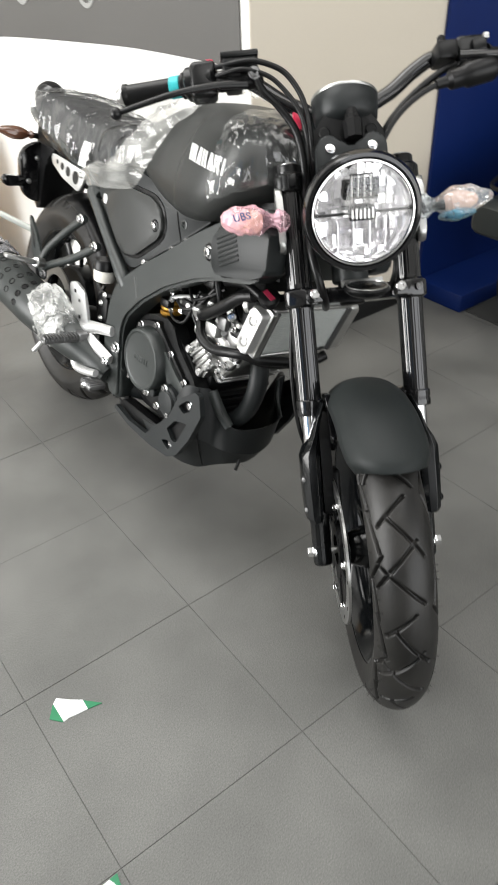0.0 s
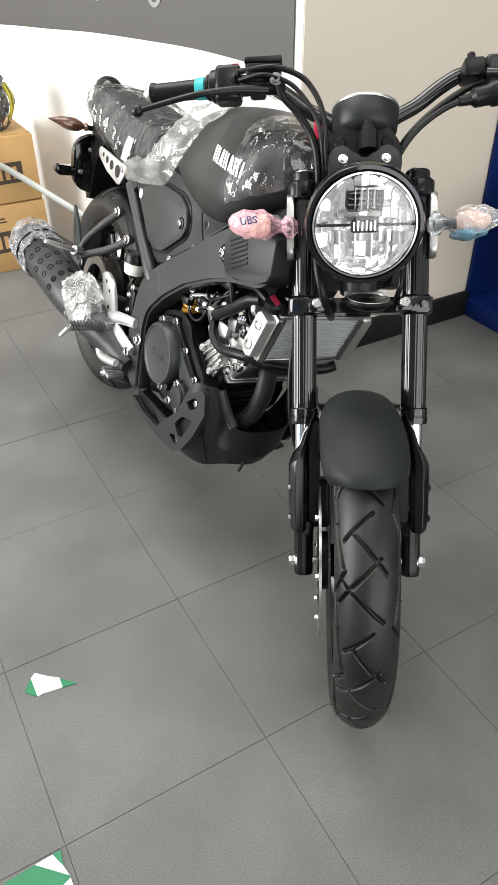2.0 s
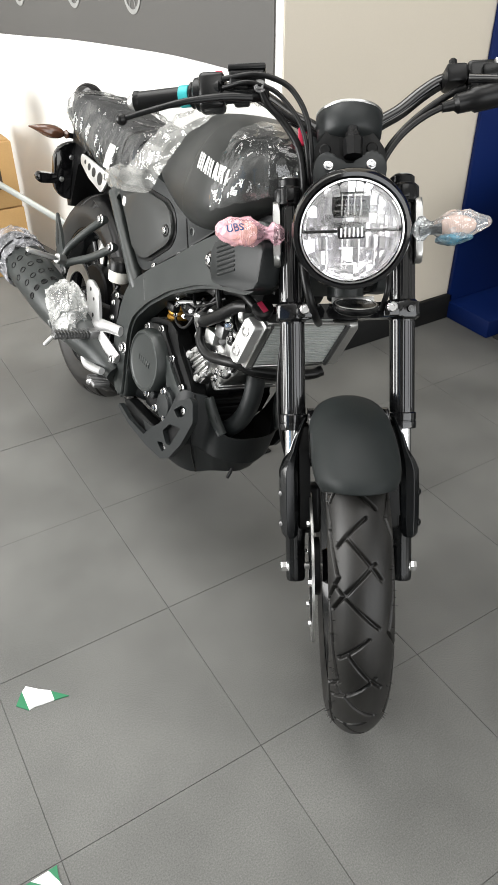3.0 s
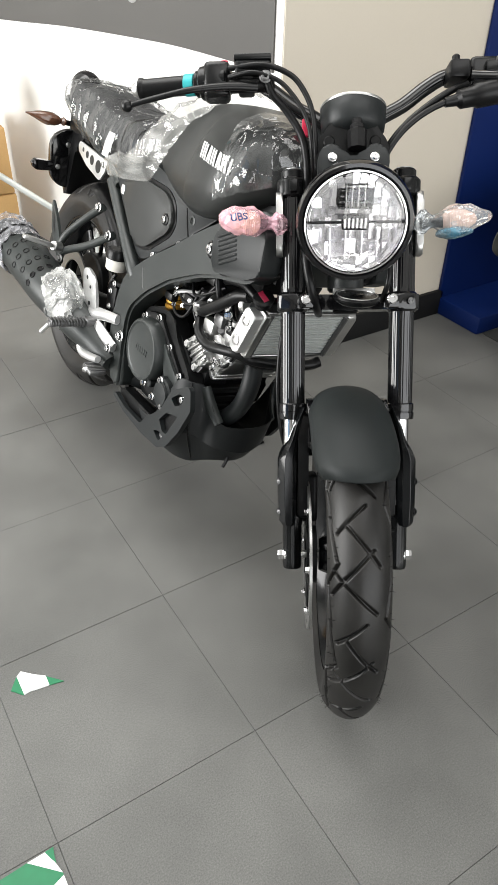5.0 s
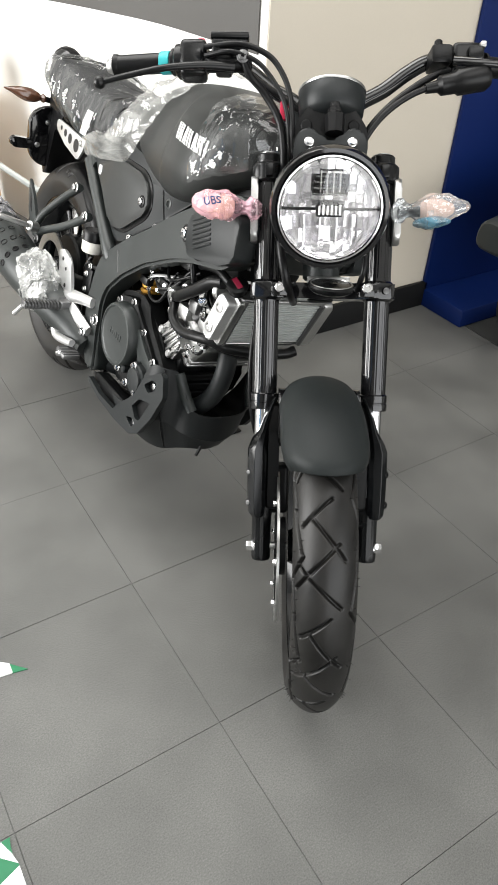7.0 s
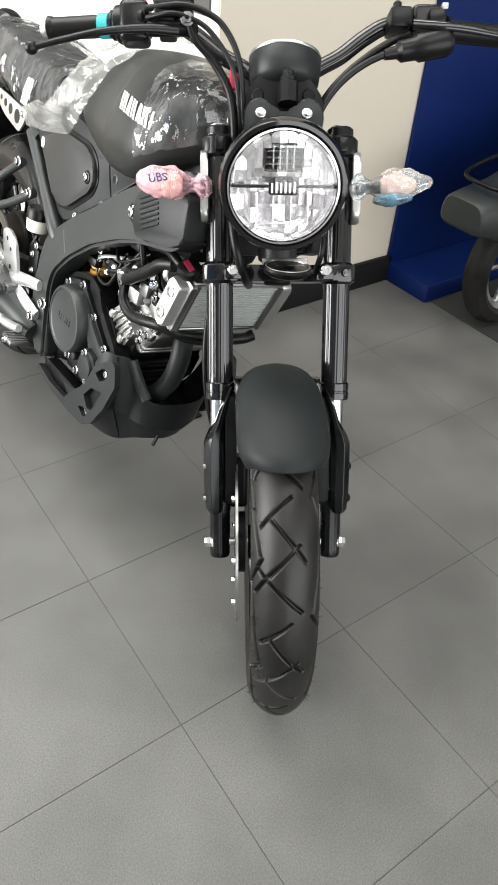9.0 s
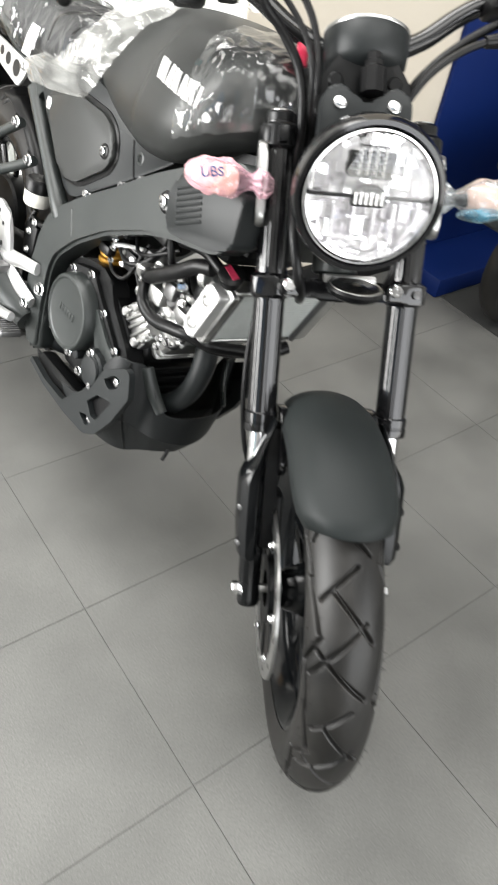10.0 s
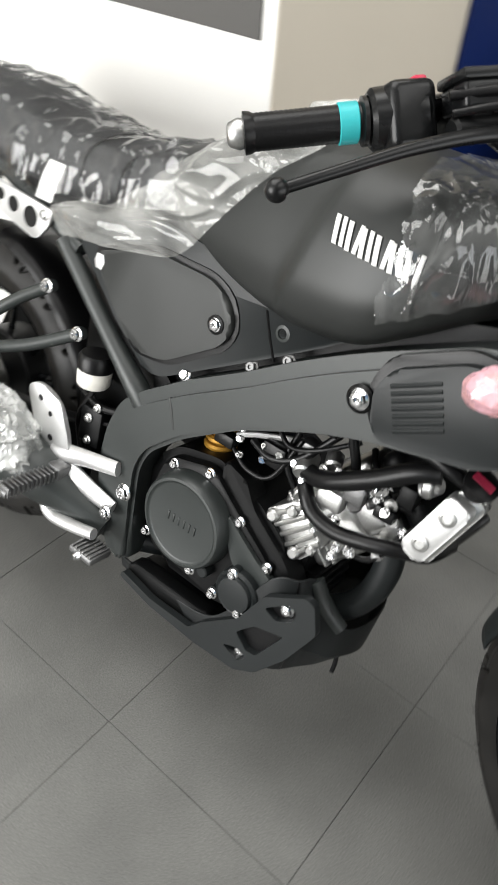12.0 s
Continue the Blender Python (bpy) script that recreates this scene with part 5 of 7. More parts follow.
# rear brake fluid pot
bm = bmesh.new()
lathe(bm, [(0, 0.012), (0.024, 0.012), (0.027, 0.016), (0.028, 0.040), (0.026, 0.044), (0, 0.044)], Matrix.Translation((-0.132, 1.022, 0.494)), 28)
pot = part("brake_fluid_pot", bm, M_CAN, bike, "white rear brake fluid pot with a black cap")
bm = lathe(bmesh.new(), [(0, 0.042), (0.029, 0.042), (0.029, 0.062), (0.025, 0.068), (0, 0.068)], Matrix.Translation((-0.132, 1.022, 0.494)), 20)
part("pot_cap", bm, M_HOSE, pot)
for pts, r in (([(-0.13, 1.02, 0.495), (-0.135, 1.035, 0.46), (-0.125, 1.05, 0.42), (-0.13, 1.03, 0.38)], 0.0055), ([(-0.125, 1.06, 0.49), (-0.135, 1.00, 0.478), (-0.130, 0.95, 0.49), (-0.125, 0.92, 0.52)], 0.006), ([(-0.12, 1.05, 0.455), (-0.13, 0.99, 0.450), (-0.13, 0.94, 0.475)], 0.004)):
    part("rear_hose", tube(bmesh.new(), pts, r, 8, 5), M_HOSE, bike)
bm = bmesh.new()
box(bm, (-0.14, 0.985, 0.40), (-0.10, 1.035, 0.47), 0.006)
drum(bm, (-0.130, 1.01, 0.34), (-0.130, 1.01, 0.40), 0.009)
part("rear_master", bm, M_ENGINE, bike, "black rear master cylinder")
for y, z in ((1.012, 0.452), (1.008, 0.412), (0.995, 0.478)):
    part("small_bolt", bolt(bmesh.new(), (-0.141, y, z), WAY_R, 0.006, 0.006), M_STEEL, bike)

# rider's foot controls on the right: heel plate, hanger, peg, brake pedal
bm = slab(bmesh.new(), round_poly([(1.128, 0.468), (1.096, 0.484), (1.046, 0.470), (1.020, 0.420), (1.012, 0.385), (1.030, 0.345), (1.062, 0.330), (1.080, 0.375), (1.102, 0.405)], 0.012), -0.174, -0.166, 0.0022)
hang = part("foot_hanger", bm, M_ALUW, bike, "silver aluminium footrest hanger")
bm = bmesh.new()
tube(bm, [(-0.168, 1.060, 0.352), (-0.168, 1.01, 0.355), (-0.163, 0.96, 0.345), (-0.158, 0.912, 0.336)], [0.022, 0.021, 0.017, 0.014], 12, 5, 0.55)
tube(bm, [(-0.168, 1.05, 0.375), (-0.164, 0.985, 0.396), (-0.158, 0.915, 0.412)], [0.020, 0.015, 0.013], 12, 4, 0.6)
part("hanger_arm", bm, M_ALUW, hang)
for y, z, r in ((1.092, 0.458, 0.0055), (1.066, 0.440, 0.0048), (1.060, 0.398, 0.0058)):
    part("hanger_hole", drum(bmesh.new(), (-0.1741, y, z), (-0.1746, y, z), r, seg=18), M_HOSE, hang)
part("hanger_bolt", bolt(bmesh.new(), (-0.172, 0.912, 0.336), WAY_R, 0.009, 0.009), M_CHROME, hang)
part("hanger_bolt", bolt(bmesh.new(), (-0.171, 1.040, 0.365), WAY_R, 0.008, 0.007), M_STEEL, hang)
bm = bmesh.new()
box(bm, (-0.296, 1.008, 0.350), (-0.190, 1.030, 0.362), 0.004)
box(bm, (-0.200, 1.002, 0.344), (-0.165, 1.036, 0.374), 0.006)
part("rider_peg", bm, M_DKALU, hang, "ribbed grey rider footpeg")
for k in range(11):
    part("peg_rib", box(bmesh.new(), (-0.293 + 0.0085 * k, 1.0045, 0.352), (-0.2895 + 0.0085 * k, 1.0335, 0.370), 0.001), M_DKALU, hang)
part("peg_feeler", drum(bmesh.new(), (-0.288, 1.022, 0.358), (-0.300, 1.052, 0.318), 0.006, None, 0.002), M_ALUW, hang, "small silver bank feeler")
bm = bmesh.new()
tube(bm, [(-0.172, 0.985, 0.335), (-0.190, 1.010, 0.322), (-0.198, 1.024, 0.298), (-0.200, 1.004, 0.284), (-0.200, 0.955, 0.292), (-0.200, 0.905, 0.307)], [0.010, 0.011, 0.012, 0.012, 0.011, 0.010], 12, 5, 0.8)
part("brake_pedal", bm, M_ALUW, hang, "silver brake pedal")
bm = box(bmesh.new(), (-0.232, 0.872, 0.276), (-0.186, 0.925, 0.290), 0.005)
part("pedal_pad", bm, M_DKALU, hang, "serrated pedal pad")
for k in range(6):
    part("pedal_rib", box(bmesh.new(), (-0.230, 0.876 + 0.008 * k, 0.288), (-0.188, 0.880 + 0.008 * k, 0.293), 0.001), M_DKALU, hang)
part("pedal_tip", lathe(bmesh.new(), [(0, 0), (0.007, 0.001), (0.008, 0.008), (0.005, 0.014), (0, 0.015)], frame_to((-0.226, 0.90, 0.283), (-1, 0.2, -0.2)), 14), M_CHROME, hang)

# exhaust
bm = bmesh.new()
tube(bm, [(-0.012, 0.560, 0.550), (-0.020, 0.527, 0.530), (-0.025, 0.506, 0.490), (-0.029, 0.494, 0.440), (-0.033, 0.503, 0.385), (-0.036, 0.537, 0.335), (-0.02, 0.61, 0.285), (0.0, 0.70, 0.255), (-0.03, 0.82, 0.25), (-0.105, 0.90, 0.262), (-0.150, 0.98, 0.300)], [0.020, 0.021, 0.0215, 0.0215, 0.021, 0.021, 0.021, 0.02, 0.02, 0.022, 0.030], 18, 6)
part("exhaust_pipe", bm, M_MATTE, bike, "black exhaust header pipe")
bm = bmesh.new()
MUFF_A, MUFF_B = Vector((-0.214, 1.24, 0.368)), Vector((-0.238, 1.52, 0.412))
tube(bm, [(-0.145, 0.93, 0.285), (-0.165, 1.00, 0.312), (-0.185, 1.06, 0.334), (-0.202, 1.15, 0.352), (-0.214, 1.24, 0.368), (-0.226, 1.38, 0.390), (-0.238, 1.52, 0.412), (-0.241, 1.55, 0.417)], [0.030, 0.040, 0.050, 0.056, 0.062, 0.063, 0.061, 0.054], 32, 5)
muf = part("muffler", bm, M_FRAME, bike, "satin black exhaust muffler with a dimpled heat shield", 60)
md_ax = (MUFF_B - MUFF_A).normalized()
side = md_ax.cross(Vector((0, 0, 1))).normalized()
up_ax = side.cross(md_ax)
for i in range(5):
    for j in range(4):
        p = MUFF_A + md_ax * (0.012 + 0.050 * i)
        a = radians(8 + 25 * j + (12 if i % 2 else 0))
        nrm = (-side if side.x > 0 else side) * math.cos(a) + up_ax * math.sin(a)
        bm = lathe(bmesh.new(), [(0.0098, 0), (0.0094, 0.0020), (0.0074, 0.0022), (0.0066, 0.0004), (0, 0.0004)], frame_to(p + nrm * 0.0618, nrm), 18)
        part("shield_dimple", bm, M_HOSE, muf)

# engine: cases, clutch cover, water pump, cylinder
bm = slab(bmesh.new(), round_poly([(0.600, 0.395), (0.630, 0.300), (0.70, 0.262), (0.83, 0.262), (0.885, 0.315), (0.885, 0.44), (0.84, 0.485), (0.76, 0.505), (0.68, 0.475), (0.625, 0.440)], 0.02), -0.112, 0.112, 0.012)
engine = part("engine", bm, M_ENGINE, bike, "black single-cylinder engine")
bm = bmesh.new()
slab(bm, round_poly([(0.845, 0.470), (0.760, 0.495), (0.700, 0.452), (0.630, 0.405), (0.590, 0.345), (0.620, 0.295), (0.72, 0.285), (0.84, 0.300), (0.868, 0.38)], 0.02), -0.130, -0.108, 0.006)
cover = part("clutch_cover", bm, M_ENGINE, engine, "black crankcase side cover")
bm = slab(bmesh.new(), round_poly([(0.712, 0.445), (0.700, 0.400), (0.682, 0.372), (0.640, 0.342), (0.604, 0.348), (0.598, 0.378), (0.648, 0.404)], 0.010), -0.137, -0.126, 0.003)
part("cover_web", bm, M_FRAME, cover)
C = Matrix.Translation((0, 0.776, 0.395)) @ Matrix.Rotation(radians(-90), 4, "Y")
bm = lathe(bmesh.new(), [(0.079, 0.120), (0.0785, 0.140), (0.0755, 0.155), (0.0725, 0.1585), (0.0685, 0.1590), (0.0660, 0.1565), (0.0630, 0.1558), (0, 0.1575)], C, 56)
part("clutch_cap", bm, M_FRAME, cover, "round charcoal clutch cap")
bm = bmesh.new()
for k in range(6):
    part("cap_bar", box(bmesh.new(), (-0.0052, -0.030 + 0.0105 * k, 0.1556), (0.009, -0.0265 + 0.0105 * k, 0.1583), 0.0005, m=C), M_FRAME, cover, "raised brand mark shown as bars")
for y, z in ((0.628, 0.397), (0.692, 0.440), (0.762, 0.484), (0.830, 0.463), (0.858, 0.315), (0.60, 0.372)):
    part("cover_bolt", bolt(bmesh.new(), (-0.128, y, z), WAY_R, 0.0068, 0.008), M_CHROME, cover, "bright flange bolt")
bm = bmesh.new()
lathe(bm, [(0.040, 0.12), (0.038, 0.148), (0.034, 0.152), (0.030, 0.150), (0.028, 0.156), (0, 0.160)], Matrix.Translation((0, 0.655, 0.338)) @ Matrix.Rotation(radians(-90), 4, "Y"), 32)
for y, z in ((0.667, 0.369), (0.641, 0.312), (0.693, 0.312), (0.722, 0.332)):
    drum(bm, (-0.12, y, z), (-0.150, y, z), 0.010, None, 0.002)
pump = part("water_pump", bm, M_MATTE, engine, "black water pump housing")
for y, z in ((0.667, 0.369), (0.641, 0.312), (0.693, 0.312), (0.742, 0.325)):
    part("pump_bolt", bolt(bmesh.new(), (-0.150, y, z), WAY_R, 0.0068, 0.008), M_CHROME, pump)
# raked cylinder, head and rocker cover in bare alloy
CYL = Matrix.Translation((0, 0.600, 0.470)) @ Matrix.Rotation(radians(40), 4, "X")
bm = bmesh.new()
box(bm, (-0.082, -0.058, -0.03), (0.082, 0.058, 0.075), 0.010, 3, CYL)
for k in range(2):
    box(bm, (-0.083, -0.060, -0.016 + 0.016 * k), (0.086, 0.062, -0.010 + 0.016 * k), 0.002, 1, CYL)
part("cylinder", bm, M_ALU, engine, "bare cast alloy cylinder")
bm = bmesh.new()
slab(bm, round_poly([(0.674, 0.464), (0.625, 0.511), (0.568, 0.463), (0.600, 0.417)], 0.008), -0.104, -0.060, 0.004)
for k in range(5):
    a, b = Vector((0.672, 0.466)).lerp(Vector((0.602, 0.420)), 0.1 + 0.2 * k), Vector((0.623, 0.508)).lerp(Vector((0.570, 0.463)), 0.1 + 0.2 * k)
    tube(bm, [(-0.105, a.x, a.y), (-0.107, (a.x + b.x) / 2, (a.y + b.y) / 2), (-0.105, b.x, b.y)], 0.0042, 8, 2)
for y, z, r in ((0.655, 0.468, 0.010), (0.628, 0.492, 0.009), (0.606, 0.432, 0.010), (0.583, 0.452, 0.008)):
    drum(bm, (-0.10, y, z), (-0.114, y, z), r, None, 0.003, 16)
part("barrel_side", bm, M_ALU, engine, "ribbed bare alloy barrel side")
bm = bmesh.new()
box(bm, (-0.088, -0.062, 0.078), (0.088, 0.062, 0.135), 0.012, 3, CYL)
box(bm, (-0.098, -0.030, 0.085), (-0.086, 0.028, 0.125), 0.006, 2, CYL)
for x, y, z, r in ((-0.095, 0.04, 0.09, 0.012), (-0.094, -0.045, 0.10, 0.010), (-0.096, -0.005, 0.145, 0.010)):
    drum(bm, CYL @ Vector((x + 0.02, y, z)), CYL @ Vector((x - 0.01, y, z)), r, None, 0.003)
part("cylinder_head", bm, M_ALU, engine, "bare cast alloy cylinder head")
bm = box(bmesh.new(), (-0.080, -0.055, 0.138), (0.080, 0.055, 0.175), 0.014, 3, CYL)
part("rocker_cover", bm, M_ENGINE, engine, "black rocker cover")
rng = random.Random(4)
for k in range(14):
    p = CYL @ Vector((-0.094 - 0.004 * rng.random(), rng.uniform(-0.055, 0.055), rng.uniform(-0.02, 0.15)))
    part("head_bolt", bolt(bmesh.new(), p, WAY_R, 0.006, 0.008), M_CHROME, engine)
bm = bmesh.new()
drum(bm, (-0.09, 0.638, 0.575), (-0.120, 0.625, 0.560), 0.016, None, 0.003)
drum(bm, (-0.095, 0.600, 0.600), (-0.115, 0.590, 0.590), 0.012, None, 0.003)
box(bm, (-0.118, 0.560, 0.530), (-0.095, 0.600, 0.560), 0.005)
part("thermostat", bm, M_ALU, engine, "alloy thermostat housing")
part("throttle_body", drum(bmesh.new(), (-0.02, 0.665, 0.60), (-0.02, 0.74, 0.63), 0.035, None, 0.006), M_ENGINE, engine)
for pts, r in (
    ([(-0.100, 0.640, 0.560), (-0.120, 0.608, 0.568), (-0.132, 0.575, 0.584), (-0.133, 0.522, 0.620), (-0.130, 0.484, 0.650), (-0.122, 0.455, 0.662)], 0.0130),
    ([(-0.096, 0.640, 0.560), (-0.118, 0.612, 0.535), (-0.124, 0.590, 0.518), (-0.124, 0.551, 0.512), (-0.121, 0.503, 0.524), (-0.110, 0.468, 0.532), (-0.08, 0.44, 0.528), (-0.02, 0.43, 0.522)], 0.0110),
    ([(-0.110, 0.560, 0.655), (-0.120, 0.523, 0.668), (-0.124, 0.478, 0.677), (-0.124, 0.445, 0.672), (-0.118, 0.425, 0.665)], 0.0085),
    ([(-0.125, 0.560, 0.690), (-0.122, 0.575, 0.655), (-0.116, 0.562, 0.615), (-0.100, 0.56, 0.58)], 0.0065),
    ([(-0.095, 0.66, 0.60), (-0.11, 0.66, 0.56), (-0.105, 0.63, 0.52), (-0.10, 0.60, 0.50)], 0.005),
    ([(-0.07, 0.56, 0.62), (-0.095, 0.54, 0.61), (-0.100, 0.51, 0.585), (-0.085, 0.48, 0.575)], 0.0045),
    ([(-0.110, 0.72, 0.56), (-0.118, 0.68, 0.555), (-0.112, 0.64, 0.575), (-0.10, 0.60, 0.63)], 0.0055),
    ([(-0.112, 0.75, 0.535), (-0.122, 0.71, 0.520), (-0.120, 0.67, 0.530), (-0.110, 0.645, 0.60)], 0.0035),
    ([(-0.105, 0.69, 0.60), (-0.115, 0.66, 0.585), (-0.116, 0.62, 0.60), (-0.10, 0.57, 0.635)], 0.0035),
    ([(-0.09, 0.53, 0.47), (-0.10, 0.50, 0.49), (-0.10, 0.47, 0.55), (-0.11, 0.45, 0.60)], 0.0040),
):
    part("engine_hose", tube(bmesh.new(), pts, r, 14, 6), M_HOSE, engine, "black rubber coolant hose")
# black chain-side cover, boxes, brackets and wiring round the cylinder
bm = slab(bmesh.new(), round_poly([(0.750, 0.515), (0.705, 0.502), (0.680, 0.466), (0.612, 0.420), (0.592, 0.400), (0.575, 0.372), (0.60, 0.345), (0.68, 0.385), (0.74, 0.44)], 0.012), -0.122, -0.085, 0.006, 3)
part("chain_cover", bm, M_ENGINE, engine, "black cam chain cover")
bm = bmesh.new()
box(bm, (-0.085, 0.590, 0.375), (-0.02, 0.640, 0.430), 0.008)
box(bm, (-0.075, 0.585, 0.300), (0.06, 0.640, 0.385), 0.010)
for k in range(4):
    part("casting_rib", box(bmesh.new(), (-0.078, 0.572, 0.318 + 0.022 * k), (0.05, 0.60, 0.328 + 0.022 * k), 0.003), M_ENGINE, engine)
part("lower_casting", bm, M_ENGINE, engine, "black lower crankcase casting")
for lo, hi, mt in (((-0.118, 0.66, 0.54), (-0.09, 0.70, 0.575), M_HOSE), ((-0.116, 0.705, 0.585), (-0.09, 0.745, 0.61), M_ENGINE), ((-0.112, 0.60, 0.625), (-0.08, 0.645, 0.65), M_HOSE), ((-0.115, 0.535, 0.555), (-0.10, 0.565, 0.585), M_DKALU), ((-0.112, 0.49, 0.555), (-0.085, 0.52, 0.575), M_HOSE), ((-0.110, 0.625, 0.575), (-0.085, 0.65, 0.60), M_DKALU), ((-0.105, 0.475, 0.585), (-0.08, 0.50, 0.615), M_ENGINE), ((-0.120, 0.745, 0.53), (-0.10, 0.78, 0.55), M_HOSE)):
    part("wire_connector", box(bmesh.new(), lo, hi, 0.004), mt, engine, "small plug and bracket")
part("white_cap", drum(bmesh.new(), (-0.062, 0.548, 0.545), (-0.058, 0.506, 0.596), 0.014, None, 0.006), M_ALUW, engine, "pale cylindrical sensor cap")
part("white_cap", drum(bmesh.new(), (-0.100, 0.474, 0.618), (-0.104, 0.456, 0.642), 0.012, None, 0.004), M_ALUW, engine)
part("linkage_rod", tube(bmesh.new(), [(-0.112, 0.745, 0.556), (-0.106, 0.715, 0.570), (-0.090, 0.650, 0.590)], 0.0046, 8, 3), M_ALUW, engine, "thin bright linkage rod")
rng = random.Random(11)
for k in range(16):
    y, z = rng.uniform(0.50, 0.74), rng.uniform(0.0, 0.09)
    p = (-0.112 - 0.008 * rng.random(), y, 0.595 - 0.30 * max(0, y - 0.60) - z + 0.02)
    part("small_bolt", bolt(bmesh.new(), p, (-1, rng.uniform(-0.5, 0.2), rng.uniform(0, 0.6)), rng.uniform(0.004, 0.0065), 0.007), rng.choice((M_CHROME, M_STEEL)), engine)
for k in range(9):
    p = CYL @ Vector((-0.080, rng.uniform(-0.05, 0.05), rng.uniform(0.07, 0.14)))
    a = p + Vector((-0.022, rng.uniform(-0.02, 0.02), rng.uniform(-0.02, 0.02)))
    part("alloy_boss", drum(bmesh.new(), p, a, rng.uniform(0.006, 0.011), None, 0.002, 14), rng.choice((M_ALU, M_ALUW, M_DKALU)), engine)
for p, q, r in (((-0.121, 0.470, 0.638), (-0.119, 0.458, 0.641), 0.0155), ((-0.104, 0.634, 0.562), (-0.108, 0.626, 0.566), 0.0155), ((-0.106, 0.624, 0.529), (-0.112, 0.617, 0.527), 0.0155)):
    part("hose_clip", drum(bmesh.new(), p, q, r, None, 0.002), M_STEEL, engine)

# radiator
RAD = Matrix.Translation((0, 0.433, 0.600)) @ Matrix.Rotation(radians(19.5), 4, "X")
bm = bmesh.new()
box(bm, (-0.112, -0.014, -0.054), (0.100, 0.008, 0.054), 0.002, 1, RAD)
rad = part("radiator", bm, M_FINS, bike, "grey aluminium radiator with fine fins")
bm = bmesh.new()
for k in range(22):
    z = -0.051 + 0.0048 * k
    box(bm, (-0.110, -0.0165, z), (0.098, -0.0135, z + 0.0015), 0, 1, RAD)
tagged(part("fin", bm, M_FIN, rad), "fine grey cooling fins", "", "", "stuff")
bm = bmesh.new()
box(bm, (-0.112, -0.018, 0.054), (0.102, 0.010, 0.062), 0.002, 1, RAD)
box(bm, (-0.112, -0.018, -0.062), (0.102, 0.010, -0.054), 0.002, 1, RAD)
part("radiator_frame", bm, M_ALU, rad)
bm = slab(bmesh.new(), round_poly([(-0.018, -0.050), (0.018, -0.050), (0.018, 0.050), (-0.018, 0.050)], 0.010), -0.139, -0.112, 0.004, 3)
bm.transform(RAD)
part("radiator_tank", bm, M_ALUW, rad, "pale aluminium radiator end tank")
bm = slab(bmesh.new(), round_poly([(-0.024, -0.056), (0.014, -0.056), (0.014, 0.058), (-0.024, 0.058)], 0.008), -0.118, -0.104, 0.003, 2)
bm.transform(RAD)
part("radiator_side", bm, M_ALU, rad)
bm = slab(bmesh.new(), round_poly([(-0.022, -0.058), (0.018, -0.058), (0.018, 0.060), (-0.022, 0.060)], 0.010), 0.098, 0.124, 0.004, 3)
bm.transform(RAD)
part("radiator_tank", bm, M_ALU, rad, "grey radiator end tank")
for z in (-0.03, 0.03):
    part("tank_boss", lathe(bmesh.new(), [(0, 0.0), (0.011, 0), (0.011, 0.0025), (0.007, 0.0035), (0.006, 0.0015), (0, 0.0015)], RAD @ frame_to((-0.139, 0.0, z * 0.85), WAY_R), 18), M_ALU, rad)
for pts in ([(-0.102, -0.018, -0.056), (-0.102, -0.018, 0.056)], [(0.096, -0.018, -0.056), (0.096, -0.018, 0.056)]):
    part("radiator_rail", tube(bmesh.new(), [RAD @ Vector(p) for p in pts], 0.006, 8, 1), M_DKALU, rad)
bm = bmesh.new()
lathe(bm, [(0, 0), (0.017, 0.0), (0.017, 0.010), (0.019, 0.012), (0.021, 0.013), (0.021, 0.018), (0.016, 0.021), (0, 0.022)], frame_to((-0.116, 0.414, 0.662), (-0.55, -0.35, 1)), 24)
part("radiator_cap", bm, M_HOSE, rad, "black radiator cap with a red label")
part("cap_label", box(bmesh.new(), (-0.014, -0.0055, 0.0222), (0.014, 0.0055, 0.0230), 0.0005, 1, frame_to((-0.116, 0.414, 0.662), (-0.55, -0.35, 1)) @ Matrix.Rotation(radians(-35), 4, "Z")), M_DKRED, rad, "crimson warning label")
part("radiator_hose", tube(bmesh.new(), [(0.085, 0.425, 0.530), (0.06, 0.43, 0.520), (-0.02, 0.44, 0.515), (-0.07, 0.45, 0.520), (-0.10, 0.47, 0.530)], 0.012, 12, 5), M_HOSE, rad)

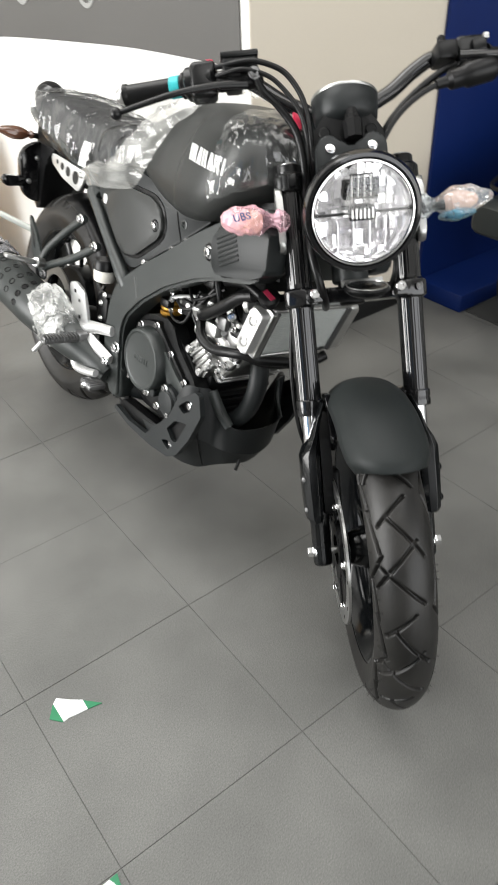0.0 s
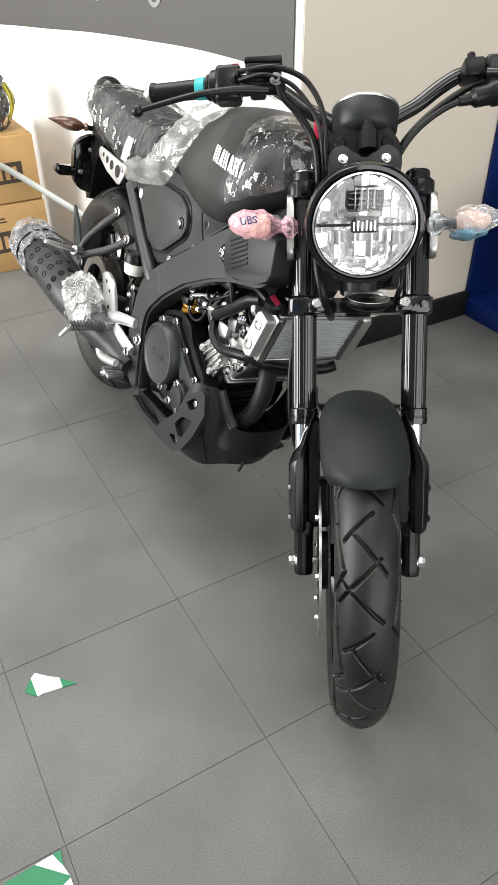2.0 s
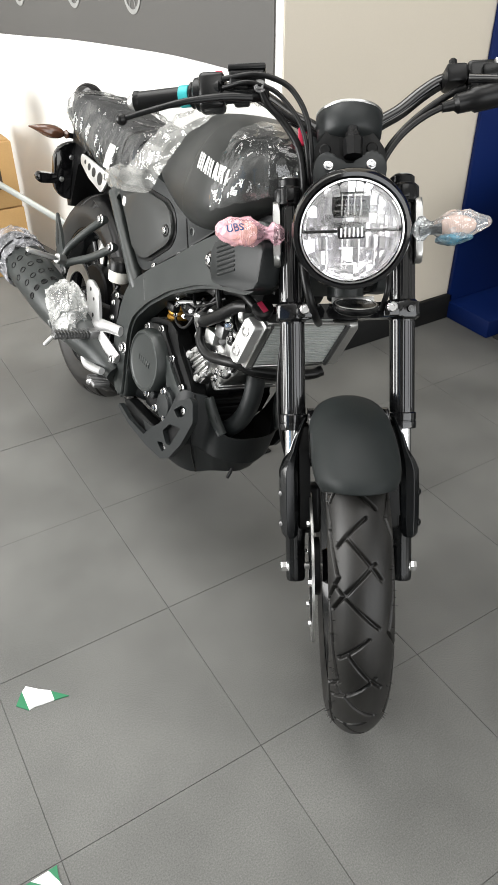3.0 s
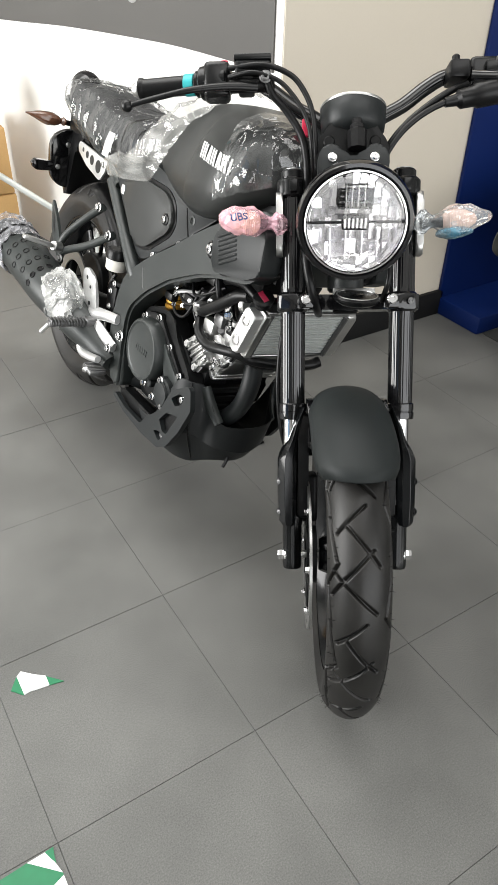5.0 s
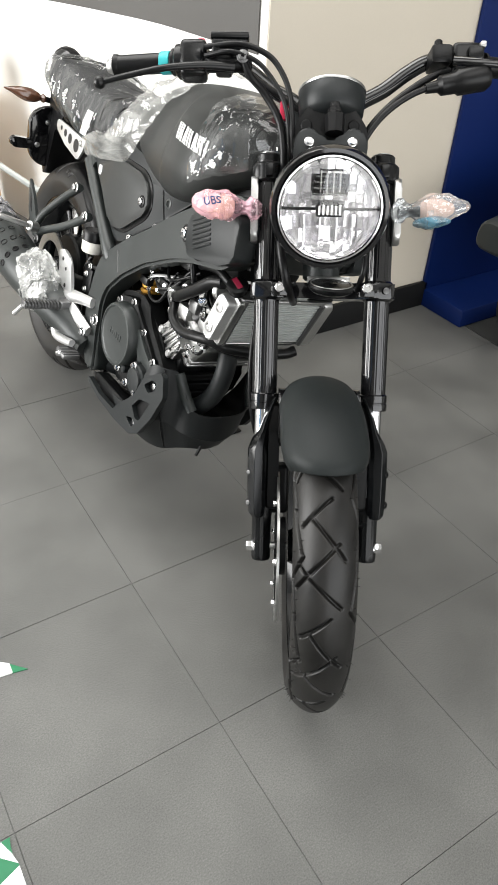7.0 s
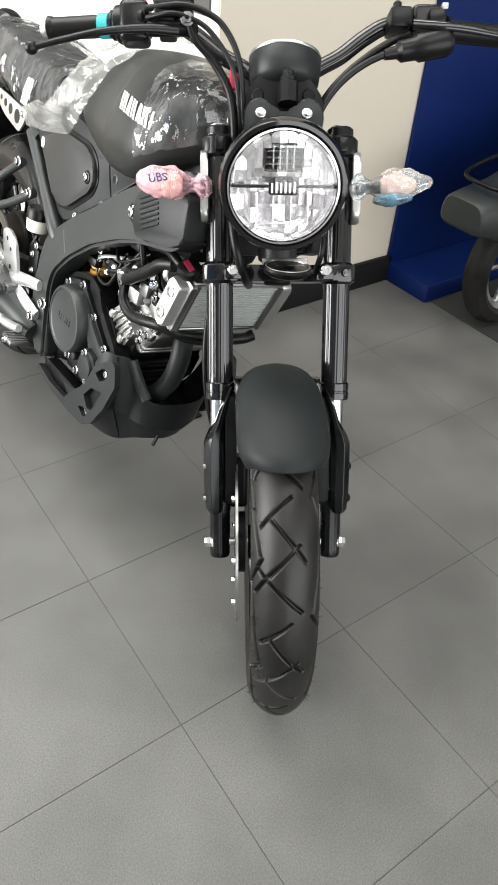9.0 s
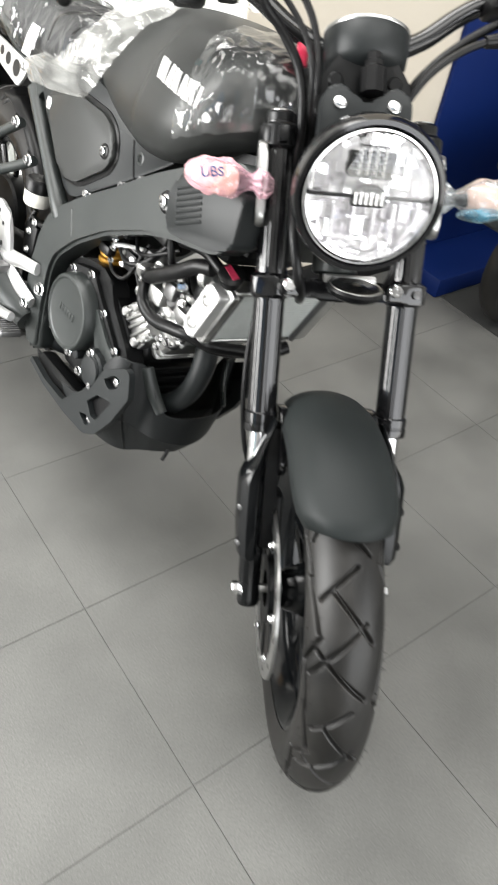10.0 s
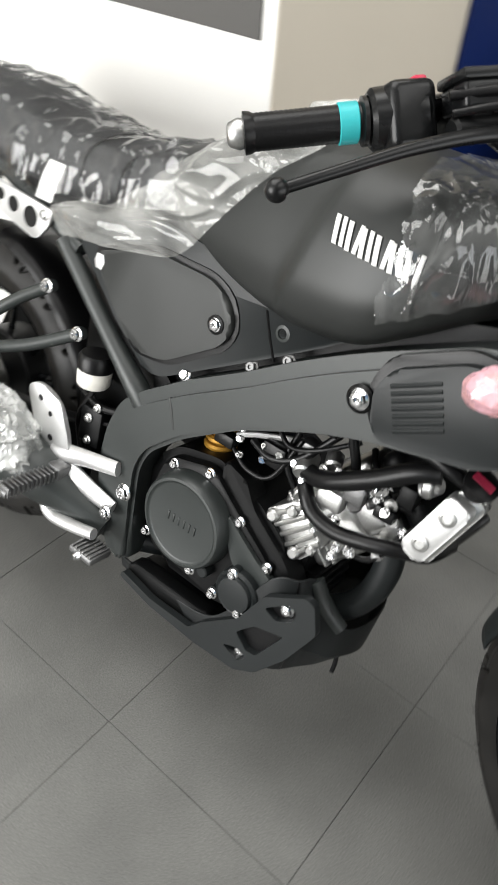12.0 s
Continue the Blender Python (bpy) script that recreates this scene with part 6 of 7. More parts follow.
# belly cowl: an open trough under the engine with braced side plates
def cowl():
    # rim, hip, low and keel points from the rear round to the nose
    half = [
        [(-0.128, 0.90, 0.232), (-0.120, 0.90, 0.206), (-0.080, 0.90, 0.190), (0, 0.90, 0.186)],
        [(-0.141, 0.72, 0.250), (-0.138, 0.72, 0.206), (-0.090, 0.72, 0.171), (0, 0.72, 0.163)],
        [(-0.143, 0.66, 0.300), (-0.139, 0.65, 0.215), (-0.090, 0.655, 0.172), (0, 0.68, 0.163)],
        [(-0.143, 0.610, 0.398), (-0.136, 0.600, 0.255), (-0.088, 0.602, 0.186), (0, 0.64, 0.166)],
        [(-0.126, 0.576, 0.410), (-0.118, 0.562, 0.285), (-0.078, 0.578, 0.195), (0, 0.61, 0.172)],
        [(-0.092, 0.560, 0.400), (-0.090, 0.540, 0.275), (-0.062, 0.555, 0.210), (0, 0.59, 0.186)],
        [(-0.074, 0.508, 0.338), (-0.062, 0.512, 0.268), (-0.042, 0.535, 0.220), (0, 0.575, 0.196)],
        [(0, 0.488, 0.330), (0, 0.492, 0.262), (0, 0.522, 0.222), (0, 0.565, 0.200)],
    ]
    whole = half + [[(-x, y, z) for x, y, z in ring] for ring in half[-2::-1]]
    lines = [curve_points([ring[k] for ring in whole], 5) for k in range(4)]
    bm = loft(bmesh.new(), lines, cap=False, closed=False)
    bmesh.ops.remove_doubles(bm, verts=bm.verts[:], dist=0.0006)
    ob = part("belly_cowl", bm, M_COWL, bike, "matte black belly cowl with creased faces", 22)
    md = ob.modifiers.new("thick", "SOLIDIFY")
    md.thickness, md.offset = 0.004, 0
    return soften(ob, 0.0022, 2)


cow = cowl()


def pierced(bm, outer, holes, x0, x1):
    """A plate with openings through it."""
    edges = []
    for loop in [outer] + holes:
        vs = [bm.verts.new((x0, a, b)) for a, b in loop]
        edges += [bm.edges.new((vs[i], vs[(i + 1) % len(vs)])) for i in range(len(vs))]
    r = bmesh.ops.triangle_fill(bm, edges=edges, use_beauty=True)
    faces = [f for f in r["geom"] if isinstance(f, bmesh.types.BMFace)]
    out = bmesh.ops.extrude_face_region(bm, geom=faces)
    bmesh.ops.translate(bm, vec=(x1 - x0, 0, 0), verts=[v for v in out["geom"] if isinstance(v, bmesh.types.BMVert)])
    return bm


def cowl_side(s):
    outer = round_poly([(0.606, 0.374), (0.545, 0.416), (0.530, 0.412), (0.514, 0.370), (0.544, 0.298), (0.583, 0.238), (0.618, 0.215), (0.70, 0.206), (0.80, 0.208), (0.872, 0.222), (0.868, 0.234), (0.80, 0.222), (0.716, 0.226), (0.692, 0.256), (0.636, 0.308)], 0.006)
    holes = [round_poly([(0.600, 0.357), (0.570, 0.385), (0.550, 0.386), (0.553, 0.366), (0.578, 0.348)], 0.006), round_poly([(0.632, 0.284), (0.606, 0.316), (0.558, 0.332), (0.590, 0.268), (0.608, 0.264)], 0.005), round_poly([(0.648, 0.246), (0.622, 0.258), (0.602, 0.252), (0.618, 0.234)], 0.006)]
    bm = pierced(bmesh.new(), outer, holes, s * 0.144, s * 0.157)
    c = part("cowl_brace", bm, M_MATTE, cow, "charcoal cowl side plate with a triangular window")
    soften(c, 0.003, 2)
    # black inner plastic, added to paint deeper shade into the plate's openings
    for hole in holes:
        part("pocket_floor_shade", slab(bmesh.new(), hole, s * 0.1440, s * 0.1448), M_HOSE, cow, "black inner plastic that deepens the pocket's shade")
    for y, z in ((0.570, 0.369), (0.620, 0.247)):
        part("cowl_bolt", bolt(bmesh.new(), (s * 0.145, y, z), (s, 0, 0), 0.0085, 0.007), M_CHROME, cow, "bright cowl bolt")
    # dark lower arm between plate and frame, and the narrow strip beside the nose
    bm = slab(bmesh.new(), round_poly([(0.862, 0.250), (0.700, 0.256), (0.688, 0.240), (0.706, 0.222), (0.866, 0.212), (0.876, 0.230)], 0.010), s * 0.112, s * 0.140, 0.006, 3)
    part("cowl_arm", bm, M_ENGINE, cow)
    bm = tube(bmesh.new(), [(s * 0.096, 0.562, 0.404), (s * 0.086, 0.540, 0.366), (s * 0.076, 0.508, 0.336)], [0.011, 0.013, 0.011], 10, 4, 0.45)
    part("cowl_strut", bm, M_FRAME, cow)
    # seam between flank and nose
    seam = [(s * 0.1275, 0.5745, 0.408), (s * 0.1195, 0.5605, 0.287), (s * 0.0785, 0.5765, 0.1945)]
    part("cowl_seam", tube(bmesh.new(), seam, 0.0016, 6, 6), M_HOSE, cow)


both(cowl_side)

# side stand on the left, foot on the floor
bm = tube(bmesh.new(), [(0.115, 0.84, 0.27), (0.175, 0.83, 0.20), (0.245, 0.815, 0.085)], [0.013, 0.012, 0.011], 12, 4)
inv = BIKE.inverted()
foot = inv @ Vector((0.508, 0.795, 0.006))
tube(bm, [(0.245, 0.815, 0.085), ((0.245 + foot.x) / 2, 0.805, (0.085 + foot.z) / 2), tuple(foot)], 0.011, 12, 3)
stand = part("side_stand", bm, M_ENGINE, bike, "black side stand")
bm = box(bmesh.new(), (0.492, 0.772, 0.0), (0.526, 0.818, 0.007), 0.003)
bm.transform(inv)
part("stand_foot", bm, M_ENGINE, stand)
bm = tube(bmesh.new(), [(-0.012, 0.530, 0.262), (-0.022, 0.514, 0.232), (-0.032, 0.510, 0.212)], 0.004, 8, 3)
part("drain_tube", bm, M_HOSE, bike)


# ---- plastic film over the new motorcycle ----
def ridge(p, seed):
    """Folds: sharp crests between smooth flanks."""
    return 1.0 - min(1.0, 3.4 * abs(noise.noise(p + Vector((seed * 3.7, seed, -seed)))))


def sheet(name, grid, material, label, offset=0.003, fold=26.0, lift=0.005, squeeze=(1, 1, 1), m=BIKE, seed=0, keep=None, loose=None, step=1):
    """Film over a fine grid of points, thrown into long and short creases."""
    P = np.array(grid, float)[::step, ::step]
    N = np.cross(np.gradient(P, axis=0), np.gradient(P, axis=1))
    N /= np.linalg.norm(N, axis=-1, keepdims=True) + 1e-9
    if ((P - P.reshape(-1, 3).mean(0)) * N).sum(-1).mean() < 0:
        N = -N
    rows, cols = P.shape[:2]
    bm = bmesh.new()
    vs = []
    for i in range(rows):
        line = []
        for j in range(cols):
            p = Vector(P[i, j])
            q = Vector((p.x * squeeze[0], p.y * squeeze[1], p.z * squeeze[2])) * fold
            q += 0.7 * noise.noise_vector(q * 0.6)
            wide = noise.noise(q * 0.28 + Vector((0, seed, 0)))
            h = 0.55 * ridge(q * 0.55, seed) + 0.75 * ridge(q, seed + 5) * (0.75 + 0.7 * wide) + 0.10 * ridge(q * 2.3, seed + 9)
            line.append(bm.verts.new(P[i, j] + N[i, j] * (offset + lift * h * (loose(p) if loose else 1.0))))
        vs.append(line)
    for i in range(rows - 1):
        for j in range(cols - 1):
            q = [vs[i][j], vs[i + 1][j], vs[i + 1][j + 1], vs[i][j + 1]]
            if keep is None or keep(q[0].co):
                bm.faces.new((q[0], q[1], q[2])), bm.faces.new((q[0], q[2], q[3]))
    bmesh.ops.delete(bm, geom=[v for v in bm.verts if not v.link_faces], context="VERTS")
    ob = part(name, bm, material, None, label, 24)
    ob.matrix_world = m
    ob.visible_shadow = False
    return tagged(ob, label, "plastic film")


def dense(rings, rows, cols):
    """A finer grid through rings of points."""
    R = np.array(rings, float)
    a = np.linspace(0, R.shape[0] - 1, rows)
    b = np.linspace(0, R.shape[1] - 1, cols)
    i, j = np.clip(a.astype(int), 0, R.shape[0] - 2), np.clip(b.astype(int), 0, R.shape[1] - 2)
    u, v = (a - i)[:, None, None], (b - j)[None, :, None]
    u, v = u * u * (3 - 2 * u) * 0.35 + u * 0.65, v * v * (3 - 2 * v) * 0.35 + v * 0.65
    g = lambda di, dj: R[i + di][:, j + dj]
    return (1 - u) * ((1 - v) * g(0, 0) + v * g(0, 1)) + u * ((1 - v) * g(1, 0) + v * g(1, 1))


def tank_keep(p):
    y, z = p[1], p[2]
    edge = 0.577 + 0.30 * max(0.0, z - 0.905) + 0.010 * noise.noise(Vector((z * 40, p[0] * 30, 3)))
    low = 0.812 + 0.62 * max(0.0, 0.565 - y) + 0.006 * noise.noise(Vector((y * 60, 2, 1)))
    return y < edge and z > (low if p[0] < 0 else 0.80)


sheet("tank_film", dense(tank_skin(TANK[1:9]), 190, 220), M_FILM, "clear crumpled film over the tank front", 0.002, 30.0, 0.0060, (1.0, 1.3, 0.5), keep=tank_keep, seed=5, loose=lambda p: 1.3 if p.z < 0.885 else 0.7)
sheet("seat_film", dense([seat_ring(y, w * 1.04, zl - 0.012, zt + 0.001) for y, w, zl, zt in SEAT], 230, 130), M_FILMS, "clear crumpled film over the seat", 0.003, 18.0, 0.0095, (1.0, 1.5, 0.45), seed=12)

# cloudy gathered hem between tank and seat
inner = curve_points([(-0.132, 1.120, 0.720), (-0.140, 1.054, 0.733), (-0.142, 0.930, 0.755), (-0.146, 0.877, 0.781), (-0.148, 0.825, 0.846), (-0.142, 0.775, 0.908), (-0.112, 0.722, 0.960), (-0.04, 0.715, 0.985), (0.04, 0.715, 0.985)], 14)
outer = curve_points([(-0.134, 1.150, 0.752), (-0.142, 1.10, 0.770), (-0.142, 1.03, 0.790), (-0.142, 0.965, 0.835), (-0.136, 0.915, 0.885), (-0.115, 0.860, 0.928), (-0.085, 0.800, 0.966), (-0.03, 0.760, 0.990), (0.04, 0.755, 0.990)], 14)
rows = []
for t in np.linspace(0, 1, 26):
    rows.append([p.lerp(q, float(t)) + Vector((-0.016 * math.sin(math.pi * float(t)), 0, 0.010 * math.sin(math.pi * float(t)))) for p, q in zip(inner, outer)])
sheet("film_hem", dense(rows, 60, 220), M_FILMW, "cloudy gathered film hem behind the tank", 0.002, 24.0, 0.0100, (1.6, 0.4, 1.0), seed=8)


def bag(name, place, size, material, label, m, seed, rough=0.12, category="plastic bag"):
    """A crumpled bag: a lump thrown into creases."""
    bm = bmesh.new()
    bmesh.ops.create_icosphere(bm, subdivisions=6 if rough else 5, radius=1.0)
    for v in bm.verts:
        d = v.co.normalized()
        q = d * 2.4 + 0.5 * noise.noise_vector(d * 2.4)
        k = 1 + 0.14 * noise.noise(d * 1.6 + Vector((seed, 0, 0))) + rough * (0.9 * ridge(q, seed) + 0.25 * ridge(q * 2.1, seed + 3) - 0.5)
        v.co = Vector((d.x * size[0], d.y * size[1], d.z * size[2])) * k + Vector(place)
    ob = part(name, bm, material, None, label, 26 if rough else 40)
    ob.matrix_world = m
    return tagged(ob, label, category)


bag("peg_bag", (-0.214, 1.145, 0.375), (0.052, 0.095, 0.076), M_FILMBAG, "crumpled cloudy plastic bag over the passenger hardware", BIKE, 3)

# film round the muffler end
rows = []
for k in range(40):
    t = k / 39
    c = Vector((-0.226, 1.385, 0.391)).lerp(Vector((-0.243, 1.575, 0.421)), t)
    r = 0.064 if t < 0.85 else 0.064 - 0.09 * (t - 0.85)
    rows.append([c + r * (math.cos(a) * up_ax + math.sin(a) * side) for a in (2 * math.pi * j / 71 for j in range(72))])
sheet("muffler_film", dense(rows, 90, 160), M_FILMG, "crumpled grey film tied round the muffler end", 0.003, 40.0, 0.0080, seed=4, keep=lambda p: p[1] > 1.42 + 0.012 * noise.noise(Vector(p) * 30))
part("film_cord", tube(bmesh.new(), [Vector((-0.234, 1.475, 0.405)) + 0.071 * (math.cos(a) * up_ax + math.sin(a) * side) for a in (2 * math.pi * j / 24 for j in range(25))], 0.003, 6, 2), M_HOSE, muf, "black cord round the film")


# bagged indicators
def wrap(s, material, label, seed):
    rings = []
    neck = [(0.112, 0.010), (0.120, 0.020), (0.130, 0.022), (0.140, 0.012), (0.147, 0.014), (0.157, 0.021), (0.170, 0.027)]
    tip = [(0.186, 0.028), (0.202, 0.026), (0.216, 0.022), (0.226, 0.016), (0.232, 0.008)] if s < 0 else [(0.188, 0.028), (0.204, 0.026), (0.218, 0.019), (0.230, 0.013), (0.238, 0.009), (0.242, 0.003)]
    prof = neck + tip
    for k in range(72):
        t = k / 71 * (len(prof) - 1)
        i = min(int(t), len(prof) - 2)
        x, r = (prof[i][n] + (prof[i + 1][n] - prof[i][n]) * (t - i) for n in (0, 1))
        c = Vector((x * s, -0.052 - 0.10 * (x - 0.13), 0.612 + 0.06 * (x - 0.13)))
        rings.append([c + Vector((0, math.cos(a) * r, math.sin(a) * r * 0.85)) * (1 + (0.30 if x < 0.143 else 0.14) * noise.noise(Vector((math.cos(a) * 2.5, math.sin(a) * 2.5, x * 60 + seed))) + 0.10 * ridge(Vector((math.cos(a) * 1.6, math.sin(a) * 1.6, x * 70)), seed)) for a in (2 * math.pi * j / 56 for j in range(56))])
    bm = loft(bmesh.new(), rings)
    bm.transform(FORK)
    ob = part("indicator_bag", bm, material, None, label, 16)
    ob.matrix_world = BIKE
    ob.visible_shadow = False
    return tagged(ob, label, "plastic bag")


pink = wrap(-1, M_FILMP, "pink plastic bag tied over the indicator", 1.0)
clear = wrap(1, M_FILMB, "clear plastic bag tied over the indicator", 4.0)
bm = bmesh.new()
rings = []
for k in range(14):
    t = k / 13
    c = Vector((0.150 + 0.060 * t, -0.050 - 0.012 * t, 0.592 + 0.002 * t))
    r = 0.012 * math.sin(math.pi * (0.12 + 0.8 * t))
    rings.append([c + Vector((0, math.cos(a) * r * 1.7, math.sin(a) * r * 0.9)) * (1 + 0.25 * noise.noise(Vector((math.cos(a) * 3, math.sin(a) * 3, t * 9)))) for a in (2 * math.pi * j / 20 for j in range(20))])
loft(bm, rings)
part("bag_print", bm, M_BLUEFILM, clear, "blue printed patch of the bag", 60, m=FORK)


def letters(name, text, size, place, outward, material, parent):
    """Print that lies on the skin of the thing under it."""
    cu = bpy.data.curves.new(name, "FONT")
    cu.body, cu.size, cu.align_x, cu.align_y, cu.offset = text, size, "CENTER", "CENTER", 0.0002
    ob = new(name, cu)
    me = bpy.data.meshes.new_from_object(ob)
    bpy.data.objects.remove(ob)
    me.transform(place)
    bm, skin = bmesh.new(), bmesh.new()
    bm.from_mesh(me)
    skin.from_mesh(parent.data)
    tree = BVHTree.FromBMesh(skin)
    for _ in range(3):
        bmesh.ops.subdivide_edges(bm, edges=[e for e in bm.edges if e.calc_length() > 0.0016], cuts=1)
        bmesh.ops.triangulate(bm, faces=bm.faces[:])
    for v in bm.verts:
        at = tree.ray_cast(v.co + outward * 0.1, -outward)[0]
        if at:
            v.co = at + outward * 0.0009
    skin.free()
    return part(name, bm, material, parent, "blue printed letters")


# letters face forwards and outwards on the pink bag
eye_way = Vector((-0.30, -0.90, 0.18)).normalized()
right_way = Vector((1.0, -0.32, 0.14)).normalized()
up_way = eye_way.cross(right_way).normalized()
right_way = up_way.cross(eye_way).normalized()
T = Matrix((right_way, up_way, eye_way)).transposed().to_4x4()
T.translation = Vector((-0.186, -0.057, 0.611)) + eye_way * 0.041
letters("bag_letters", "UBS", 0.017, FORK @ T, FORK.to_3x3() @ eye_way, M_INKBLUE, pink)


# ---- cartons, pipe, floor tape, scooter ----
def carton(lo, hi, label, seed):
    lo, hi = Vector(lo), Vector(hi)
    box_ob = tagged(part("cardboard_box", box(bmesh.new(), lo, hi, 0.004, 2), M_CARD, None), label, "cardboard box", "stacked cartons")
    w, h = hi.x - lo.x, hi.z - lo.z
    y = lo.y - 0.0008
    rng = random.Random(seed)

    def bar(x0, x1, z0, z1, mt=M_INK, name="print_bar"):
        part(name, box(bmesh.new(), (lo.x + w * x0, y, lo.z + h * z0), (lo.x + w * x1, lo.y + 0.001, lo.z + h * z1)), mt, box_ob)

    part("box_flap", box(bmesh.new(), (lo.x + 0.004, lo.y + 0.02, hi.z), (hi.x - 0.004, (lo.y + hi.y) / 2 - 0.002, hi.z + 0.004), 0.001), M_CARD, box_ob)
    part("box_flap", box(bmesh.new(), (lo.x + 0.004, (lo.y + hi.y) / 2 + 0.002, hi.z), (hi.x - 0.004, hi.y - 0.02, hi.z + 0.004), 0.001), M_CARD, box_ob)
    # dark brand panel with pale bars, and small print
    bar(0.48, 0.88, 0.30, 0.62)
    for k in range(6):
        part("pale_bar", box(bmesh.new(), (lo.x + w * (0.51 + 0.058 * k), y - 0.0006, lo.z + h * 0.36), (lo.x + w * (0.545 + 0.058 * k), y, lo.z + h * 0.55)), M_CARD, box_ob)
    for k in range(4):
        bar(0.40, 0.40 + 0.3 * rng.uniform(0.5, 1), 0.70 + 0.05 * k, 0.72 + 0.05 * k)
    bar(0.06, 0.30, 0.34, 0.60)
    return box_ob


carton((-0.17, 2.46, 0.0), (0.362, 2.86, 0.285), "brown cardboard carton with dark print, at the bottom", 1)
carton((-0.17, 2.46, 0.291), (0.358, 2.86, 0.55), "brown cardboard carton with dark print, on another", 2)
helmet = bag("helmet", (0.215, 2.58, 0.668), (0.098, 0.10, 0.108), M_SEAT, "dark helmet with yellow stripes wrapped in film on the cartons", Matrix(), 6, 0, "helmet")
for a in (-0.5, 0.1, 0.6):
    pts = [(0.215 + 0.108 * math.cos(t) * math.cos(a), 2.58 - 0.111 * math.cos(t) * math.sin(a + 0.4), 0.668 + 0.112 * math.sin(t)) for t in (-0.6, -0.2, 0.2, 0.6)]
    part("stripe", tube(bmesh.new(), pts, 0.007, 8, 4, 0.5), M_YELLOW, helmet, "yellow stripe")
bag("goods_film", (0.215, 2.58, 0.668), (0.112, 0.112, 0.116), M_FILM, "clear film round a dark helmet", Matrix(), 7)
bm = tube(bmesh.new(), [(0.587, 2.165, 0.012), (0.586, 2.170, 0.150), (0.570, 2.193, 0.173), (0.4325, 2.30, 0.278), (0.2647, 2.43, 0.406), (0.097, 2.425, 0.534)], 0.0125, 16, 5)
tagged(part("pipe", bm, M_PIPE, None), "thin grey pipe along the cartons, bent down to the floor", "pipe")


def tape(name, pieces, label):
    root = thing(name, label, "floor tape")
    for mt, poly, z in pieces:
        part("tape_piece", slab(bmesh.new(), poly, -0.0005, z, 0, axis="z"), mt, root, "green tape" if mt is M_GREEN else "white tape")
    return root


tape("torn_tape", [
    (M_WTAPE, [(-0.357, 0.357), (-0.346, 0.366), (-0.325, 0.345), (-0.305, 0.329), (-0.306, 0.304), (-0.330, 0.307), (-0.345, 0.310), (-0.357, 0.308)], 0.0022),
    (M_GREEN, [(-0.377, 0.331), (-0.358, 0.357), (-0.352, 0.340), (-0.358, 0.308)], 0.0018),
    (M_GREEN, [(-0.306, 0.329), (-0.290, 0.312), (-0.277, 0.298), (-0.307, 0.304)], 0.0018),
], "torn scrap of green and white floor tape")
tape("striped_tape", [
    (M_GREEN, [(-0.424, -0.004), (-0.409, -0.003), (-0.412, -0.018), (-0.413, -0.031), (-0.418, -0.020)], 0.0024),
    (M_WTAPE, [(-0.455, -0.005), (-0.421, -0.004), (-0.414, -0.030), (-0.409, -0.050)], 0.0018),
    (M_GREEN, [(-0.540, -0.010), (-0.455, -0.005), (-0.409, -0.050), (-0.409, -0.054), (-0.54, -0.10)], 0.0016),
    (M_WTAPE, [(-0.409, -0.054), (-0.409, -0.100), (-0.54, -0.15), (-0.54, -0.10)], 0.0018),
    (M_GREEN, [(-0.409, -0.100), (-0.409, -0.16), (-0.54, -0.21), (-0.54, -0.15)], 0.0016),
], "green and white striped floor marking tape")


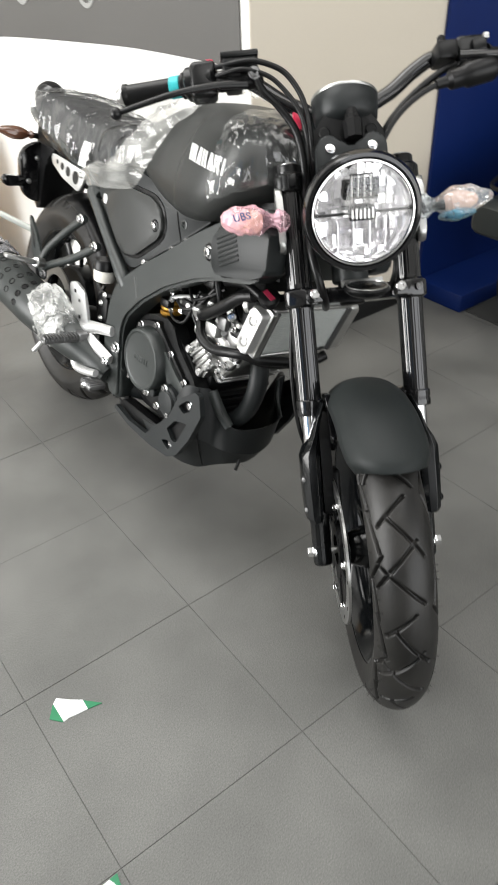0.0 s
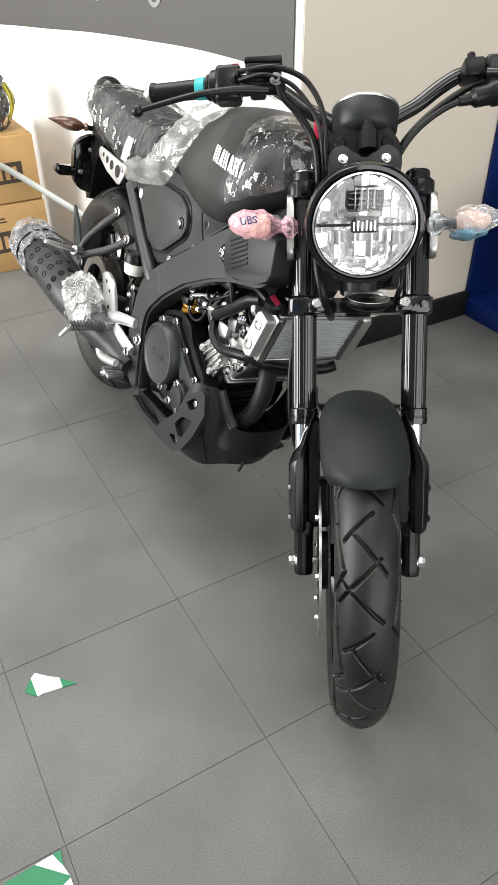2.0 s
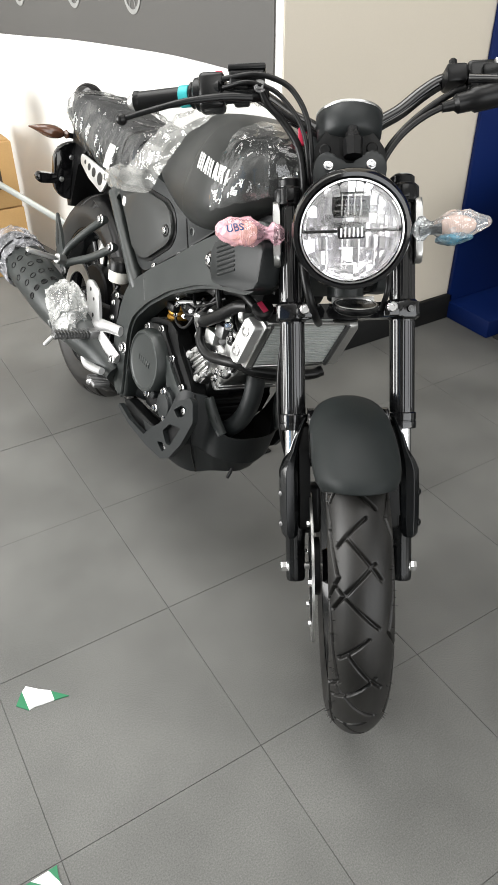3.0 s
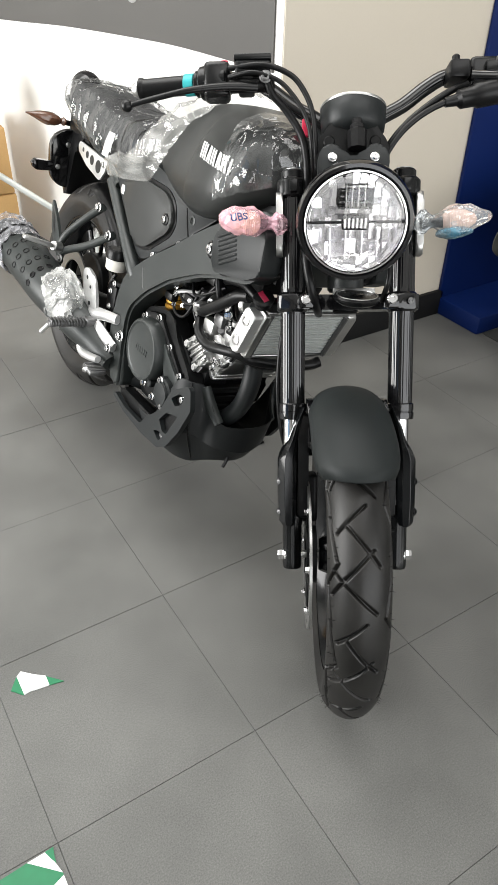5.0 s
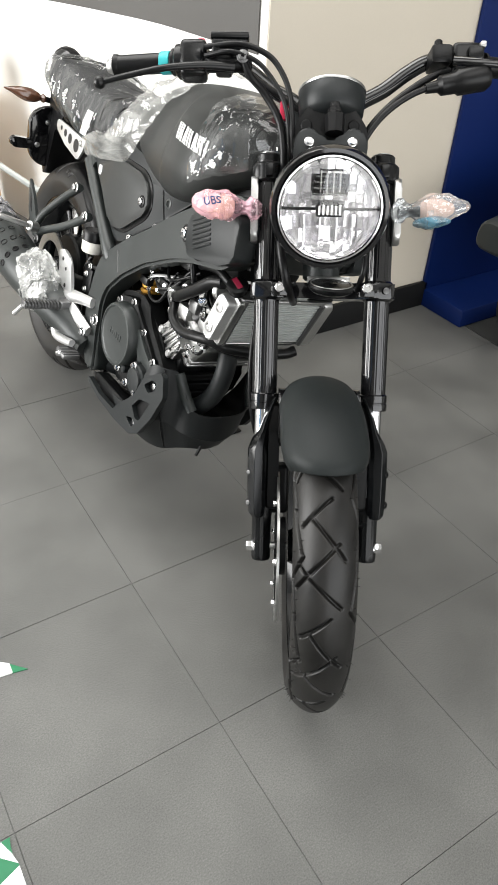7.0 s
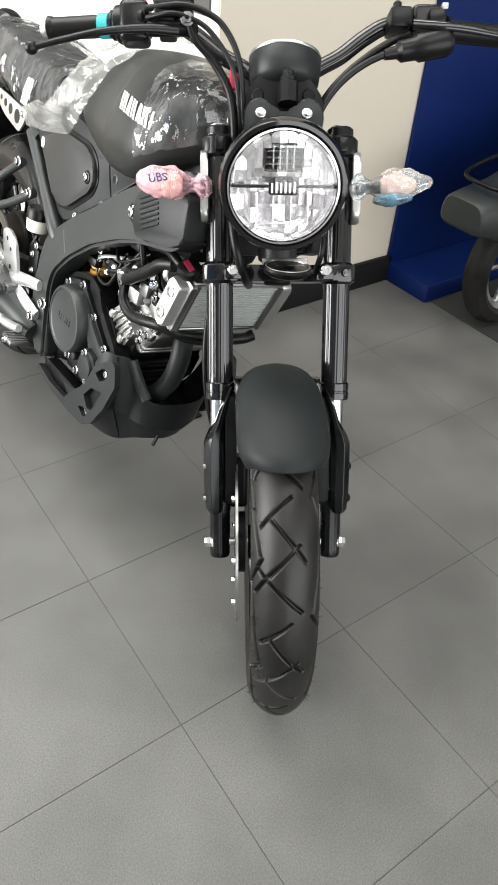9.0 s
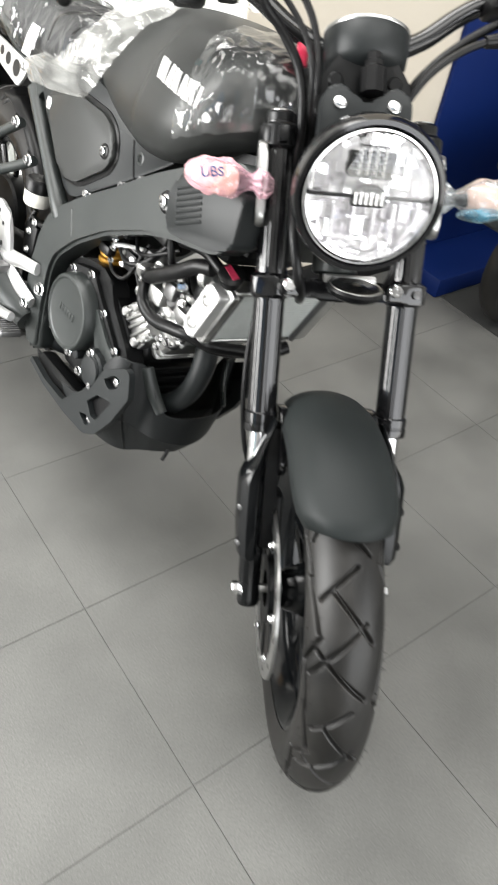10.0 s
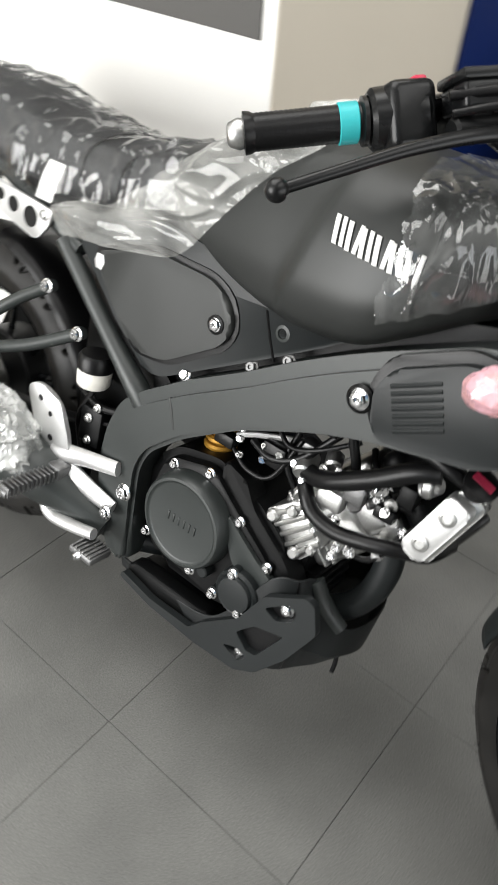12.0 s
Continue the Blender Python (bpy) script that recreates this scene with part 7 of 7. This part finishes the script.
# the scooter beside the display platform
def scooter(m):
    root = thing("scooter", "dark grey scooter parked beside the display platform", "scooter", m)
    bm = bmesh.new()
    rings = []
    for z, y, w, d in ((0.30, 0.10, 0.05, 0.04), (0.42, 0.04, 0.13, 0.06), (0.55, 0.02, 0.17, 0.08), (0.70, 0.06, 0.16, 0.08), (0.84, 0.10, 0.11, 0.07), (0.93, 0.13, 0.06, 0.05)):
        rings.append([(-w, y + d, z), (-w * 0.8, y + d * 0.2, z), (-w * 0.3, y - d * 0.5, z), (w * 0.3, y - d * 0.5, z), (w * 0.8, y + d * 0.2, z), (w, y + d, z)])
    loft(bm, rings)
    part("front_shield", bm, M_FRAME, root, "dark grey front shield", 60)
    bm = bmesh.new()
    box(bm, (-0.14, 0.16, 0.22), (0.14, 0.62, 0.30), 0.03)
    rings = []
    for y, w, zl, zt in ((0.52, 0.12, 0.26, 0.60), (0.62, 0.15, 0.25, 0.66), (0.90, 0.16, 0.27, 0.62), (1.15, 0.15, 0.27, 0.55), (1.35, 0.12, 0.34, 0.515), (1.48, 0.10, 0.385, 0.510), (1.545, 0.090, 0.405, 0.502), (1.553, 0.080, 0.415, 0.495)):
        rings.append([(a, y, b) for a, b in round_poly([(-w, zl), (w, zl), (w * 0.85, zt), (-w * 0.85, zt)], 0.05, 4)])
    loft(bm, rings)
    part("body", bm, M_FRAME, root, "dark grey body panels")
    part("scooter_seat", box(bmesh.new(), (-0.13, 0.55, 0.60), (0.13, 1.05, 0.70), 0.035, 4), M_SEAT, root, "black seat")
    for y in (0.06, 1.20):
        to = Matrix.Translation((0, y, 0.23)) @ Matrix.Rotation(radians(90), 4, "Y")
        t = part("tyre", lathe(bmesh.new(), [(0.165, -0.03), (0.185, -0.042), (0.215, -0.036), (0.228, -0.015), (0.23, 0), (0.228, 0.015), (0.215, 0.036), (0.185, 0.042), (0.165, 0.03), (0.165, -0.03)], to, 48), M_RUBBER, root)
        bm = lathe(bmesh.new(), [(0.168, -0.032), (0.150, -0.020), (0.145, 0), (0.150, 0.020), (0.168, 0.032), (0.160, 0.0), (0.168, -0.032)], to, 48)
        lathe(bm, [(0, -0.04), (0.035, -0.04), (0.035, 0.04), (0, 0.04)], to, 24)
        for k in range(5):
            a = 2 * math.pi * k / 5
            tube(bm, [Vector((0, y + 0.03 * math.cos(a), 0.23 + 0.03 * math.sin(a))), Vector((0, y + 0.15 * math.cos(a), 0.23 + 0.15 * math.sin(a)))], 0.011, 8, 1)
        part("rim", bm, M_ALU, t, "bright cast rim")
    bm = bmesh.new()
    tube(bm, [(-0.06, 0.06, 0.23), (-0.06, 0.12, 0.50)], 0.018, 12, 1)
    tube(bm, [(0.06, 0.06, 0.23), (0.06, 0.12, 0.50)], 0.018, 12, 1)
    part("fork", bm, M_ENGINE, root)
    bm = loft(bmesh.new(), [[(x, 0.06 - 0.26 * math.cos(a), 0.23 + 0.26 * math.sin(a)) for x in (-0.055, -0.03, 0.03, 0.055)] for a in (radians(15 + 13 * k) for k in range(12))], cap=False, closed=False)
    f = part("mudguard", bm, M_FRAME, root)
    f.modifiers.new("thick", "SOLIDIFY").thickness = 0.004
    bm = tube(bmesh.new(), [(-0.33, 0.24, 0.97), (-0.18, 0.17, 0.99), (0, 0.15, 0.95), (0.18, 0.17, 0.99), (0.33, 0.24, 0.97)], 0.014, 12, 5)
    part("handlebar", bm, M_HOSE, root)
    bm = tube(bmesh.new(), [(-0.10, 1.0, 0.57), (-0.12, 1.25, 0.555), (-0.09, 1.46, 0.538), (0, 1.49, 0.534), (0.09, 1.46, 0.538), (0.12, 1.25, 0.555), (0.10, 1.0, 0.57)], 0.007, 10, 5)
    part("grab_rail", bm, M_HOSE, root, "black grab rail")
    part("headlamp", box(bmesh.new(), (-0.08, 0.02, 0.86), (0.08, 0.14, 0.96), 0.03, 3), M_GLOSS, root)
    part("shield_bolt", bolt(bmesh.new(), (-0.112, 1.43, 0.455), (-1, 0.4, 0), 0.007, 0.006), M_CHROME, root)
    return root


scooter(pose(2.94, 0.72, 0.004, 0, 0, 90))


# ---- floor tiles ----
def tile_mesh(size):
    bm = bmesh.new()
    box(bm, (-size / 2, -size / 2, -0.02), (size / 2, size / 2, 0.0), 0.0004, 1)
    me = bpy.data.meshes.new("floor_tile")
    bm.to_mesh(me)
    bm.free()
    me.materials.append(M_FLOOR)
    return me


floor_ob = bpy.data.objects["floor"]
tile = tile_mesh(0.3991)
for i in range(-5, 6):
    for j in range(-4, 12):
        ob = new("floor_tile", tile)
        ob.location = (0.4 * i + 0.2, 0.4 * j + 0.2, 0.0012 * math.sin(i * 12.9 + j * 78.2) * 0.3)
        ob.parent = floor_ob
bm = bmesh.new()
for i in range(-9, 9):
    for j in range(-9, 16):
        if not (-5 <= i < 6 and -4 <= j < 12):
            x, y = 0.4 * i, 0.4 * j
            if x > 0.75 - 0.19 * max(0, y - 1.16) and y > 1.1:
                continue
            box(bm, (x + 0.0005, y + 0.0005, -0.02), (x + 0.3995, y + 0.3995, 0.0))
tagged(part("far_tiles", bm, M_FLOOR, floor_ob), "grey floor tiles farther off", "", "", "stuff")
